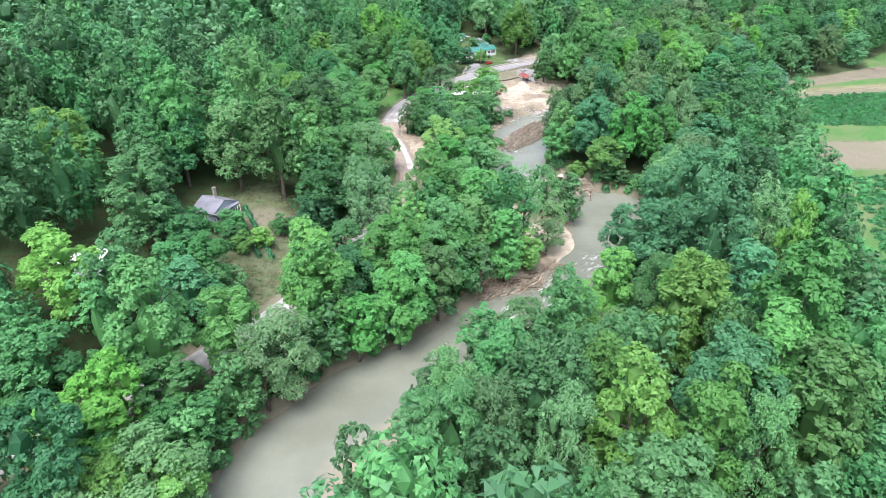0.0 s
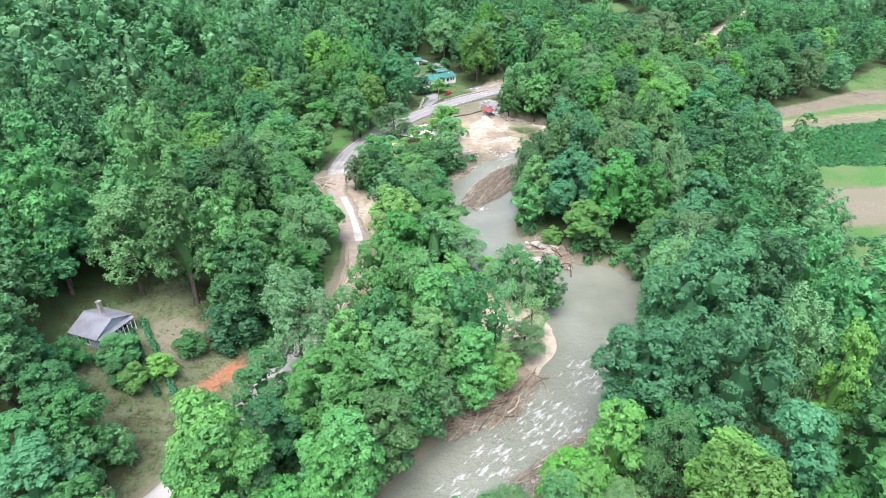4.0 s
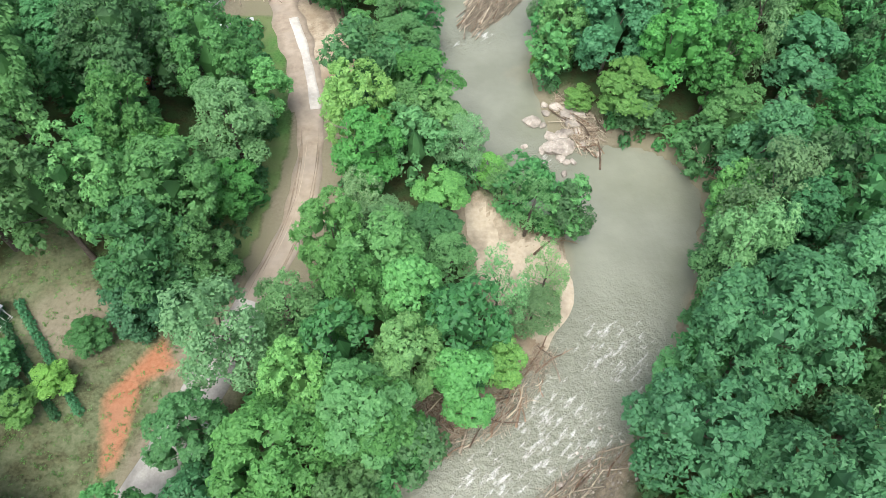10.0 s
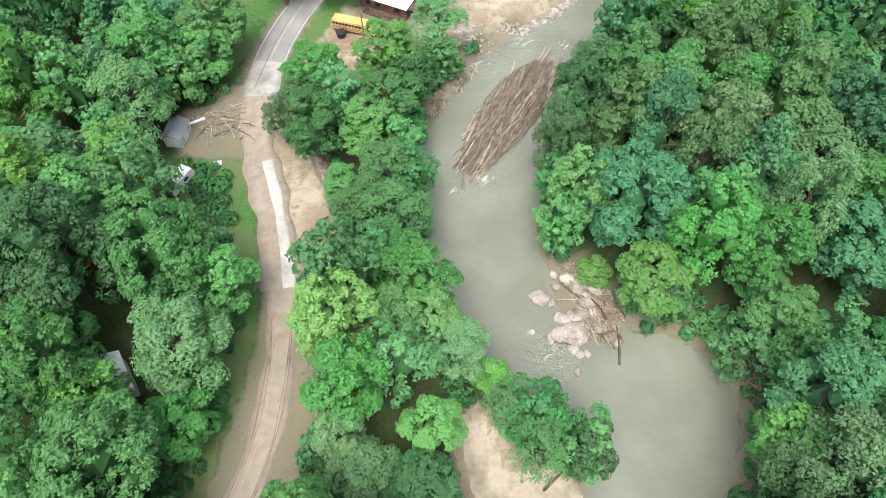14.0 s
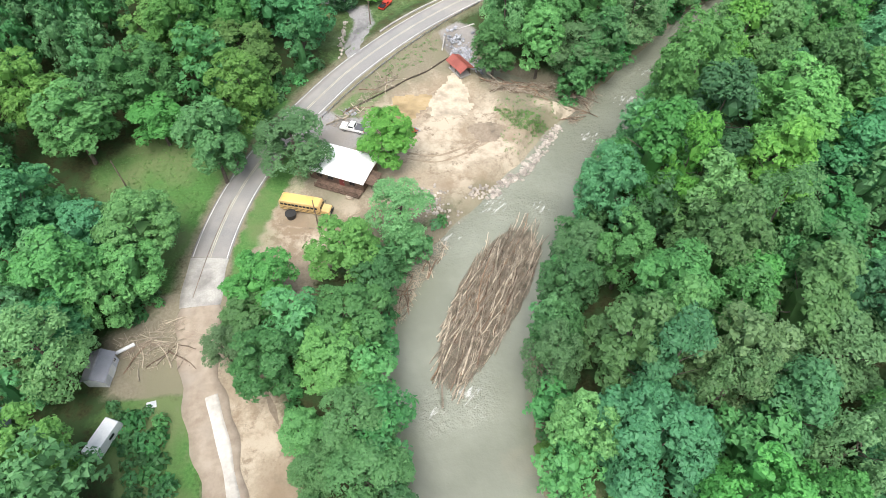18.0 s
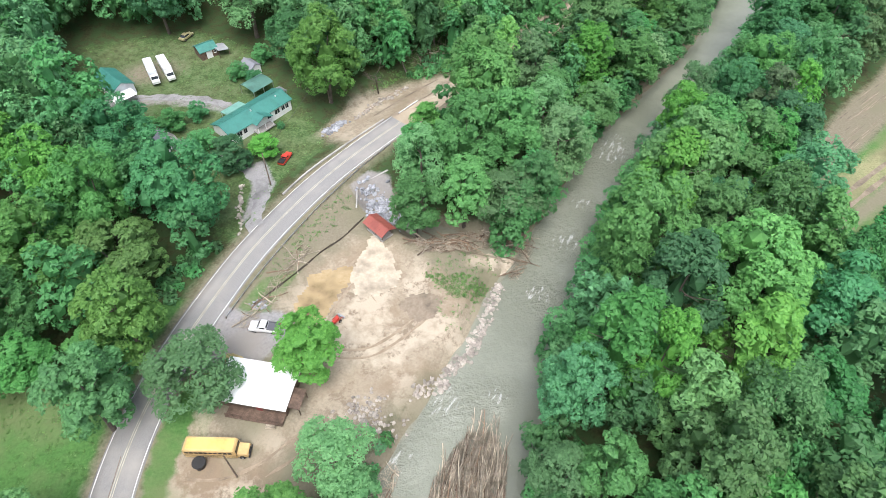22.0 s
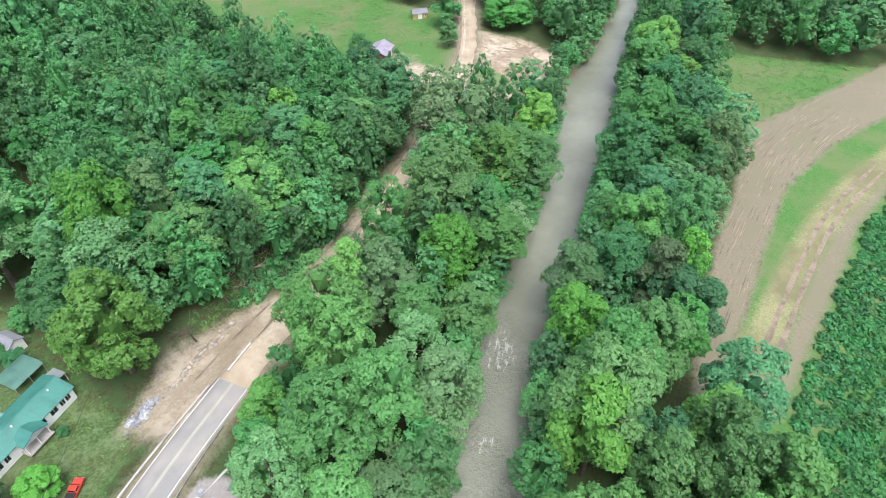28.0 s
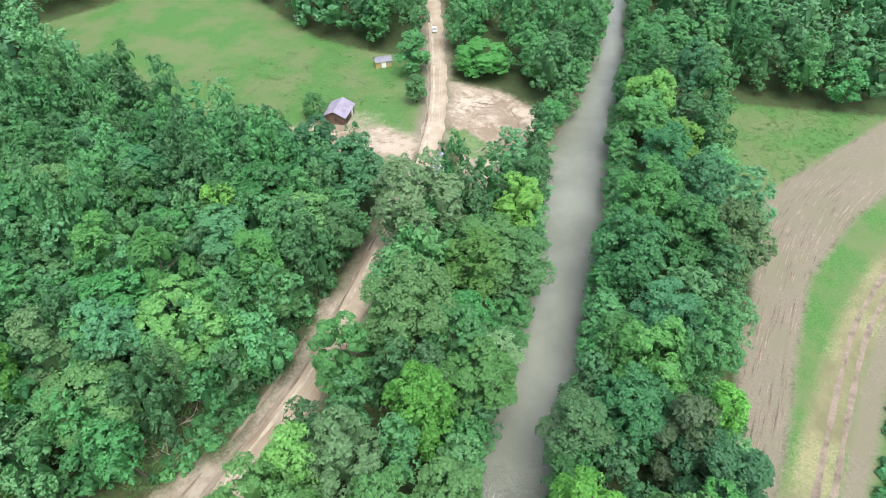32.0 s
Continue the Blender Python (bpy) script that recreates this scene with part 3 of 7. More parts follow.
# ---- trees ----
def ico(level):
    bm = bmesh.new()
    bmesh.ops.create_icosphere(bm, subdivisions=level, radius=1.0)
    bm.verts.ensure_lookup_table()
    v = np.array([x.co[:] for x in bm.verts])
    f = np.array([[q.index for q in face.verts] for face in bm.faces])
    bm.free()
    return v, f


ICO1 = ico(1)


def leaf_cards(rng, centres, normals, size, up=0.25, jitter=0.36):
    """Pointed leaf sprays."""
    k = len(centres)
    n = normals + rng.normal(0, jitter, (k, 3)) + [0, 0, up]
    n /= np.linalg.norm(n, axis=1)[:, None]
    a = np.cross(n, rng.normal(0, 1, (k, 3)))
    a /= np.linalg.norm(a, axis=1)[:, None] + 1e-9
    b = np.cross(n, a)
    s = (size * rng.uniform(0.6, 1.25, k))[:, None]
    w = rng.uniform(0.3, 0.5, k)[:, None]
    p0, p1, p2 = centres - a * s * 0.5 - b * s * w, centres - a * s * 0.42 + b * s * w - n * s * 0.1, centres + a * s * 0.66
    v = np.stack([p0, p1, p2], 1).reshape(-1, 3)
    return v, np.arange(k * 3).reshape(-1, 3)


CROWN = {"oak": (11.6, 8.2, 0.16), "poplar": (10.8, 9.2, 0.42), "willow": (11.0, 8.6, 0.24), "bush": (9.0, 10.0, 0.0), "wood": (10.4, 9.2, 0.26)}


def crown_arrays(seed, domes, clumps, cards, core, shape="oak", size=0.55, r=5.0, solid=0.86, clump=0.85):
    """A crown 20 m high built bough by bough: leafy domes round the stem, each set with clumps of leaf sprays."""
    rng = np.random.default_rng(seed)
    cz, rz, taper = CROWN[shape]
    centres, radii = [], []
    for i in range(domes):
        u = 0.97 - 1.75 * ((i + 0.4) / domes) ** 0.95 + rng.normal(0, 0.05)
        ang = i * 2.39996 + rng.normal(0, 0.35)
        w = math.sqrt(max(0.0, 1 - min(1, abs(u)) ** 2.2)) * (1 - taper * max(0, u)) * rng.uniform(0.80, 1.10)
        fat = rng.uniform(0.30, 0.46) * (11.0 / domes) ** 0.4
        reach = max(0.0, 1 - fat * 0.8)
        centres.append((w * math.cos(ang) * r * reach, w * math.sin(ang) * r * reach, cz + u * rz * 0.86))
        radii.append((r * fat, r * fat, r * fat * rng.uniform(1.1, 1.6)))
    C, R = np.array(centres), np.array(radii)
    V, F, base = [], [], 0
    cv, cf = core
    if solid > 0.5:
        V.append(cv * (1 + rng.normal(0, 0.2, len(cv)))[:, None] * [r * 0.3, r * 0.3, rz * 0.5] + [0, 0, cz - 1.8])
        F.append(cf)
        base += len(cv)
    for c, q in zip(C, R):
        d = rng.normal(0, 1, (clumps * 7, 3))
        d[:, 2] += 0.6
        side = np.array([c[0] / r, c[1] / r, 0.35 * (c[2] - cz) / rz])
        d += side * 0.9
        d /= np.linalg.norm(d, axis=1)[:, None]
        p = c + d * q * rng.uniform(0.86, 1.06, (len(d), 1))
        inside = (np.sum(((p[:, None] - C[None]) / R[None]) ** 2, 2) < 0.72).any(1)
        p, d = p[~inside], d[~inside]
        keep, got = [], np.zeros((0, 3))
        for j in range(len(p)):
            if len(keep) >= clumps:
                break
            if not len(got) or np.min(np.sum((got - p[j]) ** 2, 1)) > (0.5 * clump) ** 2:
                keep.append(j)
                got = p[keep]
        if len(keep) > 0.6 * clumps:
            V.append(c - [0, 0, 0.25 * q[2]] + cv * (1 + rng.normal(0, 0.14, len(cv)))[:, None] * q * solid * 0.86)
            F.append(cf + base)
            base += len(cv)
        for j in keep:
            k = rng.uniform(0.7, 1.25) * clump
            up = d[j] * 0.7 + [0, 0, 0.65]
            up /= np.linalg.norm(up)
            e = rng.normal(0, 1, (cards, 3)) + up * 0.9
            e /= np.linalg.norm(e, axis=1)[:, None]
            pos = p[j] + e * (k * rng.uniform(0.35, 1.0, cards) ** 0.7)[:, None] * [1, 1, 0.8]
            if shape == "willow":
                pos[:, 2] -= rng.uniform(0, 0.8, cards)
            v, f = leaf_cards(rng, pos, e * 0.7 + up * 0.5, size)
            V.append(v)
            F.append(f + base)
            base += len(v)
    return np.concatenate(V), np.concatenate(F)


def tube(path, radii, sides=7):
    """Points and triangles of a tapered, bent limb."""
    V, F = [], []
    path = np.asarray(path, float)
    for i, (p, r) in enumerate(zip(path, radii)):
        d = path[min(i + 1, len(path) - 1)] - path[max(i - 1, 0)]
        d = d / np.linalg.norm(d)
        a = np.cross(d, [0.3, 0.9, 0.1] if abs(d[2]) > 0.8 else [0, 0, 1])
        a /= np.linalg.norm(a)
        b = np.cross(d, a)
        for k in range(sides):
            t = 2 * math.pi * k / sides
            V.append(p + r * (a * math.cos(t) + b * math.sin(t)))
    for i in range(len(path) - 1):
        for k in range(sides):
            q = i * sides + k, i * sides + (k + 1) % sides, (i + 1) * sides + (k + 1) % sides, (i + 1) * sides + k
            F += [(q[0], q[1], q[2]), (q[0], q[2], q[3])]
    V.append(path[-1])
    V.append(path[0])
    m_ = (len(path) - 1) * sides
    for k in range(sides):
        F.append((m_ + k, m_ + (k + 1) % sides, len(V) - 2))
        F.append((k, len(V) - 1, (k + 1) % sides))
    return np.array(V), np.array(F)


def joined(pieces):
    V, F, base = [], [], 0
    for v, f in pieces:
        V.append(v)
        F.append(f + base)
        base += len(v)
    return np.concatenate(V), np.concatenate(F)


def trunk_arrays(seed, limbs=5, lean=0.5):
    rng = np.random.default_rng(seed)
    bend = rng.normal(0, lean, 2)
    path = [(bend[0] * t * t, bend[1] * t * t, 15.5 * t - 0.6 * (t == 0)) for t in (0, 0.08, 0.35, 0.7, 1.0)]
    out = [tube(path, (0.42, 0.32, 0.26, 0.16, 0.05), 8)]
    for i in range(limbs):
        z = rng.uniform(6, 12.5)
        a = rng.uniform(0, 6.28)
        l_ = rng.uniform(2.2, 3.8)
        p = np.array([0, 0, z])
        q = [p, p + [math.cos(a) * l_ * 0.5, math.sin(a) * l_ * 0.5, 1.2], p + [math.cos(a) * l_, math.sin(a) * l_, 2.8]]
        out.append(tube(q, (0.09, 0.06, 0.02), 5))
    return joined(out)


CROWNS = {}
BASE_R = {"sapling": 4.6, "broadleaf": 5.0, "oak": 6.5, "tall": 3.8, "willow": 4.6, "bush": 6.5}
for kind_, shape_, count_, domes_, clumps_, cards_, size_, solid_, clump_ in (
    ("broadleaf", "oak", 7, 13, 21, 25, 0.455, 0.60, 0.78), ("oak", "oak", 4, 18, 23, 26, 0.455, 0.62, 0.84), ("tall", "poplar", 5, 12, 20, 24, 0.43, 0.60, 0.72), ("sapling", "willow", 3, 11, 12, 22, 0.34, 0.16, 0.9),
    ("willow", "willow", 4, 14, 19, 28, 0.36, 0.44, 0.85), ("bush", "bush", 2, 9, 22, 26, 0.68, 0.62, 1.2),
):
    for i in range(count_):
        sd = 100 * len(CROWNS) + 17 * i + 5
        me = numpy_mesh(kind_ + "_crown", *crown_arrays(sd, domes_, clumps_, cards_, ICO1, shape_, size_, BASE_R[kind_], solid_, clump_))
        me.materials.append(LEAF["mid"])
        tm = numpy_mesh(kind_ + "_trunk", *trunk_arrays(sd + 3))
        tm.materials.append(BARK)
        CROWNS.setdefault(kind_, []).append((me, tm))

LABELS = {
    "mid": "broadleaf tree with a dense lobed mid-green crown", "fresh": "leafy bank tree with a fresh light-green crown", "deep": "large oak with a dense blue-green crown",
    "bright": "young tree with bright yellow-green leaves", "pale": "sparse tree with pale grey-green leaves", "olive": "tree with an olive-brown tinged crown",
}


def plant(x, y, r, h, kind_, leaf, rng, group="trees along the river", name="tree", label=""):
    z = height(x, y)
    me, tm = CROWNS[kind_][rng.integers(len(CROWNS[kind_]))]
    t = thing(name, Matrix.Translation((x, y, z - 0.1)) @ Matrix.Rotation(rng.uniform(0, 6.28), 4, "Z") @ Matrix.Diagonal((r / BASE_R[kind_], r / BASE_R[kind_] * rng.uniform(0.92, 1.08), h / 20, 1)),
              label or LABELS[leaf], "tree" if h > 5 else "bush", group)
    c = part("crown", me, None, t)
    c.material_slots[0].link = "OBJECT"
    c.material_slots[0].material = LEAF[leaf]
    if kind_ != "bush":
        part("trunk", tm, None, t)
    return t


# single trees: x, y, crown radius
WEST_A = [
    (-46, 50, 5.4), (-47, 57, 6), (-60, 70, 6), (-41, 72, 6), (-62, 85, 6), (-57, 106, 6), (-77, 118, 6), (-28, 130, 6),
    (-22, 134, 5.9), (-50, 135, 4.6), (-35, 138, 6), (-24, 140, 6), (-61, 142, 6), (-46, 142, 6), (-18, 148, 6), (-44, 150, 6),
    (-79, 150, 6), (-108, 155, 6), (-21, 159, 6), (-37, 160, 6), (-26, 168, 6), (-46, 168, 5.9), (-103, 176, 6), (-33, 179, 6),
    (-41, 182, 6), (-48, 183, 6), (-38, 194, 5.6), (-58, 192, 6),
]
WEST_B = [
    (-39, 201, 6), (-54, 204, 6), (-37, 212, 6), (-34, 221, 5.3), (-43, 225, 6), (-15, 239, 5.7), (-13, 243, 4),
    (-42, 244, 6), (-10, 252, 6), (-21, 255, 6), (-49, 255, 6), (-28, 259, 6), (-9, 261, 6), (-23, 271, 6), (-30, 277, 6),
    (1, 281, 6), (-21, 286, 6), (-12, 289, 6), (-32, 295, 6), (37, 298, 6), (32, 307, 6), (43, 309, 6),
]
STRIP_A = [
    (-40, 48, 5.5), (-37, 53, 7), (-42, 62, 7), (-37, 69, 5.4), (-29, 74, 6.8), (-25, 79, 6.3), (-35, 80, 5.8), (-10, 93, 5.3),
    (-22, 94, 6.3), (-14, 102, 7), (-5, 102, 6.8), (-20, 108, 4.5), (3, 109, 4.9), (-3, 113, 4.3), (-5, 119, 4.5), (-14, 120, 7.1),
    (0, 122, 4.5), (19, 123, 4.6), (6, 127, 5.5), (-2, 130, 4.8), (12, 131, 4), (10, 135, 5), (25, 138, 5.1), (3, 138, 4.3),
    (23, 141, 3.9), (13, 146, 4.9), (4, 147, 6), (0, 152, 6.6), (14, 154, 4.7),
]
STRIP_B = [
    (7, 158, 4.9), (-1, 158, 6.5), (7, 170, 6), (11, 174, 4.4), (1, 179, 3.2), (7, 184, 4.8), (4, 189, 5.9), (-5, 194, 5.1),
    (-12, 199, 3.2), (8, 200, 7.4), (-5, 206, 5), (13, 211, 6.8),
]
EAST_A = [
    (24, 45, 6.2), (37, 45, 6.6), (15, 46, 7.4), (20, 49, 5.6), (50, 51, 6.6), (31, 51, 5.2), (6, 51, 5.5), (12, 51, 4.2),
    (38, 53, 4.7), (1, 54, 4.3), (13, 58, 6), (36, 58, 6.4), (25, 59, 6.2), (4, 65, 6.2), (55, 65, 8.3), (9, 67, 4.8),
    (22, 67, 4.9), (33, 70, 6.1), (18, 74, 4.3), (52, 75, 7.8), (39, 81, 7.7), (29, 86, 3.9), (45, 87, 6.1), (36, 88, 4.5),
    (63, 88, 7.8), (28, 90, 4.9), (44, 93, 7.5), (53, 95, 5.8), (36, 96, 5.9), (41, 100, 8.2),
]
EAST_B = [
    (51, 102, 6.6), (36, 105, 6.9), (61, 108, 4.9), (45, 111, 7.4), (53, 112, 7), (66, 123, 5.4), (49, 125, 5.7), (52, 130, 5.1),
    (62, 132, 7.4), (63, 144, 6.9), (76, 149, 6.5), (66, 151, 7.9), (55, 154, 7), (42, 161, 5.5), (63, 161, 7.3), (48, 162, 5.9),
    (74, 164, 6.8), (54, 167, 7.2), (41, 168, 6), (71, 173, 7), (33, 174, 3.7), (41, 175, 6.8), (49, 176, 7.4), (63, 178, 6.9),
    (76, 183, 7.6), (58, 184, 5.1), (34, 184, 4.7), (82, 187, 8), (45, 188, 6.9), (41, 192, 7.1),
]
EAST_C = [
    (75, 193, 8), (54, 194, 8.5), (64, 194, 7.7), (69, 198, 6.9), (41, 200, 4.5), (63, 201, 7.7), (53, 202, 6.5), (84, 204, 7.5),
    (55, 207, 6.6), (47, 209, 4.7), (93, 213, 7), (99, 214, 6.5), (52, 216, 5.1), (82, 217, 9), (68, 220, 7.6), (106, 220, 7.1),
    (61, 221, 7.4), (93, 222, 7.5), (103, 226, 7), (97, 230, 9.5), (89, 230, 7.5), (78, 233, 9.5), (71, 237, 4.3), (103, 238, 7.2),
    (111, 239, 7.6), (85, 240, 7.7), (96, 242, 5), (97, 248, 7.3), (81, 249, 6.8), (106, 251, 6.5),
]
EAST_D = [
    (92, 252, 6.1), (121, 256, 7), (102, 256, 6.5), (131, 257, 7.3), (109, 258, 6.6), (119, 263, 5.5), (129, 264, 5.1), (103, 269, 6.8),
    (123, 269, 5.9), (137, 270, 5.2), (107, 272, 4.7), (119, 273, 6.3), (140, 276, 7), (164, 280, 6.1), (128, 281, 5), (136, 283, 8.4),
    (161, 289, 8), (148, 290, 9.1), (176, 296, 6.8), (150, 299, 4.8), (166, 307, 6.6), (193, 309, 6.1), (185, 311, 7.5), (195, 325, 6.3),
    (224, 329, 7.3), (233, 351, 7.9), (247, 351, 8.3),
]
LOT_A = [
    (-1, 185, 3.3), (-11, 201, 3.7), (11, 207, 4.2), (7, 212, 5.7), (18, 218, 4.5),
]
GROVE_A = [
    (56, 259, 6.4), (66, 260, 4.7), (61, 261, 8), (48, 263, 6.6), (71, 270, 8.6), (53, 274, 7.2), (82, 277, 7.9), (66, 278, 6.2),
    (62, 283, 9), (90, 283, 5.2), (103, 289, 8.9), (65, 291, 6.7), (92, 291, 5.4), (77, 293, 8.5), (98, 295, 7.5), (113, 295, 4.9),
    (60, 296, 6.8), (86, 299, 6.2), (109, 301, 6), (114, 304, 7), (124, 305, 7.2), (121, 309, 5.4), (94, 310, 5.9), (102, 314, 7),
    (135, 314, 7.1), (143, 321, 6.6), (152, 324, 3.3), (121, 326, 9.4), (125, 333, 9.5),
]
HILL_A = [
    (70, 315, 7.7), (45, 316, 7.5), (57, 316, 7.6), (82, 321, 8.2), (31, 328, 8), (91, 330, 5.5), (61, 332, 8.6), (72, 335, 6.6),
    (49, 335, 9.5), (108, 337, 4.7), (85, 337, 5.6), (100, 339, 5.9), (66, 341, 8.9), (102, 346, 8.1), (88, 346, 9.4), (124, 352, 6.7),
    (101, 353, 6.3), (69, 353, 8.6), (79, 354, 7.4), (55, 357, 9.5), (119, 363, 6.3), (21, 365, 9.5), (85, 367, 9.5), (111, 373, 6.5),
    (59, 374, 9.5), (40, 375, 9.5), (82, 377, 8.5), (71, 379, 9.5), (10, 384, 9.5), (102, 387, 6.8),
]
HILL_B = [
    (91, 393, 7.7), (57, 395, 9.5), (79, 399, 7.9), (66, 401, 9.5),
]
WEST_TREES = WEST_A + WEST_B
STRIP_TREES = STRIP_A + STRIP_B
EAST_TREES = EAST_A + EAST_B + EAST_C + EAST_D
LOT_TREES = LOT_A
GROVE_TREES = GROVE_A
HILL_TREES = HILL_A + HILL_B
# crowns met on the way: x, y, crown radius, height
MID_A = [
    (-8, 89.5, 4.4, 17), (-1, 98, 5.0, 17), (-9, 104, 6.5, 16), (2, 107, 5.3, 15), (1, 108, 5.5, 18), (0, 122, 4.2, 21),
    (7, 123, 4.3, 19), (3, 128, 5.4, 19), (-3, 131, 4.7, 20), (-21, 132, 4.0, 14), (-38, 134, 4.9, 27), (-60, 134, 6.1, 26),
    (-33, 136, 5.4, 23), (56, 138, 4.0, 15), (-26, 139, 6.9, 19), (12, 143, 4.1, 9), (-20, 145, 4.4, 10), (1, 148, 5.1, 17),
    (-32, 150, 4.9, 20), (-48, 151, 7.1, 30), (61, 155, 4.9, 13), (12, 158, 4.5, 12), (7, 158, 4.5, 13), (60, 163, 5.2, 20),
]
MID_B = [
    (-35, 163, 7.6, 22), (10, 164, 5.8, 15), (-17, 165, 4.6, 13), (52, 165, 5.4, 23), (-24, 167, 6.6, 19), (77, 171, 4.9, 22),
    (-35, 175, 5.4, 19), (36, 177, 4.4, 17), (44, 186, 5.0, 26), (51, 187, 4.7, 26), (71, 189, 5.6, 27), (62, 190, 4.4, 22),
    (65, 193, 4.7, 21), (4, 194, 5.1, 13), (62, 199, 6.1, 26), (7, 200, 6.1, 13), (-8, 203, 4.7, 10), (51, 204, 4.6, 18),
    (65, 208, 4.8, 25), (-6, 209, 5.5, 13), (-30, 209.5, 3.8, 12), (-35, 212, 5.6, 19), (-27, 215, 4.6, 13), (60, 219, 6.0, 28),
]
MID_C = [
    (104, 220, 5.5, 22), (-26.5, 222, 6.6, 15), (87, 224, 8.5, 25), (101, 226, 5.3, 26), (99, 233, 7.0, 24), (73, 235, 7.1, 28),
    (91, 237, 5.3, 21), (-41, 248, 6.3, 18), (93, 251, 8.0, 25), (-27, 251, 5.2, 11), (-17, 253, 4.1, 7), (114, 253, 5.1, 19),
    (108, 253, 6.1, 22), (99, 254, 6.0, 25), (-30, 259, 7.0, 18), (53, 264, 5.1, 18), (43, 265, 4.9, 16), (66, 272, 6.0, 23),
    (57, 273, 6.9, 22), (131, 275, 6.8, 20), (-14, 280, 6.4, 22), (91, 281, 5.2, 15), (131, 282, 4.7, 16), (81, 285, 5.0, 17),
]
MID_D = [
    (63, 288, 4.1, 26), (67, 291, 7.3, 25), (107, 292, 6.1, 17), (164, 301, 7.4, 23), (91, 309, 5.1, 21), (105, 309, 8.1, 24),
    (130, 315, 8.5, 16), (55, 326, 6.7, 15), (80, 331, 4.6, 17), (90, 331, 5.0, 14), (73, 331, 7.2, 17), (89, 335, 4.7, 21),
    (74, 341, 4.9, 23), (105, 343, 5.4, 17), (68, 354, 4.8, 21), (79, 369, 5.3, 18), (67, 376, 5.4, 20), (192, 384, 8.5, 11),
]
DEEP_A = [
    (49, 84, 5.0, 23), (48, 96, 6.9, 27), (-18, 99, 4.3, 13), (38, 103, 6.1, 21), (48, 113, 8.1, 26), (64, 119, 6.2, 26),
    (59, 119, 4.9, 27), (58, 129, 4.4, 22), (-59, 132, 5.6, 17), (59, 142, 5.0, 22), (44, 174, 7.5, 19), (61, 174, 4.7, 26), (48, 182, 4.4, 28),
    (-37, 205, 5.6, 13), (107, 207, 8.4, 20), (94, 215, 5.6, 25), (72, 224, 6.2, 29), (121, 271, 6.4, 18), (1, 279, 7.5, 22),
    (140, 279, 6.2, 20), (150, 294, 7.3, 21), (-9, 297, 6.4, 20), (121, 350, 6.9, 20), (0, 358, 8.5, 28),
]
BRIGHT_A = [
    (38, 78, 5.5, 25), (23, 87, 3.9, 13), (-22, 89, 5.2, 25), (30, 91, 4.0, 18), (61, 94, 3.1, 27),
    (0, 156, 5.5, 19), (45, 162, 5.5, 12), (-43, 177, 4.7, 24), (-34, 185, 4.9, 19), (77, 212, 6.0, 28),
    (7, 213, 5.5, 14), (63, 214, 3.9, 29), (103, 238, 4.7, 21), (17, 240, 5.6, 13), (88, 248, 5.8, 25), (127, 261, 3.6, 24),
    (102, 265, 4.9, 21), (-12, 268, 7.9, 14), (65, 284, 6.1, 24), (95, 293, 5.6, 21), (74, 296, 4.0, 25), (36, 312, 7.8, 23),
]
BRIGHT_B = [
    (124, 312, 5.9, 19), (193, 312, 5.7, 17), (144, 320, 5.3, 18), (205, 330, 7.4, 18), (43, 334, 6.7, 25), (91, 355, 4.3, 16),
]
PALE_A = [
    (36, 88, 3.6, 19), (61, 104, 4.2, 25), (-16, 117, 5.5, 23), (-9, 122, 4.5, 16), (18, 122, 4.4, 20), (50, 125, 4.7, 25),
    (26, 128, 3.5, 14), (57, 134, 5.3, 24), (-48, 135, 6.0, 23), (25, 139, 4.1, 14), (0, 142, 3.3, 12), (-20, 154, 5.6, 18),
    (16, 154, 4.1, 11), (66, 168, 4.5, 27), (7, 177, 5.3, 12), (55, 178, 4.1, 25), (35, 188, 3.7, 21), (-36, 200, 5.4, 19),
    (73, 203, 5.7, 27), (45, 206, 4.7, 15), (17, 220, 4.9, 15), (-1, 241, 6.6, 13), (76, 269, 5.8, 21), (47, 273, 5.3, 19),
]
PALE_B = [
    (112, 275, 5.1, 20), (76, 277, 5.3, 21), (113, 295, 5.2, 16), (134, 308, 5.6, 18), (67, 324, 3.2, 17), (41, 325, 6.7, 22),
    (23, 348, 8.2, 26),
]
OLIVE_A = [
    (57, 181, 6.1, 25), (122, 263, 4.9, 22), (170, 283, 7.0, 19), (81, 294, 5.9, 20), (123, 329, 8.5, 26), (53, 336, 4.4, 22),
]
SEEN = [("mid", MID_A), ("mid", MID_B), ("mid", MID_C), ("mid", MID_D), ("deep", DEEP_A), ("bright", BRIGHT_A), ("bright", BRIGHT_B), ("pale", PALE_A), ("pale", PALE_B), ("olive", OLIVE_A)]
# crowns round the first bend: x, y, crown radius, height
BANK_MID_A = [
    (13, 112, 4.0, 18), (6, 115, 4.2, 16), (-7, 112, 4.6, 17),
    (45, 54, 5.3, 28), (43, 62, 5.2, 27), (48, 68, 6.1, 33), (-40, 68, 5.0, 12), (-43, 73, 5.6, 25), (-34, 79, 5.2, 16),
    (-15, 86, 4.5, 14), (-21, 88, 6.0, 22), (-7, 93, 5.4, 17),
]
BANK_BRIGHT_A = [
    (31, 51, 4.4, 26), (22, 52, 4.8, 27), (21, 61, 3.7, 23), (-46, 64, 5.0, 15), (37, 75, 6.0, 25), (22, 83, 4.4, 14),
]
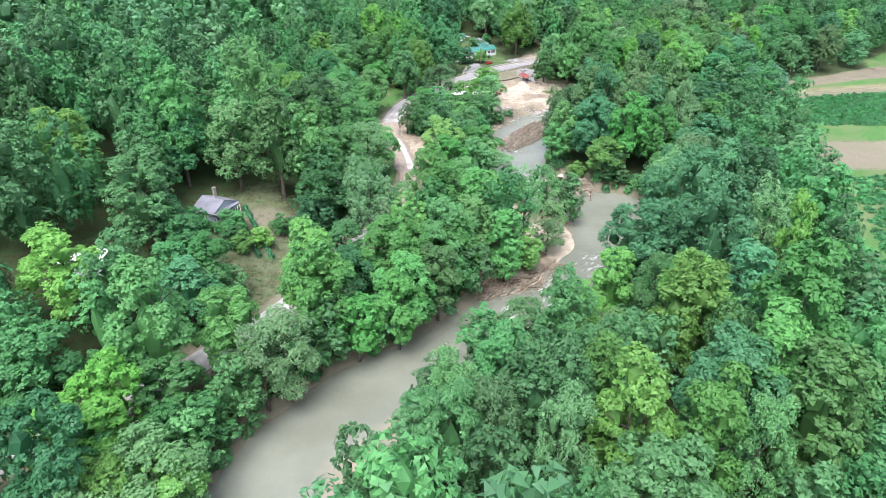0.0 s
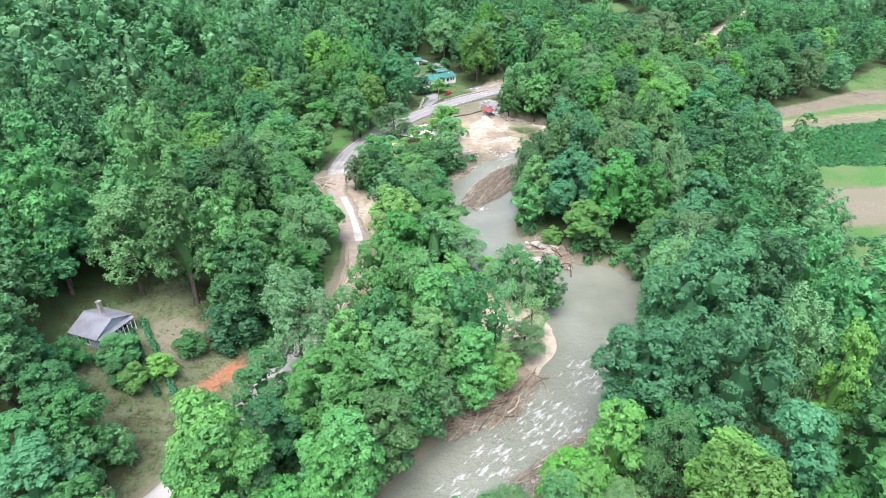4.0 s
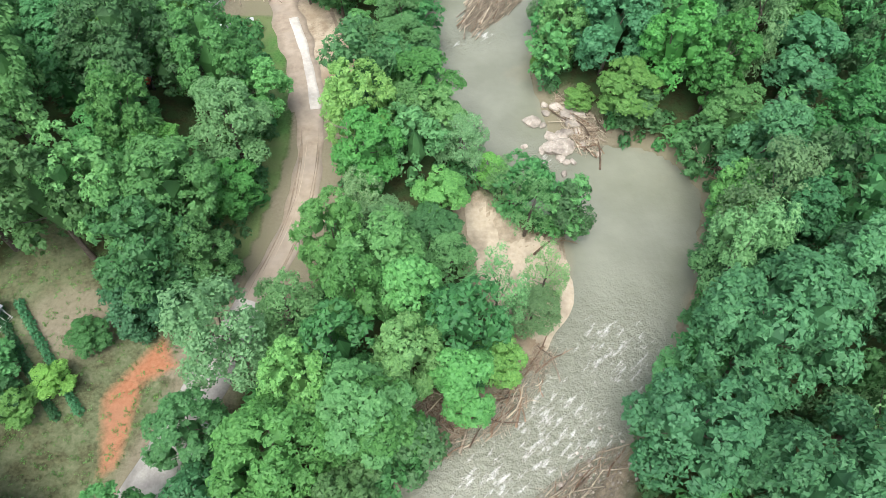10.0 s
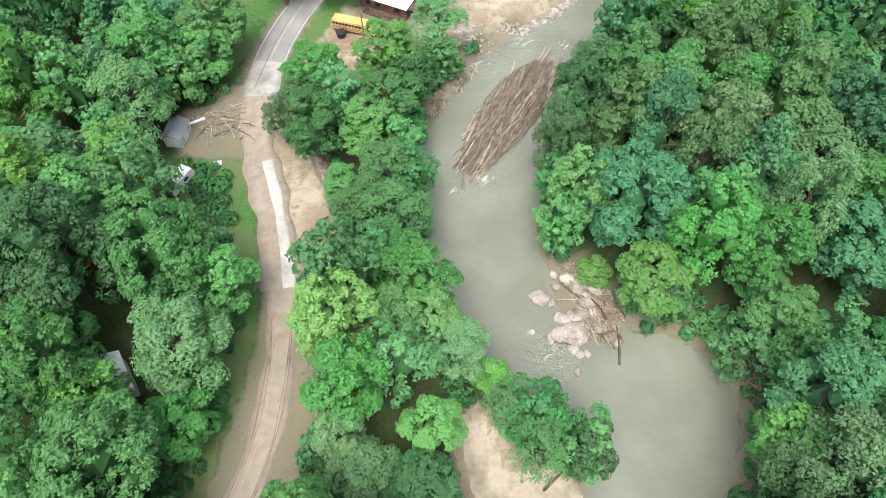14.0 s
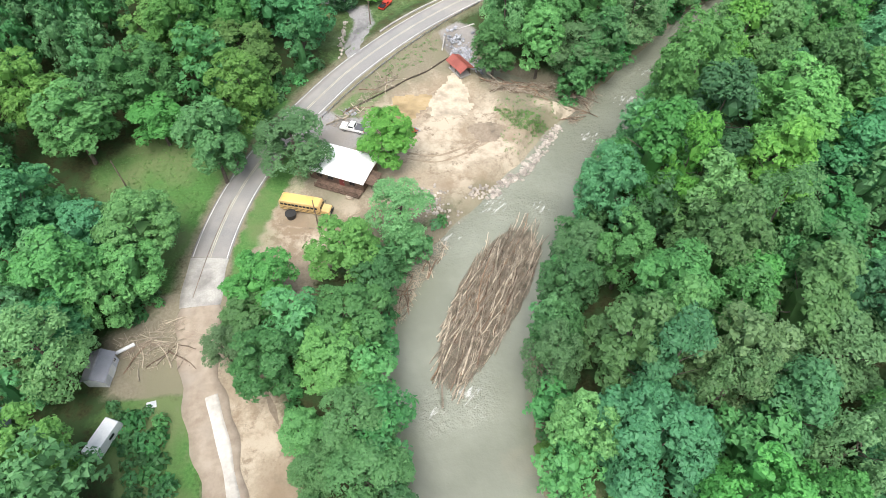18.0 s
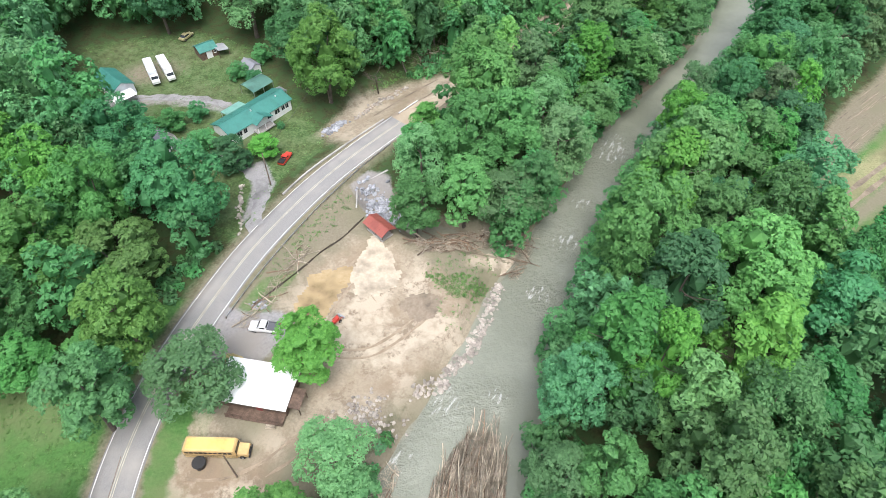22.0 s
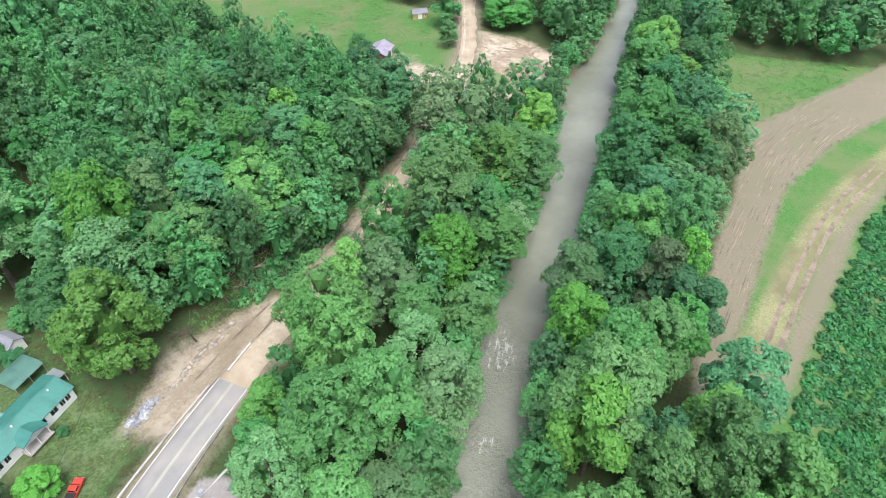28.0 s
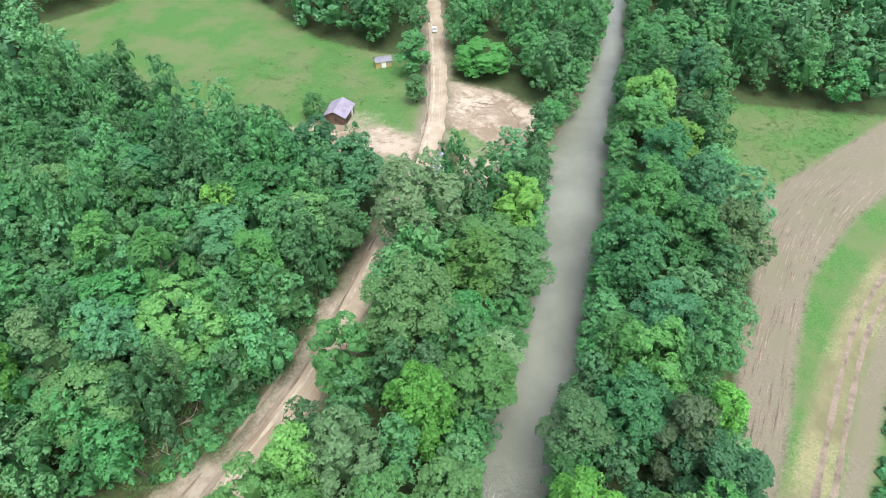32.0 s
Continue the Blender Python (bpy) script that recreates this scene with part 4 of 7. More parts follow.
BANK_PALE_A = [
    (36, 49, 3.3, 25), (14, 50, 3.5, 25), (6, 55, 3.8, 22), (1, 62, 3.7, 20), (41, 70, 4.1, 21), (-28, 73, 4.4, 17),
    (-25, 76, 4.9, 19), (13, 80, 5.0, 15),
]
SEEN += [("mid", BANK_MID_A), ("bright", BANK_BRIGHT_A), ("pale", BANK_PALE_A)]
rng = np.random.default_rng(11)
HERO = []


def bank_side(x, y):
    """Which stand of trees a place belongs to."""
    mid_x = float(np.interp(y, [p[1] for p in RIVER if p[1] > 20], [p[0] for p in RIVER if p[1] > 20]))
    road_x = float(np.interp(y, [p[1] for p in ROAD], [p[0] for p in ROAD]))
    if x > mid_x:
        return "trees on the east bank"
    if x > road_x:
        return "trees between road and river"
    return "trees on the north slope" if y > 300 and x > 20 else "trees on the west slope"


for leaf, rows in SEEN:
    for x, y, r, h in rows:
        side = bank_side(x, y)
        if leaf == "mid" and (side == "trees between road and river" or y > 318 or (side == "trees on the west slope" and y > 185)):
            leaf = "fresh"
        thin = leaf == "pale" and 14 < x < 31 and 117 < y < 150
        kind_ = "sapling" if thin else "willow" if leaf == "pale" else ("oak" if r > 6.3 else ("tall" if h > 4.3 * r else "broadleaf"))
        HERO.append((x, y, r))
        plant(x, y, r * (0.9 if thin else 1.02), h, kind_, leaf, rng, side, label="thin pale tree on the sandbar" if thin else "")
MET = np.array(HERO)
for rows, hmin, hmax, mix in (
    (EAST_TREES, 18, 23, ("deep", "mid", "mid", "deep", "pale", "mid")), (WEST_TREES, 17, 22, ("mid", "deep", "mid", "bright")), (STRIP_TREES, 11, 15, ("mid", "bright", "pale", "mid", "pale")),
    (HILL_TREES, 15, 19, ("mid", "deep", "mid", "mid")), (GROVE_TREES, 15, 20, ("mid", "pale", "mid", "bright")), (LOT_TREES, 9, 11, ("mid", "bright")),
):
    for x, y, r in rows:
        r = float(np.clip(r, 2.4, 6.5))
        h = float(rng.uniform(hmin - 2, hmax + 2.0)) * (0.75 + 0.25 * min(1, r / 4.5))
        leaf = mix[rng.integers(len(mix))]
        if np.min(np.hypot(MET[:, 0] - x, MET[:, 1] - y) - 0.62 * (MET[:, 2] + r)) < 0 or math.hypot(x - 28.5, y - 88) < 3.5:
            continue
        if 35 < x < 100 and y > 285 and (poly(np.array([x]), np.array([y]), WASH)[0] < 0.75 * r or road_distance(np.array([x]), np.array([y]))[0] < 3.2 + 0.85 * r):
            continue
        if -30 < x < -22 and 74 < y < 82:
            h = 10.0
        HERO.append((x, y, r))
        plant(x, y, r, h, "willow" if leaf == "pale" else ("broadleaf" if r > 4.0 else "tall"), leaf, rng, bank_side(x, y))

for x, y, r, h, kind_, leaf, label in (
    (-2.0, 239, 5.8, 12.5, "willow", "pale", "round grey-green tree leaning over the white roof"),
    (17, 238.5, 5.4, 12.5, "broadleaf", "bright", "yellow-green tree beside the white-roofed building"),
    (18, 222.5, 4.6, 11, "broadleaf", "mid", "leafy tree on the eroded river bank"),
    (7, 214, 5.0, 13, "tall", "bright", "bright green tree beside the bus lot"),
    (122, 331, 9.3, 24, "broadleaf", "olive", "big oak with an olive-brown tinged crown"),
    (175, 398, 5.2, 15, "tall", "mid", "full green tree at the meadow's edge"),
    (164.5, 383, 3.4, 8.5, "broadleaf", "mid", "small round tree at the meadow's edge"),
    (136, 395, 3.4, 9, "willow", "mid", "airy tree beside the barn"),
    (-29.5, 126.3, 4.4, 9, "bush", "deep", "dense dark round evergreen on the slope"),
    (-39, 116, 2.3, 4, "bush", "bright", "bright yellow-green garden shrub"), (-42, 112.5, 2.4, 4.2, "bush", "bright", "bright yellow-green garden shrub"),
    (-45.5, 117, 3.2, 5, "bush", "mid", "rounded green garden shrub"), (-44, 113.5, 2.6, 4, "bush", "mid", "rounded green garden shrub"),
    (-1, 312, 3.0, 4.5, "bush", "mid", "rounded green yard bush"), (5, 314, 2.4, 4.5, "bush", "deep", "rounded green yard bush"),
    (5, 304, 3.2, 5, "bush", "mid", "rounded green yard bush"), (10, 296, 4.2, 7.5, "bush", "deep", "dark green yard tree"),
    (17.5, 297, 3.0, 6, "tall", "bright", "light green young tree on the lawn"), (-7, 309, 3.5, 7, "bush", "mid", "rounded green yard bush"),
    (22.5, 306.5, 1.0, 1.6, "bush", "deep", "clipped round bush by the house wall"), (16, 329, 2.6, 4.5, "bush", "mid", "rounded green yard bush"), (19.5, 326.5, 2.2, 3.5, "bush", "deep", "rounded green yard bush"),
    (23, 335, 2.6, 5, "bush", "mid", "rounded green yard bush"),
    (22, 146, 3.0, 9, "sapling", "pale", "thin pale tree on the sandbar"), (26, 139, 3.4, 9, "willow", "pale", "thin pale tree on the sandbar"), (21, 151, 2.6, 8, "tall", "bright", "light green sapling on the sandbar"),
    (24, 124, 3.4, 9, "willow", "pale", "thin pale tree on the sandbar"), (18, 116.5, 3.4, 8, "bush", "bright", "bright green bushy tree on the bank"),
    (-34.5, 52.5, 4.6, 13, "broadleaf", "bright", "yellow-green tree overhanging the river bank"), (-41, 50, 4.4, 13, "broadleaf", "bright", "yellow-green tree overhanging the river bank"),
    (-37, 60.5, 3.6, 11, "broadleaf", "mid", "green tree overhanging the river bank"), (-28.5, 77, 4.0, 10.5, "broadleaf", "mid", "green tree overhanging the river bank"), (-46, 56, 4.2, 12, "broadleaf", "mid", "green tree on the river bank"),
    (-49.5, 104, 3.8, 11, "broadleaf", "mid", "green tree beside the house yard"), (-48.5, 94, 4.2, 13, "broadleaf", "mid", "green tree below the house yard"),
    (-55.5, 109.5, 3.6, 11, "broadleaf", "deep", "dark green tree at the corner of the house yard"), (-43, 93.5, 3.6, 11, "broadleaf", "mid", "green tree below the house yard"), (-40.5, 99, 2.8, 7, "bush", "mid", "rounded green shrub at the yard's edge"),
    (-51, 113.5, 2.6, 6, "bush", "mid", "tall green shrub beside the house"), (6, 120, 4.6, 14, "broadleaf", "bright", "bright green tree among the bank trees"),
    (-35.5, 148.5, 4.6, 13, "broadleaf", "mid", "green tree shading the white-roofed house"), (-29.5, 147.5, 4.2, 13, "broadleaf", "bright", "light green tree shading the white-roofed house"), (-34.5, 155, 4.0, 15, "tall", "mid", "tall green tree over the white-roofed house"),
    (33.5, 93.5, 4.5, 9.5, "broadleaf", "bright", "round yellow-green tree beside the gravel bar"), (23.5, 85.5, 3.2, 7, "bush", "mid", "light green bush on the gravel bar's edge"), (17, 82.5, 3.0, 6.5, "bush", "bright", "bright green bush on the gravel bar's edge"),
    (29.5, 85, 3.6, 9, "willow", "pale", "thin pale tree behind the gravel bar"), (38, 89, 4.2, 13, "willow", "pale", "sparse pale tree behind the gravel bar"),
    (47.5, 279, 3.8, 15, "tall", "mid", "tall green tree beside the culvert"), (48.5, 272, 3.8, 14, "broadleaf", "mid", "green tree beside the culvert"), (51, 284, 4.0, 16, "tall", "bright", "light green tree beside the culvert"),
    (-60, 112, 4.0, 12, "broadleaf", "mid", "green tree shading the end of the house"), (-44, 99, 4.2, 13, "broadleaf", "mid", "green tree below the house yard"),
    (-45, 90, 4.6, 15, "tall", "deep", "dark green tree below the house yard"), (-39.5, 88, 3.4, 10, "broadleaf", "mid", "green tree between lane and road"),
    (-66, 128, 5.0, 17, "broadleaf", "mid", "tall green tree behind the house"), (-57, 136, 4.6, 16, "tall", "mid", "tall green tree behind the house"),
    (-25.5, 98, 4.0, 14, "broadleaf", "mid", "green tree on the bank beside the road"), (-20, 90, 4.2, 13, "broadleaf", "deep", "dark green tree on the bank beside the road"),
    (-49.5, 108, 2.4, 4.5, "bush", "mid", "rounded green garden shrub"), (-53.5, 111, 2.2, 3.8, "bush", "deep", "rounded dark green garden shrub"), (-36, 122, 2.6, 4, "bush", "mid", "rounded green shrub on the slope"),
    (39, 168, 2.6, 4, "bush", "bright", "bright green bush beside the boulders"), (33, 178.5, 1.6, 2.6, "bush", "bright", "bright green bush on the bank"),
):
    if h > 7 and "evergreen" not in label and "white-roofed house" not in label and np.min(np.hypot(MET[:, 0] - x, MET[:, 1] - y) - 0.6 * (MET[:, 2] + r)) < 0:
        continue
    HERO.append((x, y, r))
    plant(x, y, r, h, kind_, leaf, rng, "", "tree" if h > 5 else "bush", label)

# the closed woods behind the single trees: uncountable, one joined mesh
def woods(name, pts, radii, heights, templates, seed, label, base_r=5.0, leaves=None):
    g = np.random.default_rng(seed)
    V, F, T, base = [], [], [], 0
    Z = terrain(pts[:, 0], pts[:, 1])
    for (x, y), r, h, z in zip(pts, radii, heights, Z):
        v, f = templates[g.integers(len(templates))]
        a = g.uniform(0, 6.28)
        c, s = math.cos(a), math.sin(a)
        w = np.column_stack([(v[:, 0] * c - v[:, 1] * s) * r / base_r + x, (v[:, 0] * s + v[:, 1] * c) * r / base_r + y, v[:, 2] * h / 20 + z - 0.2])
        V.append(w)
        F.append(f + base)
        T.append(np.full(len(v), g.random()))
        base += len(v)
    me = numpy_mesh(name, np.concatenate(V), np.concatenate(F))
    at = me.attributes.new("tint", "FLOAT", "POINT")
    at.data.foreach_set("value", np.concatenate(T).astype(np.float32))
    me.materials.append(leaves or LEAF_WOODS)
    return tagged(new(name, me), label, "forest", kind="stuff")


def free_ground(P, margin):
    X, Y = P[:, 0], P[:, 1]
    ok = (chain(X, Y, RIVER) > 3 + margin * 0.3) & (road_distance(X, Y) > 5.5 + margin * 0.5)
    for c in CLEARINGS:
        ok &= poly(X, Y, c) > 1.0 + margin * 0.35
    return ok


def scatter(x0, x1, y0, y1, step, seed):
    g = np.random.default_rng(seed)
    xs, ys = np.arange(x0, x1, step), np.arange(y0, y1, step * 0.87)
    X, Y = np.meshgrid(xs, ys)
    X[1::2] += step / 2
    P = np.stack([X, Y], -1).reshape(-1, 2) + g.uniform(-0.33, 0.33, (X.size, 2)) * step
    return P


def near_zone(A):
    mid = np.interp(A[:, 1], [0, 150, 240, 300, 470], [0, 10, 15, 50, 170])
    wide = 62 + 0.3 * np.abs(A[:, 1] - 120).clip(0, 120)
    wide = wide + np.where(A[:, 0] > mid, 28, 0) + np.where((A[:, 0] < mid) & (A[:, 1] > 285), 55, 0)
    return (np.abs(A[:, 0] - mid) < wide) | ((A[:, 0] < 0) & (A[:, 1] < 215) & (A[:, 0] > -0.8 * A[:, 1] - 8))


H_ = np.array(HERO)
P = scatter(-125, 150, 38, 440, 7.6, 5)
P = P[free_ground(P, 3.0) & (np.hypot(P[:, 0] + 27.5, P[:, 1] - 81) > 6.5) & (np.hypot(P[:, 0] + 45, P[:, 1] - 58) > 5)]
lane = np.interp(P[:, 1], [0, 150, 240, 300, 470], [0, 10, 15, 50, 170])
P = P[near_zone(P) & (P[:, 0] < 140)]
near = np.array([np.min(np.hypot(H_[:, 0] - x, H_[:, 1] - y) - H_[:, 2] * 0.85) for x, y in P])
P, near = P[near > 1.4], near[near > 1.4]
g2 = np.random.default_rng(8)
R_ = 3.2 + 3.0 * g2.random(len(P)) ** 1.7
HT = (11 + 2.4 * R_ + g2.uniform(-3, 4, len(P))) * np.where(near < 4, 0.78, 1.0)
young = (P[:, 0] > 40) & (P[:, 1] > 318)
R_ = np.where(young, g2.uniform(3.6, 5.2, len(P)), R_)
HT = np.where(young, HT + g2.uniform(-4.5, 4.0, len(P)), HT)
# more young trees close together on the north slope
Y_ = scatter(38, 135, 318, 440, 6.2, 15)
Y_ = Y_[free_ground(Y_, 2.0) & (np.min(np.hypot(Y_[:, 0, None] - P[None, :, 0], Y_[:, 1, None] - P[None, :, 1]), 1) > 2.6)]
# bank trees that lean out over the water's edge
banks = []
rl = spline(RIVER, 4.6)
rd_ = np.gradient(rl[:, :2], axis=0)
rd_ /= np.linalg.norm(rd_, axis=1)[:, None]
for side in (-1, 1):
    banks.append(rl[:, :2] + np.stack([-rd_[:, 1], rd_[:, 0]], -1) * side * (rl[:, 2:3] + 1.5) + g2.uniform(-0.8, 0.8, (len(rl), 2)))
B_ = np.concatenate(banks)
B_ = B_[(chain(B_[:, 0], B_[:, 1], RIVER) > 0.5) & (road_distance(B_[:, 0], B_[:, 1]) > 6) & (B_[:, 1] > 40) & (B_[:, 1] < 420)]
for c in CLEARINGS:
    B_ = B_[poly(B_[:, 0], B_[:, 1], c) > 0.8]
B_ = B_[(np.hypot(B_[:, 0] + 27.5, B_[:, 1] - 81) > 6.5) & (np.hypot(B_[:, 0] + 45, B_[:, 1] - 58) > 5)]
B_ = B_[np.min(np.hypot(B_[:, 0, None] - H_[None, :, 0], B_[:, 1, None] - H_[None, :, 1]), 1) > 2.2]
HT = np.concatenate([HT, g2.uniform(14, 20, len(Y_)), g2.uniform(9, 15, len(B_))])
R_ = np.concatenate([R_, g2.uniform(2.9, 3.9, len(Y_)), g2.uniform(3.1, 4.6, len(B_))])
P = np.concatenate([P, Y_, B_])
edge = poly(P[:, 0], P[:, 1], FIELD) < 9
HT = np.where(edge, g2.uniform(8, 13, len(P)), HT)
R_ = np.where(edge, g2.uniform(3.6, 4.8, len(P)), R_)
slim = R_ < 3.5
TEMPL = [crown_arrays(900 + i, 9, 11, 16, ICO1, "poplar" if i % 2 == 0 else "wood", 0.68, 5.0, 0.56, 1.05) for i in range(7)]
YOUNG = [crown_arrays(930 + i, 7, 9, 13, ICO1, "poplar", 0.56, 3.0, 0.56, 0.75) for i in range(6)]
woods("woodland", P[~slim], R_[~slim], HT[~slim], TEMPL, 21, "closed mixed green woodland of tall broadleaf trees")
woods("young_woodland", P[slim], R_[slim], HT[slim], YOUNG, 23, "dense young woodland of slender green trees", 3.0)

Q = scatter(-330, 470, -50, 560, 11.5, 6)
lane = np.interp(Q[:, 1], [120, 470, 760], [10, 60, 160])
inside_near = near_zone(Q) & (Q[:, 0] < 140) & (Q[:, 0] > -125) & (Q[:, 1] < 440) & (Q[:, 1] > 38)
Q = Q[free_ground(Q, 2.0) & ~inside_near & ((np.abs(Q[:, 0] - lane) < 0.62 * np.maximum(Q[:, 1], 0) + 45) | ((Q[:, 0] > 225) & (Q[:, 1] > 284)))]
near = np.array([np.min(np.hypot(H_[:, 0] - x, H_[:, 1] - y) - H_[:, 2]) for x, y in Q])
Q = Q[near > 2.5]
edge_ = (Q[:, 0] > 120) & (Q[:, 0] < 270) & (Q[:, 1] > 255) & (Q[:, 1] < 440)
N_ = Q[edge_]
woods("woodland", N_, g2.uniform(4.4, 6.4, len(N_)), g2.uniform(15, 22, len(N_)), TEMPL, 24, "mixed green woodland along the river and field edge")
Q = Q[~edge_]
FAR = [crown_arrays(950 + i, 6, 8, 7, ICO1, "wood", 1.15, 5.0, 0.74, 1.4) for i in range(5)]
# these leaves carry the haze of distance in their base colour
woods("far_woodland", Q, g2.uniform(4.8, 7.2, len(Q)), g2.uniform(18, 30, len(Q)), FAR, 22, "distant green forest filling the valley and slopes", leaves=LEAF_FAR_HAZE)

# ---- paints and building materials ----
def flat_paint(name, c, rough=0.45, metal=0.0, wear=0.75):
    return surface(name, c, tuple(min(1, v * 1.12) for v in c), rough, 3.0, 0.4, 0.08, metal, stain=tuple(v * wear for v in c))


BUS_YELLOW = flat_paint("bus_yellow_paint", (0.60, 0.41, 0.17))
WHITE_PAINT = flat_paint("white_paint", (0.76, 0.76, 0.74), wear=0.88)
WHITE_ROOF = flat_paint("white_metal_roof", (0.82, 0.82, 0.80), 0.5, wear=0.95)
RED_PAINT = flat_paint("red_paint", (0.52, 0.05, 0.03))
YELLOW_PAINT = flat_paint("yellow_paint", (0.42, 0.33, 0.13))
GREY_PAINT = flat_paint("grey_paint", (0.33, 0.34, 0.35))
BLACK_PAINT = flat_paint("black_paint", (0.02, 0.02, 0.022), 0.5)
RUBBER = flat_paint("tyre_rubber", (0.025, 0.025, 0.025), 0.85)
STEEL = flat_paint("galvanised_steel", (0.48, 0.49, 0.50), 0.4, 0.7)
GREEN_ROOF = flat_paint("green_metal_roof", (0.05, 0.19, 0.155), 0.4)
PALE_GREEN_ROOF = flat_paint("pale_green_metal_roof", (0.16, 0.33, 0.27), 0.45)
RED_ROOF = flat_paint("red_brown_metal_roof", (0.27, 0.075, 0.055), 0.55)
GREY_ROOF = flat_paint("grey_shingle_roof", (0.20, 0.205, 0.225), 0.85)
PURPLE_ROOF = flat_paint("violet_grey_metal_roof", (0.30, 0.27, 0.33), 0.45)
BLUE_TARP = flat_paint("blue_tarpaulin", (0.04, 0.16, 0.45), 0.5)
SIDING = flat_paint("pale_siding", (0.62, 0.64, 0.66), 0.7)
BLUE_SIDING = flat_paint("blue_grey_siding", (0.36, 0.41, 0.46), 0.7)
BROWN_WOOD = surface("brown_boards", (0.10, 0.065, 0.045), (0.18, 0.12, 0.085), 0.8, 4, 0.6, 0.3)
POLE_WOOD = surface("grey_pole_wood", (0.16, 0.12, 0.09), (0.26, 0.21, 0.16), 0.85, 4, 0.6, 0.3)
RED_BARN = flat_paint("dark_red_boards", (0.20, 0.04, 0.035), 0.8)
GLASS = bpy.data.materials.new("dark_window_glass")
_n, _l = nodes_of(GLASS)
_n["Principled BSDF"].inputs["Base Color"].default_value = (0.02, 0.025, 0.03, 1)
_n["Principled BSDF"].inputs["Roughness"].default_value = 0.08
LAMP = flat_paint("lamp_glass", (0.7, 0.68, 0.6), 0.2)


# ---- small shape makers ----
def box(bm, size, at=(0, 0, 0), rot=(0, 0, 0), bevel=0.0):
    m = pose(*at, *rot) @ Matrix.Diagonal((*size, 1))
    r = bmesh.ops.create_cube(bm, size=1.0, matrix=m)
    if bevel:
        es = list({e for v in r["verts"] for e in v.link_edges})
        bmesh.ops.bevel(bm, geom=es, offset=bevel, segments=2, affect="EDGES", profile=0.6)
    return bm


def boxes(*rows):
    bm = bmesh.new()
    for row in rows:
        box(bm, *row)
    return bm


def cyl(r1, r2, h, at=(0, 0, 0), rot=(0, 0, 0), sides=14, bm=None, bevel=0.0):
    bm = bm or bmesh.new()
    r = bmesh.ops.create_cone(bm, cap_ends=True, segments=sides, radius1=r1, radius2=r2, depth=h, matrix=pose(*at, *rot))
    if bevel:
        es = [e for e in {e for v in r["verts"] for e in v.link_edges} if len(e.link_faces) == 2 and max(len(f.verts) for f in e.link_faces) > 4]
        bmesh.ops.bevel(bm, geom=es, offset=bevel, segments=2, affect="EDGES")
    return bm


def profile(points, width, bevel=0.0):
    """A side view (x, z) pulled out across y: car bodies and the like."""
    bm = bmesh.new()
    a = [bm.verts.new((x, -width / 2, z)) for x, z in points]
    b = [bm.verts.new((x, width / 2, z)) for x, z in points]
    bm.faces.new(a)
    bm.faces.new(b[::-1])
    for i in range(len(points)):
        j = (i + 1) % len(points)
        bm.faces.new((a[j], a[i], b[i], b[j]))
    bmesh.ops.recalc_face_normals(bm, faces=bm.faces)
    if bevel:
        bmesh.ops.bevel(bm, geom=list(bm.edges), offset=bevel, segments=2, affect="EDGES", profile=0.6)
    return bm


def wheel(parent, x, y, r=0.36, w=0.24):
    t = part("wheel", cyl(r * 0.6, r * 0.6, w * 0.9, (0, 0, 0), (90, 0, 0), 12), STEEL, parent)
    t.location = (x, y, r)
    part("tyre", cyl(r, r, w, (0, 0, 0), (90, 0, 0), 18, bevel=0.04), RUBBER, t)
    part("hub_cap", cyl(r * 0.5, r * 0.42, w + 0.03, (0, 0, 0), (90, 0, 0), 12), STEEL, t)


def on_ground(x, y, ang=0.0, dz=0.0):
    return Matrix.Translation((x, y, height(x, y) + dz)) @ Matrix.Rotation(radians(ang), 4, "Z")


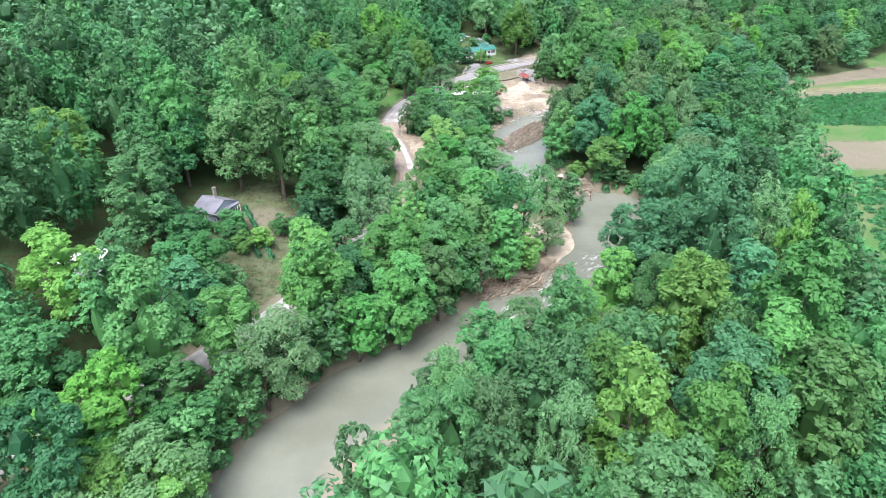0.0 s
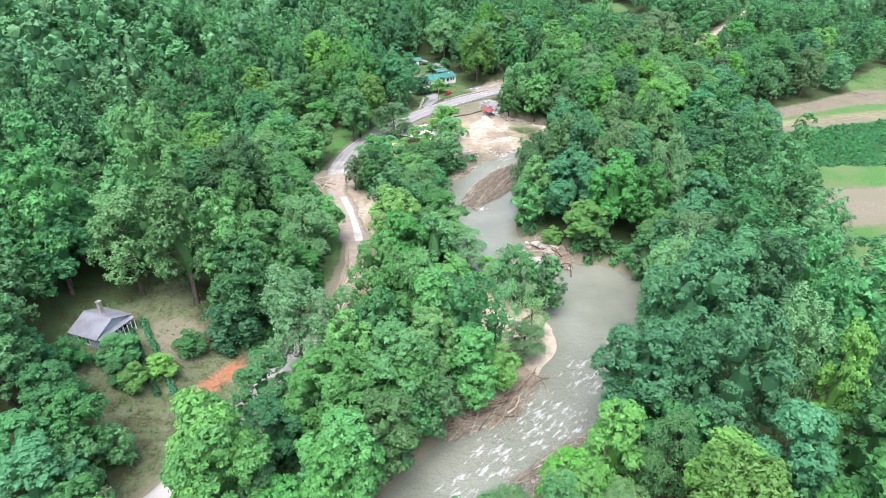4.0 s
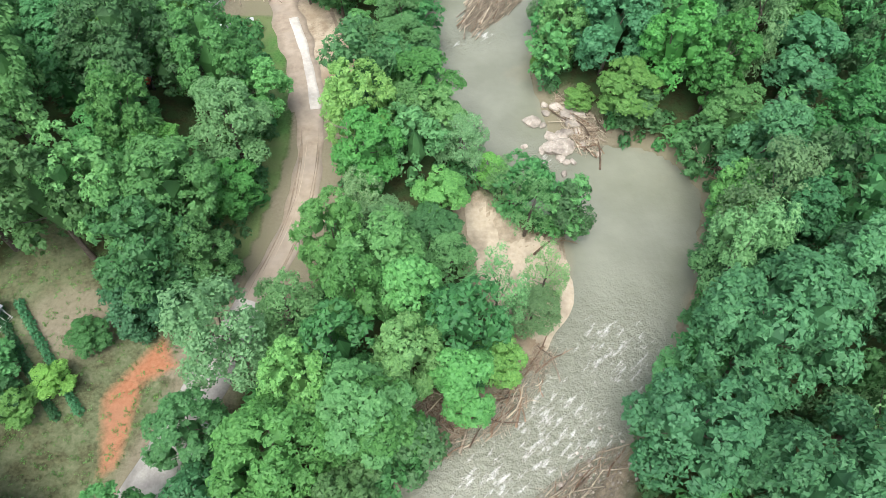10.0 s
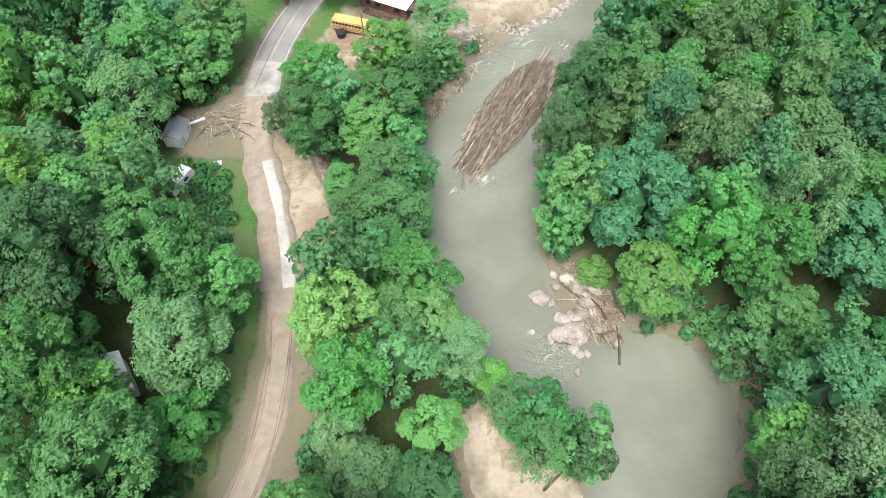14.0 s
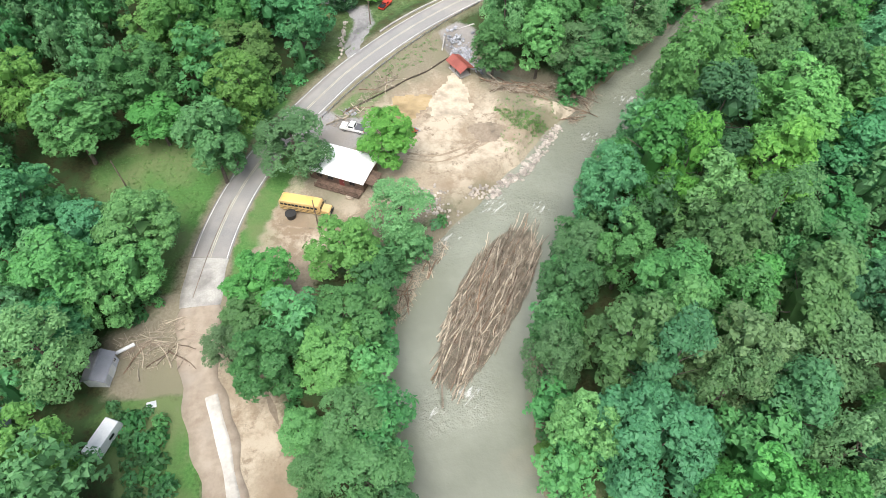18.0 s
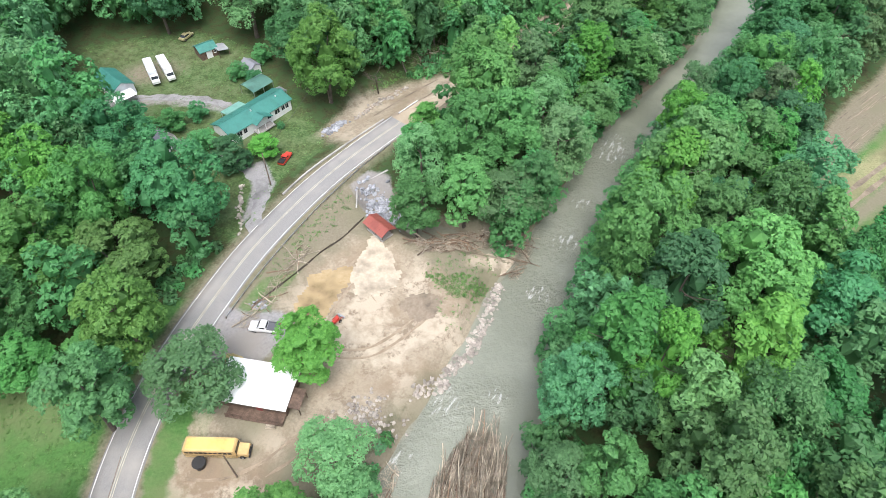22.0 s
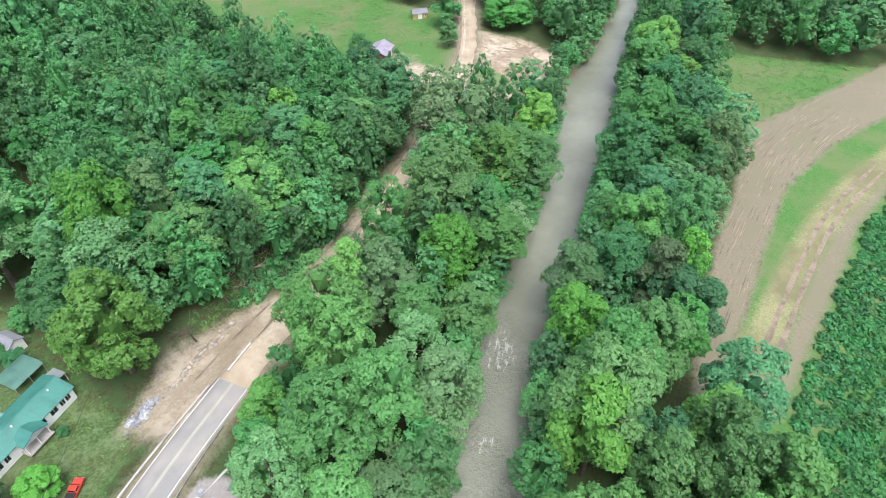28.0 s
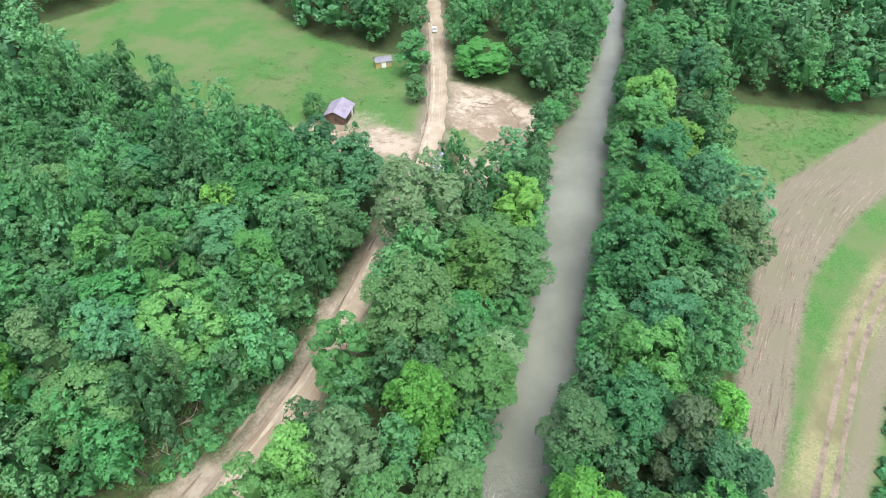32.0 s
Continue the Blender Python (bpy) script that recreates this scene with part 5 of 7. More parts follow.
# ---- vehicles ----
def school_bus(x, y, ang):
    b = thing("school_bus", on_ground(x, y, ang, 0.02) @ Matrix.Diagonal((0.94, 0.96, 0.96, 1)), "long yellow school bus parked on the flood sand", "bus")
    part("body", profile([(-5.2, 0.55), (3.35, 0.55), (3.35, 2.3), (3.15, 2.75), (2.95, 2.92), (-4.95, 2.92), (-5.2, 2.65)], 2.35, 0.09), BUS_YELLOW, b)
    part("hood", profile([(3.3, 0.55), (5.0, 0.55), (5.15, 0.8), (5.1, 1.35), (4.9, 1.5), (3.3, 1.65)], 2.0, 0.09), BUS_YELLOW, b)
    part("roof_cap", boxes(((7.6, 1.7, 0.05), (-0.9, 0, 2.94), (0, 0, 0), 0.02)), flat_paint("faded_bus_roof", (0.70, 0.47, 0.14)), b)
    part("windscreen", boxes(((0.04, 2.0, 0.75), (3.37, 0, 2.08), (0, -6, 0), 0.01)), GLASS, b)
    for s in (-1, 1):
        for i in range(10):
            part("window", boxes(((0.62, 0.03, 0.55), (-4.6 + i * 0.78, s * 1.178, 2.12), (0, 0, 0), 0.01)), GLASS, b)
        for z in (0.95, 1.35):
            part("rub_rail", boxes(((8.3, 0.05, 0.07), (-0.95, s * 1.195, z))), BLACK_PAINT, b)
        part("headlight", cyl(0.13, 0.13, 0.06, (5.14, s * 0.7, 1.0), (0, 90, 0), 12), LAMP, b)
        part("mirror", boxes(((0.08, 0.22, 0.3), (3.6, s * 1.32, 2.0), (0, 0, 0), 0.02)), BLACK_PAINT, b)
        for wx in (-3.1, 4.1):
            wheel(b, wx, s * 0.98, 0.48, 0.28)
    part("bumper", boxes(((0.14, 2.2, 0.26), (5.22, 0, 0.62), (0, 0, 0), 0.03)), BLACK_PAINT, b)
    part("rear_bumper", boxes(((0.14, 2.2, 0.26), (-5.28, 0, 0.62), (0, 0, 0), 0.03)), BLACK_PAINT, b)
    part("grille", boxes(((0.05, 1.1, 0.5), (5.15, 0, 1.05))), BLACK_PAINT, b)
    part("rear_door", boxes(((0.04, 0.9, 1.5), (-5.22, 0, 1.6), (0, 0, 0), 0.02)), GLASS, b)
    return b


def pickup(x, y, ang, paint, bed_mat, label, name="pickup_truck", s=1.0):
    b = thing(name, on_ground(x, y, ang, 0.02) @ Matrix.Diagonal((s, s, s, 1)), label, "truck")
    part("body", profile([(-2.65, 0.5), (2.55, 0.5), (2.65, 0.75), (2.6, 1.05), (1.1, 1.16), (-0.55, 1.16), (-2.65, 1.14)], 1.9, 0.07), paint, b)
    part("cab", profile([(-0.6, 1.1), (1.25, 1.1), (0.6, 1.8), (-0.45, 1.84)], 1.66, 0.06), paint, b)
    part("bed", boxes(((1.95, 1.55, 0.05), (-1.62, 0, 1.2)), ((1.95, 0.08, 0.2), (-1.62, 0.86, 1.22)), ((1.95, 0.08, 0.2), (-1.62, -0.86, 1.22)), ((0.08, 1.7, 0.22), (-2.62, 0, 1.22))), bed_mat, b)
    part("windscreen", boxes(((0.03, 1.45, 0.78), (0.96, 0, 1.46), (0, -42.9, 0))), GLASS, b)
    part("rear_window", boxes(((0.03, 1.3, 0.4), (-0.56, 0, 1.52), (0, 11, 0))), GLASS, b)
    for k in (-1, 1):
        part("side_window", boxes(((1.0, 0.03, 0.42), (0.12, k * 0.835, 1.5), (0, 0, 0), 0.01)), GLASS, b)
        part("headlight", boxes(((0.06, 0.36, 0.18), (2.64, k * 0.68, 0.88), (0, 0, 0), 0.02)), LAMP, b)
        part("tail_light", boxes(((0.05, 0.14, 0.34), (-2.67, k * 0.84, 0.9), (0, 0, 0), 0.01)), RED_PAINT, b)
        for wx in (-1.65, 1.7):
            wheel(b, wx, k * 0.83)
    part("bumper", boxes(((0.14, 1.85, 0.2), (2.68, 0, 0.56), (0, 0, 0), 0.04)), STEEL, b)
    return b


def box_truck(x, y, ang, label, tint):
    b = thing("box_truck", on_ground(x, y, ang, 0.02) @ Matrix.Diagonal((0.8, 0.85, 0.85, 1)), label, "truck", "parked white trucks")
    part("cargo_box", boxes(((9.2, 2.5, 2.5), (-1.7, 0, 2.25), (0, 0, 0), 0.06)), tint, b)
    part("chassis", boxes(((11.6, 0.9, 0.3), (-0.4, 0, 0.72))), BLACK_PAINT, b)
    part("cab", profile([(3.0, 0.6), (5.6, 0.6), (5.7, 1.5), (4.6, 1.65), (4.2, 2.5), (3.05, 2.6)], 2.2, 0.08), WHITE_PAINT, b)
    part("windscreen", boxes(((0.04, 1.9, 0.85), (4.43, 0, 2.08), (0, -25, 0))), GLASS, b)
    for k in (-1, 1):
        part("side_window", boxes(((0.8, 0.03, 0.6), (3.75, k * 1.11, 2.1))), GLASS, b)
        for wx in (-4.6, -3.5, 4.6):
            wheel(b, wx, k * 1.0, 0.5, 0.3)
    part("roof_rail", boxes(((9.0, 0.06, 0.05), (-1.7, 1.15, 3.53)), ((9.0, 0.06, 0.05), (-1.7, -1.15, 3.53))), STEEL, b)
    return b


def car(x, y, ang, paint, label):
    b = thing("car", on_ground(x, y, ang, 0.05), label, "car")
    part("body", profile([(-2.2, 0.4), (2.15, 0.4), (2.25, 0.7), (1.2, 0.95), (-1.4, 0.98), (-2.25, 0.9)], 1.75, 0.08), paint, b)
    part("cabin", profile([(-1.6, 0.93), (1.05, 0.93), (0.35, 1.42), (-1.0, 1.45)], 1.5, 0.07), GLASS, b)
    part("roof", boxes(((1.35, 1.35, 0.06), (-0.33, 0, 1.45), (0, 0, 0), 0.025)), paint, b)
    for k in (-1, 1):
        part("headlight", boxes(((0.05, 0.3, 0.14), (2.2, k * 0.6, 0.72))), LAMP, b)
        for wx in (-1.4, 1.4):
            wheel(b, wx, k * 0.78, 0.32, 0.2)
    return b


def tractor(x, y, ang, label):
    b = thing("tractor", on_ground(x, y, ang, 0.02), label, "tractor")
    part("hood", boxes(((1.5, 0.6, 0.6), (0.7, 0, 0.95), (0, 0, 0), 0.08)), RED_PAINT, b)
    part("frame", boxes(((2.4, 0.35, 0.3), (0.1, 0, 0.6))), BLACK_PAINT, b)
    part("seat", boxes(((0.45, 0.45, 0.12), (-0.5, 0, 1.0), (0, 0, 0), 0.03), ((0.1, 0.45, 0.4), (-0.72, 0, 1.2), (0, 0, 0), 0.03)), BLACK_PAINT, b)
    part("loader_arm", boxes(((1.9, 0.1, 0.14), (1.2, 0.5, 0.9), (0, 15, 0)), ((1.9, 0.1, 0.14), (1.2, -0.5, 0.9), (0, 15, 0))), RED_PAINT, b)
    part("bucket", boxes(((0.5, 1.5, 0.08), (2.2, 0, 0.4)), ((0.08, 1.5, 0.45), (1.98, 0, 0.6))), GREY_PAINT, b)
    part("roll_bar", boxes(((0.06, 0.06, 1.1), (-0.9, 0.4, 1.5)), ((0.06, 0.06, 1.1), (-0.9, -0.4, 1.5)), ((0.06, 0.86, 0.06), (-0.9, 0, 2.05))), BLACK_PAINT, b)
    for k in (-1, 1):
        wheel(b, -0.75, k * 0.68, 0.62, 0.34)
        wheel(b, 1.2, k * 0.55, 0.36, 0.22)
    return b


# ---- buildings ----
def gable_roof(parent, L, W, H, rise, mat, over=0.45, thick=0.14, ribs=True, name="roof"):
    """Two thick slopes with a ridge cap and standing ribs, the ridge along x."""
    half = W / 2 + over
    a = math.degrees(math.atan2(rise, W / 2))
    run = half / math.cos(radians(a))
    zc = H + rise - (half / 2) * math.tan(radians(a))
    for k in (-1, 1):
        slope = part(name, boxes(((L + 2 * over, run, thick), (0, k * half / 2, zc + thick / 2), (-k * a, 0, 0))), mat, parent)
        if ribs:
            n = int((L + 2 * over) / 0.9)
            for i in range(n + 1):
                px = -(L / 2 + over) + 0.06 + i * (L + 2 * over - 0.12) / n
                part("rib", boxes(((0.05, run - 0.02, 0.05), (px, k * half / 2, zc + thick + 0.018), (-k * a, 0, 0))), mat, slope)
    part("ridge_cap", boxes(((L + 2 * over, 0.35, 0.06), (0, 0, H + rise + thick + 0.03), (0, 0, 0), 0.02)), mat, parent)


def gable_walls(parent, L, W, H, rise, mat, t=0.18):
    for k in (-1, 1):
        part("side_wall", boxes(((L, t, H + 0.6), (0, k * (W / 2 - t / 2), H / 2 - 0.3))), mat, parent)
        bm = bmesh.new()
        pts = [(-W / 2 + t, -0.6), (W / 2 - t, -0.6), (W / 2 - t, H), (0, H + rise), (-W / 2 + t, H)]
        f = [bm.verts.new((k * (L / 2 - t), y, z)) for y, z in pts]
        g = [bm.verts.new((k * L / 2, y, z)) for y, z in pts]
        bm.faces.new(f)
        bm.faces.new(g[::-1])
        for i in range(5):
            j = (i + 1) % 5
            bm.faces.new((f[j], f[i], g[i], g[j]))
        bmesh.ops.recalc_face_normals(bm, faces=bm.faces)
        part("end_wall", bm, mat, parent)


def window_at(parent, x, y, z, w, h, ang, frame_mat=None):
    """A window whose face looks along the local -y turned by ang degrees."""
    fr = part("window", boxes(((w + 0.2, 0.1, 0.1), (0, 0, h / 2 + 0.05)), ((w + 0.2, 0.14, 0.1), (0, -0.02, -h / 2 - 0.05)),
                              ((0.1, 0.1, h), (-w / 2 - 0.05, 0, 0)), ((0.1, 0.1, h), (w / 2 + 0.05, 0, 0)), ((0.05, 0.08, h), (0, 0, 0))), frame_mat or WHITE_PAINT, parent)
    fr.location, fr.rotation_euler = (x, y, z), (0, 0, radians(ang))
    part("pane", boxes(((w, 0.04, h), (0, 0.0, 0))), GLASS, fr)


def door_at(parent, x, y, z, w, h, ang, mat):
    d = part("door", boxes(((w, 0.08, h), (0, 0, h / 2), (0, 0, 0), 0.01)), mat, parent)
    d.location, d.rotation_euler = (x, y, z), (0, 0, radians(ang))
    part("handle", boxes(((0.05, 0.08, 0.14), (w * 0.38, -0.06, 1.0), (0, 0, 0), 0.01)), STEEL, d)


# grey house on the slope
h1 = thing("house", Matrix.Translation((-50.5, 123.0, 10.4)) @ Matrix.Rotation(radians(-24), 4, "Z") @ Matrix.Diagonal((0.66, 0.80, 0.96, 1)), "small blue-grey house with a grey shingle roof on the wooded slope", "house")
gable_walls(h1, 8.6, 9.0, 3.0, 1.7, BLUE_SIDING)
gable_roof(h1, 8.6, 9.0, 3.0, 1.7, GREY_ROOF, 0.5, ribs=False)
part("foundation", boxes(((8.8, 9.2, 2.2), (0, 0, -1.5))), CONCRETE, h1)
chim = part("chimney", boxes(((0.9, 0.8, 2.6), (-1.0, 1.6, 5.3), (0, 0, 0), 0.03)), STONE, h1, "pale stone chimney")
part("chimney_cap", boxes(((1.1, 1.0, 0.14), (-1.0, 1.6, 6.65), (0, 0, 0), 0.02)), STONE, chim)
for i in range(4):
    window_at(h1, -2.8 + i * 1.25, -4.52, 1.75, 0.9, 1.2, 0)
for i in range(6):
    window_at(h1, 4.32, -3.4 + i * 1.2, 1.8, 0.75, 1.4, 90)
porch = part("porch_deck", boxes(((2.0, 8.6, 0.18), (5.4, 0, -0.1))), WHITE_PAINT, h1)
for i in range(9):
    part("post", boxes(((0.1, 0.1, 2.6), (6.25, -4.0 + i * 1.0, 1.2))), WHITE_PAINT, porch)
for z in (0.55, 0.95):
    part("rail", boxes(((0.06, 8.4, 0.07), (6.3, 0, z))), WHITE_PAINT, porch)
part("porch_roof", boxes(((1.5, 9.4, 0.1), (5.0, 0, 2.85), (0, 12, 0))), GREY_ROOF, h1)
part("porch_step", boxes(((1.0, 1.6, 0.2), (6.9, -1.5, -0.5)), ((1.0, 1.6, 0.2), (7.6, -1.5, -0.8))), WHITE_PAINT, h1)

# long white house with the green metal roof
h2 = thing("house", Matrix.Translation((16.9, 310.6, height(17, 311) - 0.1)) @ Matrix.Rotation(radians(32), 4, "Z") @ Matrix.Diagonal((0.92, 0.86, 0.95, 1)), "long white ranch house with a green metal roof and front porch", "house")
gable_walls(h2, 19.5, 7.6, 2.7, 1.3, WHITE_PAINT)
gable_roof(h2, 19.5, 7.6, 2.7, 1.3, GREEN_ROOF)
for x_, w_ in ((8.3, 1.0), (7.0, 1.0), (5.0, 1.5), (2.4, 1.3), (-7.2, 1.4), (-8.8, 1.0), (-5.4, 1.0)):
    window_at(h2, x_, -3.83, 1.55, w_, 1.25, 0)
for y_ in (-1.8, 1.2):
    window_at(h2, 9.78, y_, 1.55, 1.1, 1.2, 90)
door_at(h2, -0.4, -3.84, 0.05, 1.0, 2.05, 0, WHITE_PAINT)
part("porch_roof", boxes(((3.0, 3.4, 0.1), (-1.9, -4.4, 3.25), (0, -24, 0)), ((3.0, 3.4, 0.1), (0.85, -4.4, 3.25), (0, 24, 0))), GREEN_ROOF, h2)
for x_ in (-2.9, -0.5, 1.8):
    part("porch_post", boxes(((0.14, 0.14, 2.6), (x_, -5.8, 1.3))), WHITE_PAINT, h2)
part("porch_deck", boxes(((5.4, 2.4, 0.3), (-0.5, -5.0, 0.1), (0, 0, 0), 0.02)), CONCRETE, h2)
part("back_roof", boxes(((6.0, 3.2, 0.12), (-2.2, 5.2, 2.75), (-8, 0, 0))), PALE_GREEN_ROOF, h2)
for x_ in (-5.0, -2.2, 0.6):
    part("back_post", boxes(((0.12, 0.12, 2.6), (x_, 6.6, 1.3))), WHITE_PAINT, h2)
part("end_awning", boxes(((2.6, 3.4, 0.1), (10.9, 2.0, 2.6), (0, 6, 0))), STEEL, h2)
part("awning_post", boxes(((0.1, 0.1, 2.5), (12.0, 0.6, 1.25)), ((0.1, 0.1, 2.5), (12.0, 3.4, 1.25))), WHITE_PAINT, h2)
for x_ in (7.2, -1.0):
    part("vent", boxes(((0.3, 0.3, 0.4), (x_, -1.2, 4.0), (0, 0, 0), 0.03)), WHITE_PAINT, h2)

# carport with an arched roof behind the house
cp = thing("carport", Matrix.Translation((19.5, 321.5, height(19, 321))) @ Matrix.Rotation(radians(32), 4, "Z"), "carport with an arched pale green metal roof", "carport")
bm = bmesh.new()
prev = None
for i in range(9):
    t = math.pi * (0.12 + 0.76 * i / 8)
    y_, z_ = -math.cos(t) * 2.9, 2.1 + math.sin(t) * 0.95
    row = [bm.verts.new((-3.2, y_, z_)), bm.verts.new((3.2, y_, z_))]
    if prev:
        bm.faces.new((prev[0], prev[1], row[1], row[0]))
    prev = row
bmesh.ops.solidify(bm, geom=bm.faces[:], thickness=0.08)
part("arched_roof", bm, PALE_GREEN_ROOF, cp)
for x_ in (-3.0, 0, 3.0):
    for y_ in (-2.6, 2.6):
        part("post", boxes(((0.1, 0.1, 2.5), (x_, y_, 1.2))), STEEL, cp)


def shed(x, y, ang, L, W, H, rise, wall, roof, label, doors=True, name="shed", ribs=True):
    s = thing(name, on_ground(x, y, ang), label, "shed")
    gable_walls(s, L, W, H, rise, wall)
    gable_roof(s, L, W, H, rise, roof, 0.3, 0.1, ribs)
    if doors:
        door_at(s, 0, -W / 2 - 0.03, 0, min(1.6, L * 0.4), 1.95, 0, WHITE_PAINT)
        window_at(s, L * 0.36, -W / 2 - 0.02, H * 0.6, 0.5, 0.6, 0)
    return s


shed(9.0, 343.5, 20, 4.6, 4.4, 2.3, 1.0, BROWN_WOOD, GREEN_ROOF, "small shed with a green metal roof and open lean-to")
lt = thing("lean_to", on_ground(12.9, 342.4, 20), "open lean-to with a grey metal roof beside the shed", "lean-to")
part("roof", boxes(((3.2, 4.0, 0.1), (0, 0, 2.0), (0, 10, 0))), GREY_PAINT, lt)
for x_, y_ in ((-1.4, -1.8), (1.4, -1.8), (-1.4, 1.8), (1.4, 1.8)):
    part("post", boxes(((0.12, 0.12, 2.05), (x_, y_, 0.95))), BROWN_WOOD, lt)
shed(19.3, 331.0, -60, 4.2, 3.0, 2.5, 0.9, WHITE_PAINT, GREY_ROOF, "white garden shed with a grey roof", ribs=False)
shed(-14.0, 334.5, -62, 9.5, 5.6, 2.8, 1.4, SIDING, GREEN_ROOF, "garage building with a green metal roof")
aw = thing("awning", on_ground(-11.8, 327.6, -62), "white flat awning in front of the garage", "awning")
part("canopy", boxes(((3.2, 5.6, 0.12), (0, 0, 2.5), (0, 5, 0), 0.03)), WHITE_ROOF, aw)
for y_ in (-2.6, 2.6):
    part("post", boxes(((0.1, 0.1, 2.5), (1.4, y_, 1.2))), STEEL, aw)
    part("post", boxes(((0.1, 0.1, 2.6), (-1.4, y_, 1.25))), STEEL, aw)
shed(-7.0, 303.5, 40, 9, 5, 2.6, 1.2, WHITE_PAINT, GREY_ROOF, "white cottage with a grey shingle roof under trees", name="cottage", ribs=False)
box_truck(-5.0, 337.2, -80, "white box truck with a weathered grey cargo roof", SIDING)
box_truck(-1.4, 337.6, -77, "clean white box truck parked on the yard", WHITE_PAINT)
pickup(21.4, 294.2, 52, RED_PAINT, BLACK_PAINT, "small red pickup truck parked on the lawn", s=0.8)
car(4.4, 354.0, 48, flat_paint("dull_yellow_paint", (0.40, 0.36, 0.19)), "old yellow car parked at the edge of the yard")

# store building with the white roof
st = thing("store_building", Matrix.Translation((7.6, 238.0, height(8, 238) + 0.2)) @ Matrix.Rotation(radians(-29.5), 4, "Z"), "low brown wooden building with a bright white metal roof", "building")
for k in (-1, 1):
    part("side_wall", boxes(((11.4, 0.2, 2.9), (0, k * 3.1, 1.2))), BROWN_WOOD, st)
    part("end_wall", boxes(((0.2, 6.0, 2.9), (k * 5.6, 0, 1.2))), BROWN_WOOD, st)
rf = part("roof", boxes(((12.4, 4.05, 0.14), (0, 1.95, 2.98), (-5, 0, 0)), ((12.4, 4.05, 0.14), (0, -1.95, 2.98), (5, 0, 0))), WHITE_ROOF, st)
for k in (-1, 1):
    for i in range(14):
        part("rib", boxes(((0.06, 4.0, 0.04), (-6.1 + i * 0.94, k * 1.95, 3.08), (-k * 5, 0, 0))), WHITE_ROOF, rf)
dk = part("deck", boxes(((9.5, 2.0, 0.2), (0.8, -4.2, 0.1))), BROWN_WOOD, st)
for i in range(8):
    part("deck_post", boxes(((0.1, 0.1, 1.1), (-3.8 + i * 1.32, -5.1, 0.65))), BROWN_WOOD, dk)
for z in (0.7, 1.15):
    part("deck_rail", boxes(((9.4, 0.06, 0.1), (0.8, -5.12, z))), BROWN_WOOD, dk)
for x_ in (-3.6, -1.2, 3.4):
    window_at(st, x_, -3.22, 1.45, 1.1, 0.9, 0, BROWN_WOOD)
door_at(st, 1.2, -3.24, 0.2, 1.0, 2.0, 0, RED_BARN)
part("side_roof", boxes(((2.2, 3.6, 0.1), (6.9, -1.2, 2.3), (0, 10, 0))), BROWN_WOOD, st)
part("side_post", boxes(((0.12, 0.12, 2.2), (7.8, -2.8, 1.0)), ((0.12, 0.12, 2.2), (7.8, 0.4, 1.0))), BROWN_WOOD, st)

school_bus(0.1, 230.2, -21)
pickup(10.2, 250.0, 155, WHITE_PAINT, flat_paint("dark_truck_bed", (0.09, 0.09, 0.10)), "white pickup truck with a grey bed on the gravel apron")
tractor(21.8, 247.6, 40, "red tractor with a loader standing on the sand")

# picnic shelter with the red roof
ps = thing("picnic_shelter", on_ground(35.6, 266.2, -65, 0.0) @ Matrix.Diagonal((0.84, 0.84, 0.95, 1)), "open shelter with a red-brown metal roof tilted by the flood", "shelter")
gable_roof(ps, 6.4, 3.8, 2.1, 0.8, RED_ROOF, 0.35, 0.1)
for x_ in (-2.5, 0, 2.5):
    for y_ in (-1.4, 1.4):
        part("post", boxes(((0.14, 0.14, 2.5), (x_, y_, 0.95))), BROWN_WOOD, ps)
part("floor_slab", boxes(((5.8, 3.4, 0.25), (0, 0, 0.05), (0, 0, 0), 0.03)), CONCRETE, ps)

# box culvert under the road
cv = thing("box_culvert", Matrix.Identity(4), "double concrete box culvert with pale wing walls", "culvert", kind="structure")


def wall_between(parent, name, a_, b_, z0, z1, t, mat):
    (ax, ay), (bx, by) = a_, b_
    return part(name, boxes(((math.hypot(bx - ax, by - ay), t, z1 - z0), ((ax + bx) / 2, (ay + by) / 2, (z0 + z1) / 2), (0, 0, math.degrees(math.atan2(by - ay, bx - ax))), 0.03)), mat, parent)


wall_between(cv, "headwall", (34.8, 281.0), (42.2, 283.4), 2.5, 3.5, 0.45, CONCRETE)
for k in (0.03, 0.5, 0.97):
    x_, y_ = 34.8 + 7.4 * k, 281.0 + 2.4 * k
    wall_between(cv, "pier", (x_, y_ - 0.2), (x_ - 1.5, y_ + 4.6), -0.6, 2.5, 0.4, CONCRETE)
# black sheet closing both bores, painted shade for the dark under the road
wall_between(cv, "back_wall", (33.4, 285.4), (40.6, 287.8), -0.6, 2.6, 0.2, BLACK_PAINT)
wall_between(cv, "floor_slab", (34.2, 283.0), (41.4, 285.4), -0.7, -0.35, 4.6, CONCRETE)
wall_between(cv, "wing_wall", (34.6, 280.9), (32.8, 274.4), -0.4, 3.3, 0.35, CONCRETE)
wall_between(cv, "wing_wall", (42.4, 283.3), (44.6, 279.6), -0.4, 3.0, 0.35, CONCRETE)

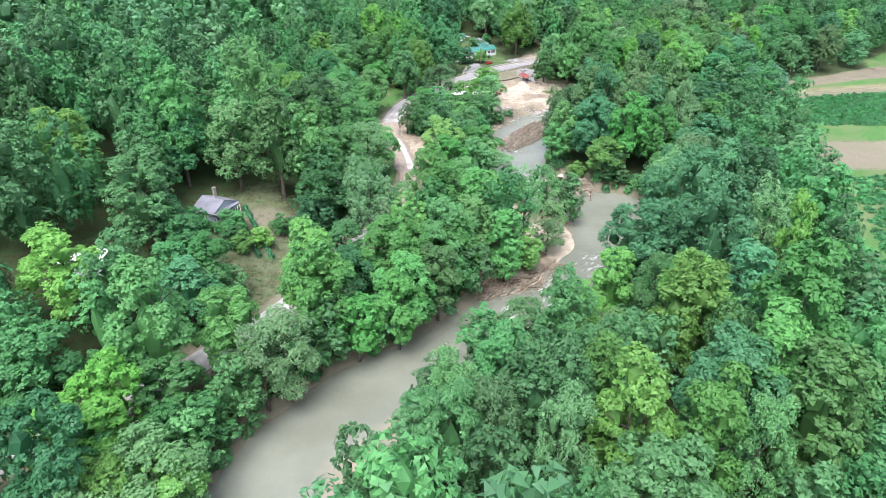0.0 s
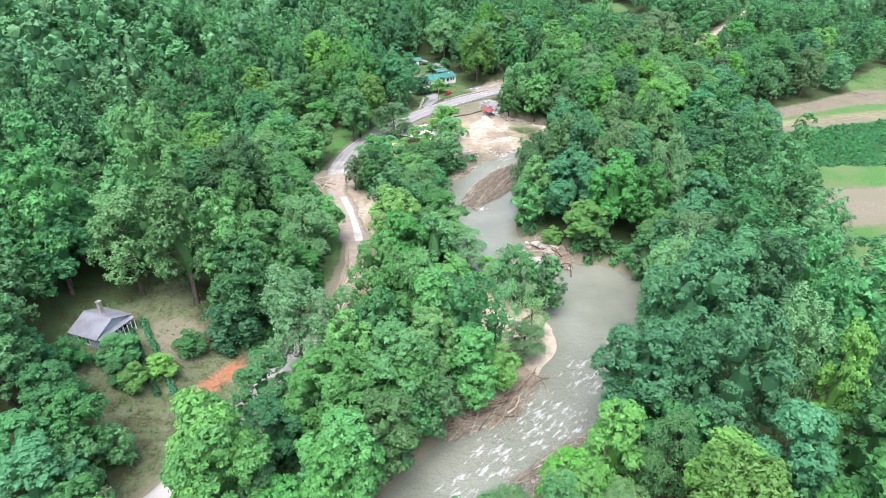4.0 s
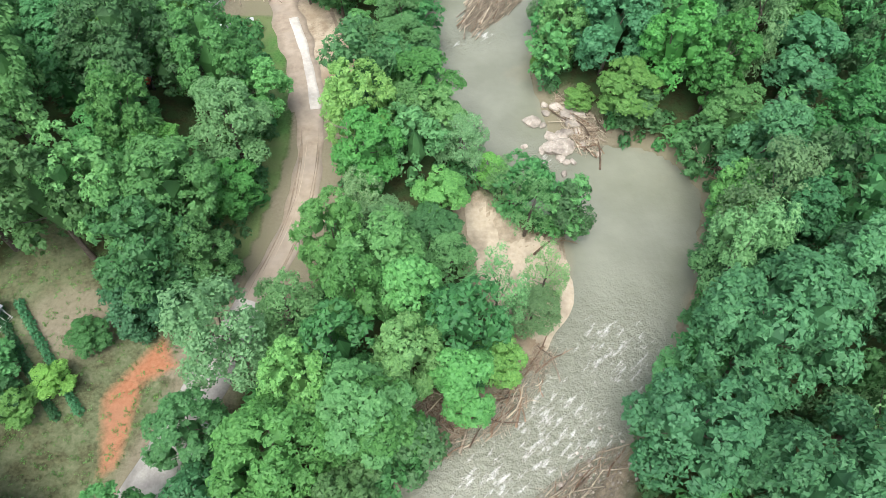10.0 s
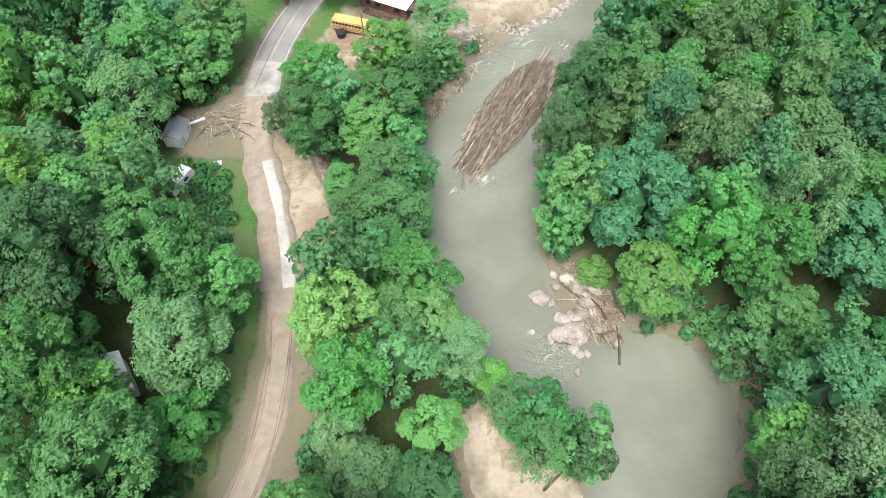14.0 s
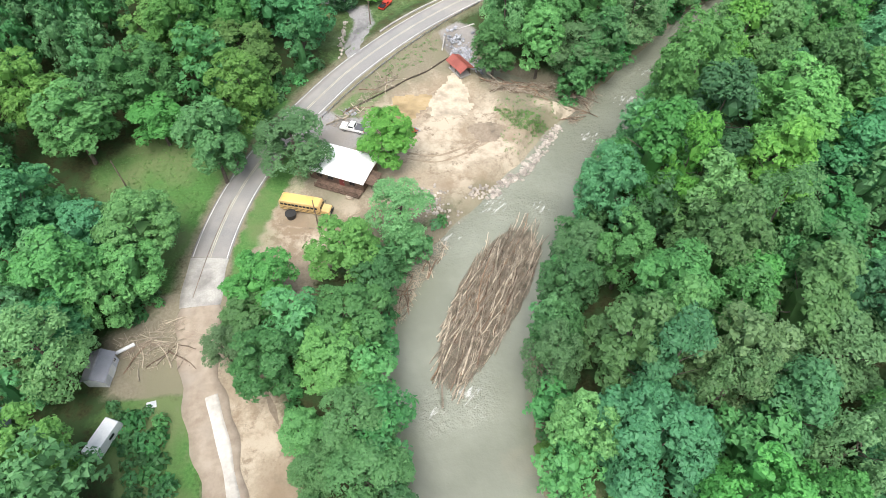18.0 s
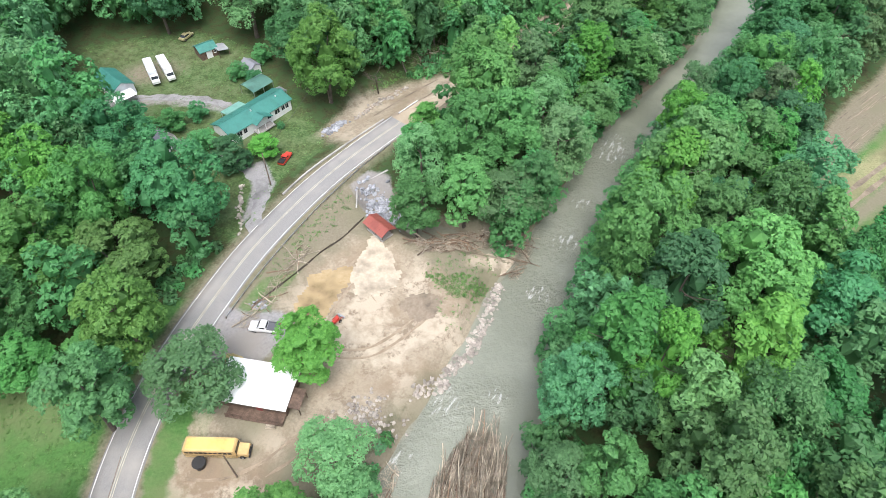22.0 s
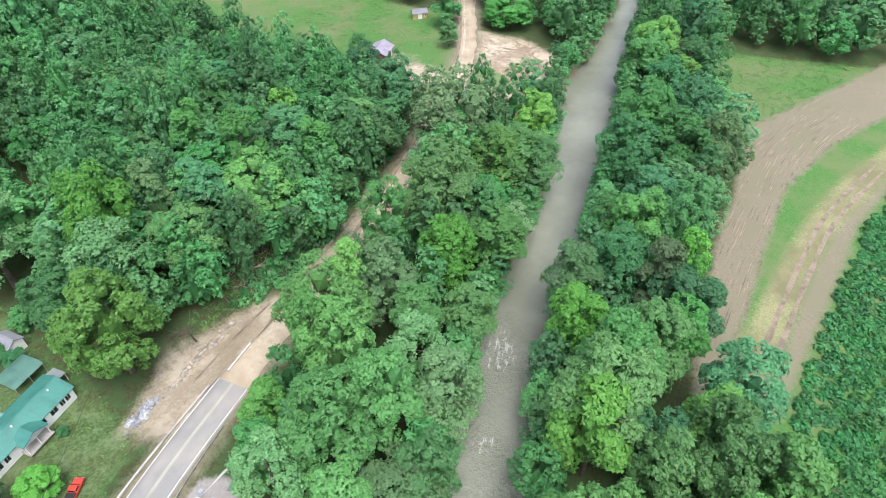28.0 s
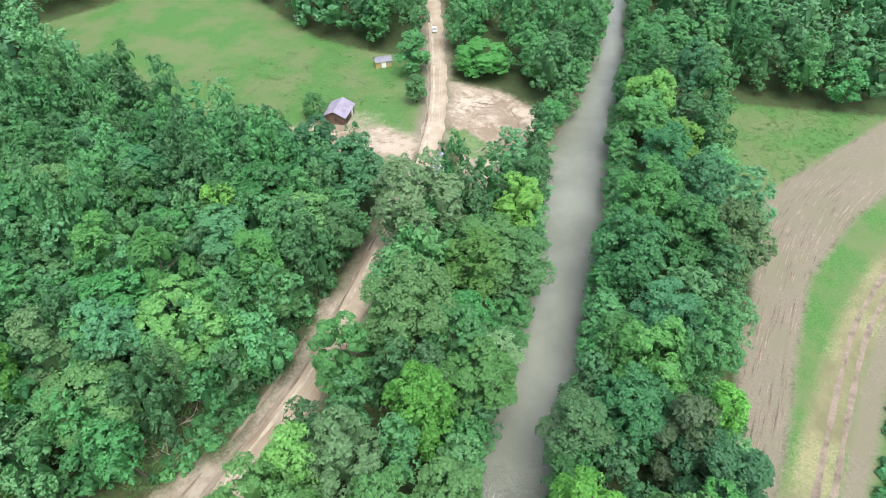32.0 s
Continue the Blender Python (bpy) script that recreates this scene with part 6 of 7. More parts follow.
# barn, yellow shed and the far car
bn = thing("barn", on_ground(142.0, 391.5, 38), "small open barn with a violet-grey metal roof", "barn")
gable_walls(bn, 8.0, 6.4, 2.8, 1.5, BROWN_WOOD)
gable_roof(bn, 8.0, 6.4, 2.8, 1.5, PURPLE_ROOF)
# wide black panel paints the shade inside the barn's open front
door_at(bn, -1.5, -3.25, 0, 2.6, 2.3, 0, BLACK_PAINT)
door_at(bn, 2.2, -3.25, 0, 1.1, 2.1, 0, WHITE_PAINT)
for y_ in (-1.2, 1.2):
    door_at(bn, 4.06, y_, 0, 1.6, 2.2, 90, WHITE_PAINT if y_ > 0 else BLACK_PAINT)
shed(171.8, 411.0, -22, 5.4, 3.2, 2.2, 1.0, YELLOW_PAINT, GREY_ROOF, "yellow wooden shed with a dark roof on the meadow", ribs=False)
car(200.0, 418.0, 54, WHITE_PAINT, "silver-white car on the dirt road")

# west side yard things beside the road
shed(-31.8, 200.8, 80, 4.6, 3.2, 2.3, 0.8, SIDING, GREY_ROOF, "grey-roofed shed pushed against the trees", ribs=False)
shed(-30.3, 151.0, -60, 5.5, 5.0, 2.8, 1.4, SIDING, WHITE_ROOF, "house with a white metal roof under trees", name="house")
shed(-46.5, 192.5, 20, 6.0, 5.0, 2.6, 1.2, BLUE_SIDING, flat_paint("blue_metal_roof", (0.10, 0.22, 0.30), 0.45), "cabin with a blue metal roof among trees", name="cabin")
tr = thing("camper_trailer", on_ground(-29.5, 189.5, 62, 0.05), "white camper trailer half under the trees", "trailer")
part("body", profile([(-2.9, 0.5), (2.6, 0.5), (2.9, 1.2), (2.6, 2.4), (-2.7, 2.5), (-2.9, 2.2)], 2.2, 0.12), WHITE_PAINT, tr)
for k in (-1, 1):
    part("window", boxes(((1.0, 0.03, 0.5), (0.6, k * 1.11, 1.6))), GLASS, tr)
    wheel(tr, -0.3, k * 0.95, 0.34, 0.2)
part("hitch", boxes(((1.2, 0.1, 0.1), (3.4, 0, 0.5))), BLACK_PAINT, tr)
bt = thing("canoe", on_ground(-27.0, 191.6, 66, 0.35), "red canoe lying on the grass", "boat")
bm = bmesh.new()
prev = None
for i in range(13):
    u = i / 6 - 1
    w = 0.45 * (1 - abs(u) ** 2.2) + 0.02
    ring = [bm.verts.new((2.2 * u, w * math.cos(a), -0.42 * (1 - 0.5 * u * u) * math.sin(a) + 0.12 * u * u)) for a in (0, 0.6, 1.2, 1.57, 1.94, 2.54, 3.14)]
    if prev:
        for p_, q_, r_, s_ in zip(prev, prev[1:], ring[1:], ring):
            bm.faces.new((p_, q_, r_, s_))
    prev = ring
bmesh.ops.solidify(bm, geom=bm.faces[:], thickness=0.05)
part("hull", bm, RED_PAINT, bt)
part("thwart", boxes(((0.15, 0.84, 0.04), (0.6, 0, -0.06)), ((0.15, 0.84, 0.04), (-0.7, 0, -0.06))), BROWN_WOOD, bt)
tb = thing("culvert_pipe", on_ground(-29.0, 204.4, 25, 0.3), "white plastic pipe lying in the mud", "pipe")
part("pipe", cyl(0.3, 0.3, 3.0, (0, 0, 0), (0, 90, 0), 16, bevel=0.03), WHITE_PAINT, tb)
pn = thing("panel_board", on_ground(-24.0, 194.4, 10, 0.08), "pale board lying on the grass", "board")
part("sheet", boxes(((1.4, 1.1, 0.06), (0, 0, 0), (0, 3, 0), 0.01)), SIDING, pn)
shed(-66.5, 99.0, 12, 8.0, 5.0, 2.6, 1.2, SIDING, WHITE_ROOF, "pale house with a white metal roof among trees", name="house")
shed(-6.3, 120.8, 65, 4.6, 3.6, 2.3, 0.8, BROWN_WOOD, GREY_ROOF, "small brown cabin with a grey roof under the bank trees", name="cabin", ribs=False)
car(-19.0, 104.0, 62, WHITE_PAINT, "white car parked under trees beside the lane")
car(-20.8, 108.4, 62, SIDING, "pale car parked under trees beside the lane")
tractor(-37.5, 170.0, 110, "red tractor under the trees")
bl = thing("tarpaulin", on_ground(92, 378, 30, 0.25), "blue tarpaulin over a pile among the trees", "tarp")
bm = bmesh.new()
bmesh.ops.create_grid(bm, x_segments=14, y_segments=10, size=1.0)
for v in bm.verts:
    v.co = (v.co.x * 2.4, v.co.y * 1.7, 1.5 * max(0, 1 - v.co.x ** 2) * max(0, 1 - v.co.y ** 2) + 0.15 * noise.noise(v.co * 3))
bmesh.ops.solidify(bm, geom=bm.faces[:], thickness=0.04)
part("sheet", bm, BLUE_TARP, bl)

# lot clutter
bb = thing("rubber_bin", on_ground(-3.0, 229.2, 12), "black dented bin beside the bus", "bin")
part("shell", cyl(0.85, 1.0, 1.2, (0, 0, 0.58), sides=18, bevel=0.08), BLACK_PAINT, bb)
part("rim", cyl(1.06, 1.06, 0.12, (0, 0, 1.15), sides=18, bevel=0.03), RUBBER, bb)
pl = thing("pallet", on_ground(8.2, 231.6, -20, 0.05), "pale wooden pallet stack on the sand", "pallet")
for i in range(7):
    part("slat", boxes(((1.5, 0.13, 0.03), (0, -0.5 + i * 0.167, 0.32))), DEADWOOD, pl)
for y_ in (-0.45, 0, 0.45):
    part("bearer", boxes(((1.5, 0.1, 0.26), (0, y_, 0.16))), DEADWOOD, pl)
yt = thing("yellow_tarpaulin", on_ground(4.0, 245.4, -30, 0.1), "crumpled yellow tarpaulin heap behind the building", "tarp")
bm = bmesh.new()
bmesh.ops.create_icosphere(bm, subdivisions=3, radius=1.0)
for v in bm.verts:
    k = 1 + 0.35 * noise.noise(v.co * 2.6) + 0.12 * noise.noise(v.co * 7)
    v.co = (v.co.x * 1.9 * k, v.co.y * 1.1 * k, max(-0.1, v.co.z * 0.9 * k))
part("sheet", bm, YELLOW_PAINT, yt)


def utility_pole(x, y, h=9.0, lean=0.0, ang=0.0, arm=True):
    p = thing("utility_pole", on_ground(x, y, ang, -0.3) @ Matrix.Rotation(radians(lean), 4, "X"), "grey wooden utility pole", "pole")
    part("shaft", cyl(0.16, 0.10, h, (0, 0, h / 2), sides=10), POLE_WOOD, p)
    if arm:
        a_ = part("crossarm", boxes(((1.8, 0.1, 0.12), (0, 0.1, h - 0.6))), POLE_WOOD, p)
        for x_ in (-0.8, 0.8):
            part("insulator", cyl(0.06, 0.05, 0.16, (x_, 0.1, h - 0.46), sides=8), STEEL, a_)
    return p


utility_pole(2.0, 225.6, 8.5, 2, 20, False)
utility_pole(-33.5, 239.5, 8.0, -3, 40, False)
utility_pole(-40.5, 226, 8.0, 2, 10, False)
utility_pole(-36.0, 88.0, 9.0, 0, 30)
utility_pole(35.5, 312.0, 11.0, 0, 60)
utility_pole(17.0, 287.0, 9.0, 0, 60, False)


def cable(points, r=0.035):
    c = bpy.data.curves.new("power_cable", "CURVE")
    c.dimensions, c.bevel_depth, c.bevel_resolution = "3D", r, 1
    s = c.splines.new("POLY")
    (ax, ay, az), (bx, by, bz) = points
    s.points.add(20)
    for i, q in enumerate(s.points):
        t = i / 20
        q.co = (ax + (bx - ax) * t, ay + (by - ay) * t, az + (bz - az) * t - 4 * 1.0 * t * (1 - t), 1)
    c.materials.append(BLACK_PAINT)
    return tagged(new("power_cable", c), "thin black overhead power cable", "cable")


cable(((35.5, 312.0, height(35.5, 312) + 10.4), (17.0, 287.0, height(17, 287) + 8.6)))
cable(((35.5, 312.0, height(35.5, 312) + 10.4), (86, 330, height(86, 330) + 9)))
utility_pole(86, 330, 9.5, 0, 20)
sg = thing("road_sign", on_ground(-7.4, 239.0, 70), "yellow diamond warning sign on a post", "sign")
part("post", cyl(0.04, 0.04, 2.3, (0, 0, 1.1), sides=8), STEEL, sg)
part("plate", boxes(((0.7, 0.03, 0.7), (0, -0.06, 2.1), (0, 45, 0), 0.01)), YELLOW_PAINT, sg)


def rail_line(pts, name, label, post_h, beam, mat, gap=2.0, beam_z=0.55, postmat=None):
    line = spline(pts, gap)
    g_ = thing(name, Matrix.Identity(4), label, "guardrail")
    for (ax, ay), (bx, by) in zip(line, line[1:]):
        az, bz = height(ax, ay), height(bx, by)
        d = math.hypot(bx - ax, by - ay)
        ang = math.degrees(math.atan2(by - ay, bx - ax))
        tilt = -math.degrees(math.atan2(bz - az, d))
        part("beam", boxes(((d + 0.02, beam[0], beam[1]), ((ax + bx) / 2, (ay + by) / 2, (az + bz) / 2 + beam_z), (0, tilt, ang), 0.02)), mat, g_)
        part("post", boxes(((0.15, 0.15, post_h), (ax, ay, az + post_h / 2 - 0.3), (0, 0, ang))), postmat or POLE_WOOD, g_)


rail_line([(19, 282.4), (25, 287.3), (33, 292.4), (46, 299.8)], "kerb_beam", "weathered concrete kerb beam along the road edge", 0.5, (0.35, 0.35), CONCRETE, 2.5, 0.2, CONCRETE)
rail_line([(4, 254.5), (12, 263.5), (24, 275.0), (36, 284.5), (45, 290.5)], "guardrail", "steel guardrail on wooden posts above the washed bank", 1.0, (0.08, 0.31), STEEL, 2.0, 0.5)
rail_line([(50, 300.8), (56, 304.2)], "kerb_beam", "broken white guardrail end at the washout", 0.6, (0.2, 0.3), WHITE_PAINT, 2.0, 0.3)
rail_line([(-19.5, 213), (-17, 224), (-14, 234)], "kerb_beam", "low wooden edging along the road bank", 0.4, (0.12, 0.15), POLE_WOOD, 2.5, 0.1)

SILT = flat_paint("muddy_fence_fabric", (0.085, 0.07, 0.055), 0.9)

# silt fence across the lot
sf = thing("silt_fence", Matrix.Identity(4), "sagging black silt fence across the sand", "fence")
fl = spline([(9, 256), (12, 257.5), (18, 261), (23, 264.5), (28, 267), (33.5, 271)], 1.6)
for i, ((ax, ay), (bx, by)) in enumerate(zip(fl, fl[1:])):
    az, bz = height(ax, ay), height(bx, by)
    d, ang = math.hypot(bx - ax, by - ay), math.degrees(math.atan2(by - ay, bx - ax))
    part("fabric", boxes(((d + 0.03, 0.05, 0.45), ((ax + bx) / 2, (ay + by) / 2, (az + bz) / 2 + 0.24), (18 * math.sin(i * 1.7), 0, ang))), SILT, sf)
    part("stake", boxes(((0.05, 0.05, 0.95), (ax, ay, az + 0.35))), DEADWOOD, sf)


# ---- driftwood, rocks and small growth ----
def log_mesh(seed, length=4.0, r=0.14, bent=0.25, stubs=2):
    g = np.random.default_rng(seed)
    k = 5
    path = [(length * (i / (k - 1) - 0.5), bent * math.sin(i * 1.3 + seed), 0.3 * bent * math.cos(i * 1.7 + seed)) for i in range(k)]
    pieces = [tube(path, [r * (1.1 - 0.6 * i / (k - 1)) for i in range(k)], 6)]
    for _ in range(stubs):
        i = int(g.integers(1, 4))
        p = np.array(path[i])
        d = np.array([g.uniform(0.2, 0.7), g.normal(0, 0.5), abs(g.normal(0, 0.4))])
        pieces.append(tube([p, p + d * 0.6, p + d], (r * 0.5, r * 0.35, r * 0.12), 4))
    me = numpy_mesh("log", *joined(pieces))
    return me


LOGS = []
for i in range(8):
    for m_ in (DEADWOOD, DRIFTWOOD):
        me = log_mesh(i + 40, (3.2, 4.2, 5.5, 7.0, 2.4, 3.6, 4.8, 6.0)[i], (0.10, 0.12, 0.14, 0.17, 0.08, 0.09, 0.12, 0.13)[i], 0.15 + 0.05 * i, i % 4)
        me.materials.append(m_)
        LOGS.append(me)


def inside_points(pts, n, seed):
    g = np.random.default_rng(seed)
    a = np.array(pts, float)
    out = []
    while len(out) < n:
        P_ = g.uniform(a.min(0), a.max(0), (400, 2))
        out += list(P_[poly(P_[:, 0], P_[:, 1], pts) < -0.2])
    return np.array(out[:n])


def twig_stuff(pts, n, seed, heading, spread, top, size=(0.6, 2.4), thick=0.035):
    """Thin broken branches, too many to count, as three-sided sticks."""
    g = np.random.default_rng(seed)
    P_ = inside_points(pts, n, seed)
    Z_ = np.maximum(terrain(P_[:, 0], P_[:, 1]), 0.0)
    depth = np.clip(-poly(P_[:, 0], P_[:, 1], pts) / 4.0, 0, 1)
    V, F, base = [], [], 0
    for (x, y), z, dp in zip(P_, Z_, depth):
        a = radians(heading + g.normal(0, spread))
        l_ = g.uniform(*size)
        d = np.array([math.cos(a), math.sin(a), g.normal(0, 0.22)]) * l_ / 2
        c = np.array([x, y, z + g.uniform(0.0, 0.25 + top * dp)])
        r = thick * g.uniform(0.6, 1.5)
        s_ = np.array([-math.sin(a), math.cos(a), 0]) * r
        u_ = np.array([0, 0, r * 1.4])
        V.append(np.array([c - d - s_, c - d + s_, c - d + u_, c + d - s_ * 0.4, c + d + s_ * 0.4, c + d + u_ * 0.4]))
        F.append(np.array([[0, 1, 4], [0, 4, 3], [1, 2, 5], [1, 5, 4], [2, 0, 3], [2, 3, 5]]) + base)
        base += 6
    me = numpy_mesh("brushwood", np.concatenate(V), np.concatenate(F))
    return me


BRUSH = surface("silty_brush", (0.17, 0.125, 0.085), (0.33, 0.265, 0.19), 0.9, 3.5, 0.5, 0.7, dist=0.2)


def wood_jam(name, label, pts, logs, twigs, heading, spread, top, seed, mound=True, mix=0.5, long=1.0):
    g = np.random.default_rng(seed)
    a = np.array(pts, float)
    root = thing(name, Matrix.Identity(4), label, "driftwood")
    if mound:
        lo, hi = a.min(0) - 1, a.max(0) + 1
        me, v = grid_mesh("brush_mound", np.arange(lo[0], hi[0], 0.5), np.arange(lo[1], hi[1], 0.5),
                          lambda X, Y: np.maximum(terrain(X, Y), -0.4) - 0.25 + (0.15 + top * np.clip(-poly(X, Y, pts) / 4.0, 0, 1)) * (0.7 + 0.4 * wobble(X, Y, 1.1, 2) + 0.25 * wobble(X, Y, 0.45, 5)),
                          lambda X, Y: poly(X, Y, pts) < 0.3)
        part("brush_mound", me, BRUSH, root, "tangled dark brush and silt")
    tw = part("brushwood", twig_stuff(pts, twigs, seed + 1, heading, spread * 1.5, top), DEADWOOD, root, "bleached broken branches")
    tw["kind"] = "stuff"
    P_ = inside_points(pts, logs, seed + 2)
    D_ = np.clip(-poly(P_[:, 0], P_[:, 1], pts) / 4.0, 0, 1)
    Z_ = np.maximum(terrain(P_[:, 0], P_[:, 1]), 0.0)
    for (x, y), dp, z in zip(P_, D_, Z_):
        me = LOGS[int(g.integers(8)) * 2 + (0 if g.random() < mix else 1)]
        o = part("log", me, None, root)
        s_ = g.uniform(0.7, 1.25)
        o.matrix_local = pose(x, y, z + 0.12 + g.uniform(0.3, 1.0) * top * dp, g.uniform(0, 360), g.normal(0, 4), heading + g.normal(0, spread)) @ Matrix.Diagonal((s_ * long, s_ * 0.9, s_ * 0.9 / long ** 0.3, 1))
    return root


RAFT = [(19, 194), (20.5, 199), (22.5, 204.5), (26, 211), (30, 216), (34, 219.5), (38, 221.5), (41.5, 220.5), (42, 215), (38.5, 208), (35, 203), (31, 198.5), (27.5, 194.5), (24, 191.5), (21, 191)]
wood_jam("log_raft", "large raft of bleached logs and brush stranded in the river", RAFT, 260, 6500, 59, 9, 1.2, 71, mix=0.8, long=1.5)
wood_jam("driftwood_pile", "brown tangle of logs and roots on the bank point", [(3, 112), (5, 106), (9, 104.5), (19, 108.5), (26, 116), (27.5, 119), (24.5, 121.5), (21, 116.5), (16, 112.5), (9, 114.5)], 90, 900, 38, 38, 0.9, 72, mix=0.3)
wood_jam("driftwood_pile", "pale sticks and gravel on the low river bar", [(9, 85.5), (13, 91), (18, 97.5), (24, 102), (33, 106.5), (35, 104), (31, 97.5), (23, 91.5), (15, 86)], 70, 1500, 42, 18, 0.25, 73, False, 0.8)
wood_jam("driftwood_pile", "brown roots and branches jammed among boulders", [(35, 172), (40, 168), (43, 161), (41, 156), (37, 156.5), (35.5, 163), (34, 168)], 45, 700, 125, 30, 0.7, 74, mix=0.45)
wood_jam("driftwood_pile", "wrecked branches and trunks at the creek mouth", [(40, 262), (46, 264), (54, 263), (60, 261), (66, 258), (63, 252), (57, 247), (56, 249), (60, 255), (54, 257), (47, 256), (42, 258)], 95, 1500, -25, 40, 0.7, 75, mix=0.35)
wood_jam("driftwood_pile", "dark root wad on the sandbar's edge", [(28, 140), (31, 140.5), (31.5, 138), (29, 137)], 10, 160, 20, 60, 0.5, 76, mix=0.2)
wood_jam("driftwood_pile", "broken branches along the eroded outer bank", [(57, 158), (62, 152), (60, 144), (58, 145), (59.5, 151), (56, 156)], 22, 420, 100, 35, 0.4, 77, mix=0.4)
wood_jam("driftwood_pile", "splintered wood strewn beside the washed-out road", [(58, 318), (62, 326), (70, 326), (78, 324), (70, 318), (62, 315)], 22, 260, 50, 45, 0.2, 78, False, 0.75)
wood_jam("driftwood_pile", "flood debris along the west bank below the lot", [(13, 206), (17, 214), (24, 221), (26, 219), (19, 211), (15, 204)], 26, 380, 55, 35, 0.4, 79, mix=0.4)
wood_jam("driftwood_pile", "sticks caught on the east bank", [(35, 186), (38, 194), (41, 204), (43, 203), (40, 193), (37, 185)], 24, 380, 70, 30, 0.35, 80, mix=0.5)
wood_jam("driftwood_pile", "boards and branches by the road junction", [(-31, 206), (-22, 210), (-17, 207), (-20, 201), (-28, 200)], 22, 240, 30, 50, 0.08, 81, False, 0.7)
wood_jam("driftwood_pile", "boards and branches on the washed bank", [(5, 252), (12, 260), (20, 268), (22, 266), (14, 258), (8, 251)], 26, 260, 45, 45, 0.1, 82, False, 0.6)


def rock_mesh(seed, sharp=0.35):
    bm = bmesh.new()
    bmesh.ops.create_icosphere(bm, subdivisions=2, radius=1.0)
    off = Vector((seed * 3.1, seed * 1.7, seed * 0.9))
    for v in bm.verts:
        k = 1 + sharp * noise.noise(v.co * 1.3 + off) + 0.15 * noise.noise(v.co * 3.1 + off)
        v.co = Vector((v.co.x * 1.15 * k, v.co.y * 0.9 * k, v.co.z * 0.7 * k))
    me = bpy.data.meshes.new("rock")
    bm.to_mesh(me)
    bm.free()
    return me


PALE_ROCKS, GREY_ROCKS = [rock_mesh(i) for i in range(7)], [rock_mesh(i + 20, 0.5) for i in range(5)]
for m_ in PALE_ROCKS:
    m_.materials.append(STONE)
for m_ in GREY_ROCKS:
    m_.materials.append(GREYSTONE)
g3 = np.random.default_rng(91)
for x, y, s in ((30, 165, 1.5), (33, 167, 0.8), (35, 168, 1.2), (33, 169, 0.7), (37, 166, 1.7), (37.4, 163.6, 1.3), (36, 162, 1.1), (39, 166, 1.4), (33.2, 161, 1.4), (34.3, 158.4, 2.1),
                (32.6, 158.4, 1.6), (31, 158, 0.9), (34, 156, 0.9), (34.8, 155, 0.7), (38, 162, 0.9), (32, 164, 0.7), (35, 161.5, 1.1), (36, 155, 0.7), (34, 152.4, 0.7), (38.5, 159, 0.8), (27.9, 159.2, 0.6), (41, 156.6, 0.6), (36, 159.5, 0.9)):
    o = part("boulder", PALE_ROCKS[int(g3.integers(7))], None)
    o.matrix_world = pose(x, y, max(0.0, height(x, y)) + 0.12 * s, 0, 0, g3.uniform(0, 360)) @ Matrix.Diagonal((s, s * g3.uniform(0.75, 1.1), s * g3.uniform(0.6, 0.9), 1))
    tagged(o, "pale rounded boulder in the river shallows", "rock", "boulders in the river")


def rock_bank(name, label, meshes, line, width, n, smin, smax, seed, on=0.05):
    g = np.random.default_rng(seed)
    ln = spline(line, 0.5)
    root = thing(name, Matrix.Identity(4), label, "rocks")
    for _ in range(n):
        p = ln[int(g.integers(len(ln)))] + g.normal(0, width / 2, 2)
        s = g.uniform(smin, smax) * (1.6 if g.random() < 0.06 else 1)
        o = part("rock", meshes[int(g.integers(len(meshes)))], None, root)
        o.matrix_local = pose(p[0], p[1], max(-0.05, height(p[0], p[1])) + on, g.uniform(-25, 25), g.uniform(-25, 25), g.uniform(0, 360)) @ Matrix.Diagonal((s, s, s, 1))


rock_bank("riprap_bank", "band of pale riprap stones along the river's edge", PALE_ROCKS, [(54, 247.5), (49, 241.5), (45, 237), (40, 233.5), (36, 231.5), (31, 230)], 1.3, 300, 0.16, 0.45, 92)
rock_bank("stone_rubble", "scattered pale rubble on the sand by the river", PALE_ROCKS, [(25, 232), (23, 229.5), (21, 231), (24, 226), (27, 226)], 2.2, 150, 0.12, 0.36, 93)
rock_bank("riprap_bank", "grey riprap stones below the culvert", GREY_ROCKS, [(37, 280), (38, 276), (38, 272), (40, 270)], 2.6, 280, 0.2, 0.5, 94)
rock_bank("gravel_bar", "pale pebbles strewn over the low river bar", PALE_ROCKS, [(12, 88), (17, 92), (22, 95.5), (27, 99.5), (32, 103)], 3.6, 300, 0.1, 0.3, 90)
rock_bank("gravel_heap", "heap of blue-grey gravel on the lot", GREY_ROCKS, [(9, 256), (11, 255.5)], 1.0, 60, 0.12, 0.3, 95)
rock_bank("stone_rubble", "rubble in the washout beside the dirt road", GREY_ROCKS, [(147, 352), (150, 354.5), (152, 356)], 1.8, 90, 0.25, 0.7, 96)
rock_bank("stone_rubble", "dumped rubble beside the lawn and road", GREY_ROCKS, [(32, 301), (37, 304)], 1.3, 80, 0.2, 0.5, 97)
rock_bank("stone_border", "row of pale stones edging the driveway bank", PALE_ROCKS, [(9, 274), (9.5, 281), (11, 289)], 0.6, 70, 0.15, 0.35, 98)
rock_bank("stone_rubble", "pale stones along the washed road edge", PALE_ROCKS, [(40, 304), (46, 308), (56, 312)], 0.8, 70, 0.15, 0.4, 99)


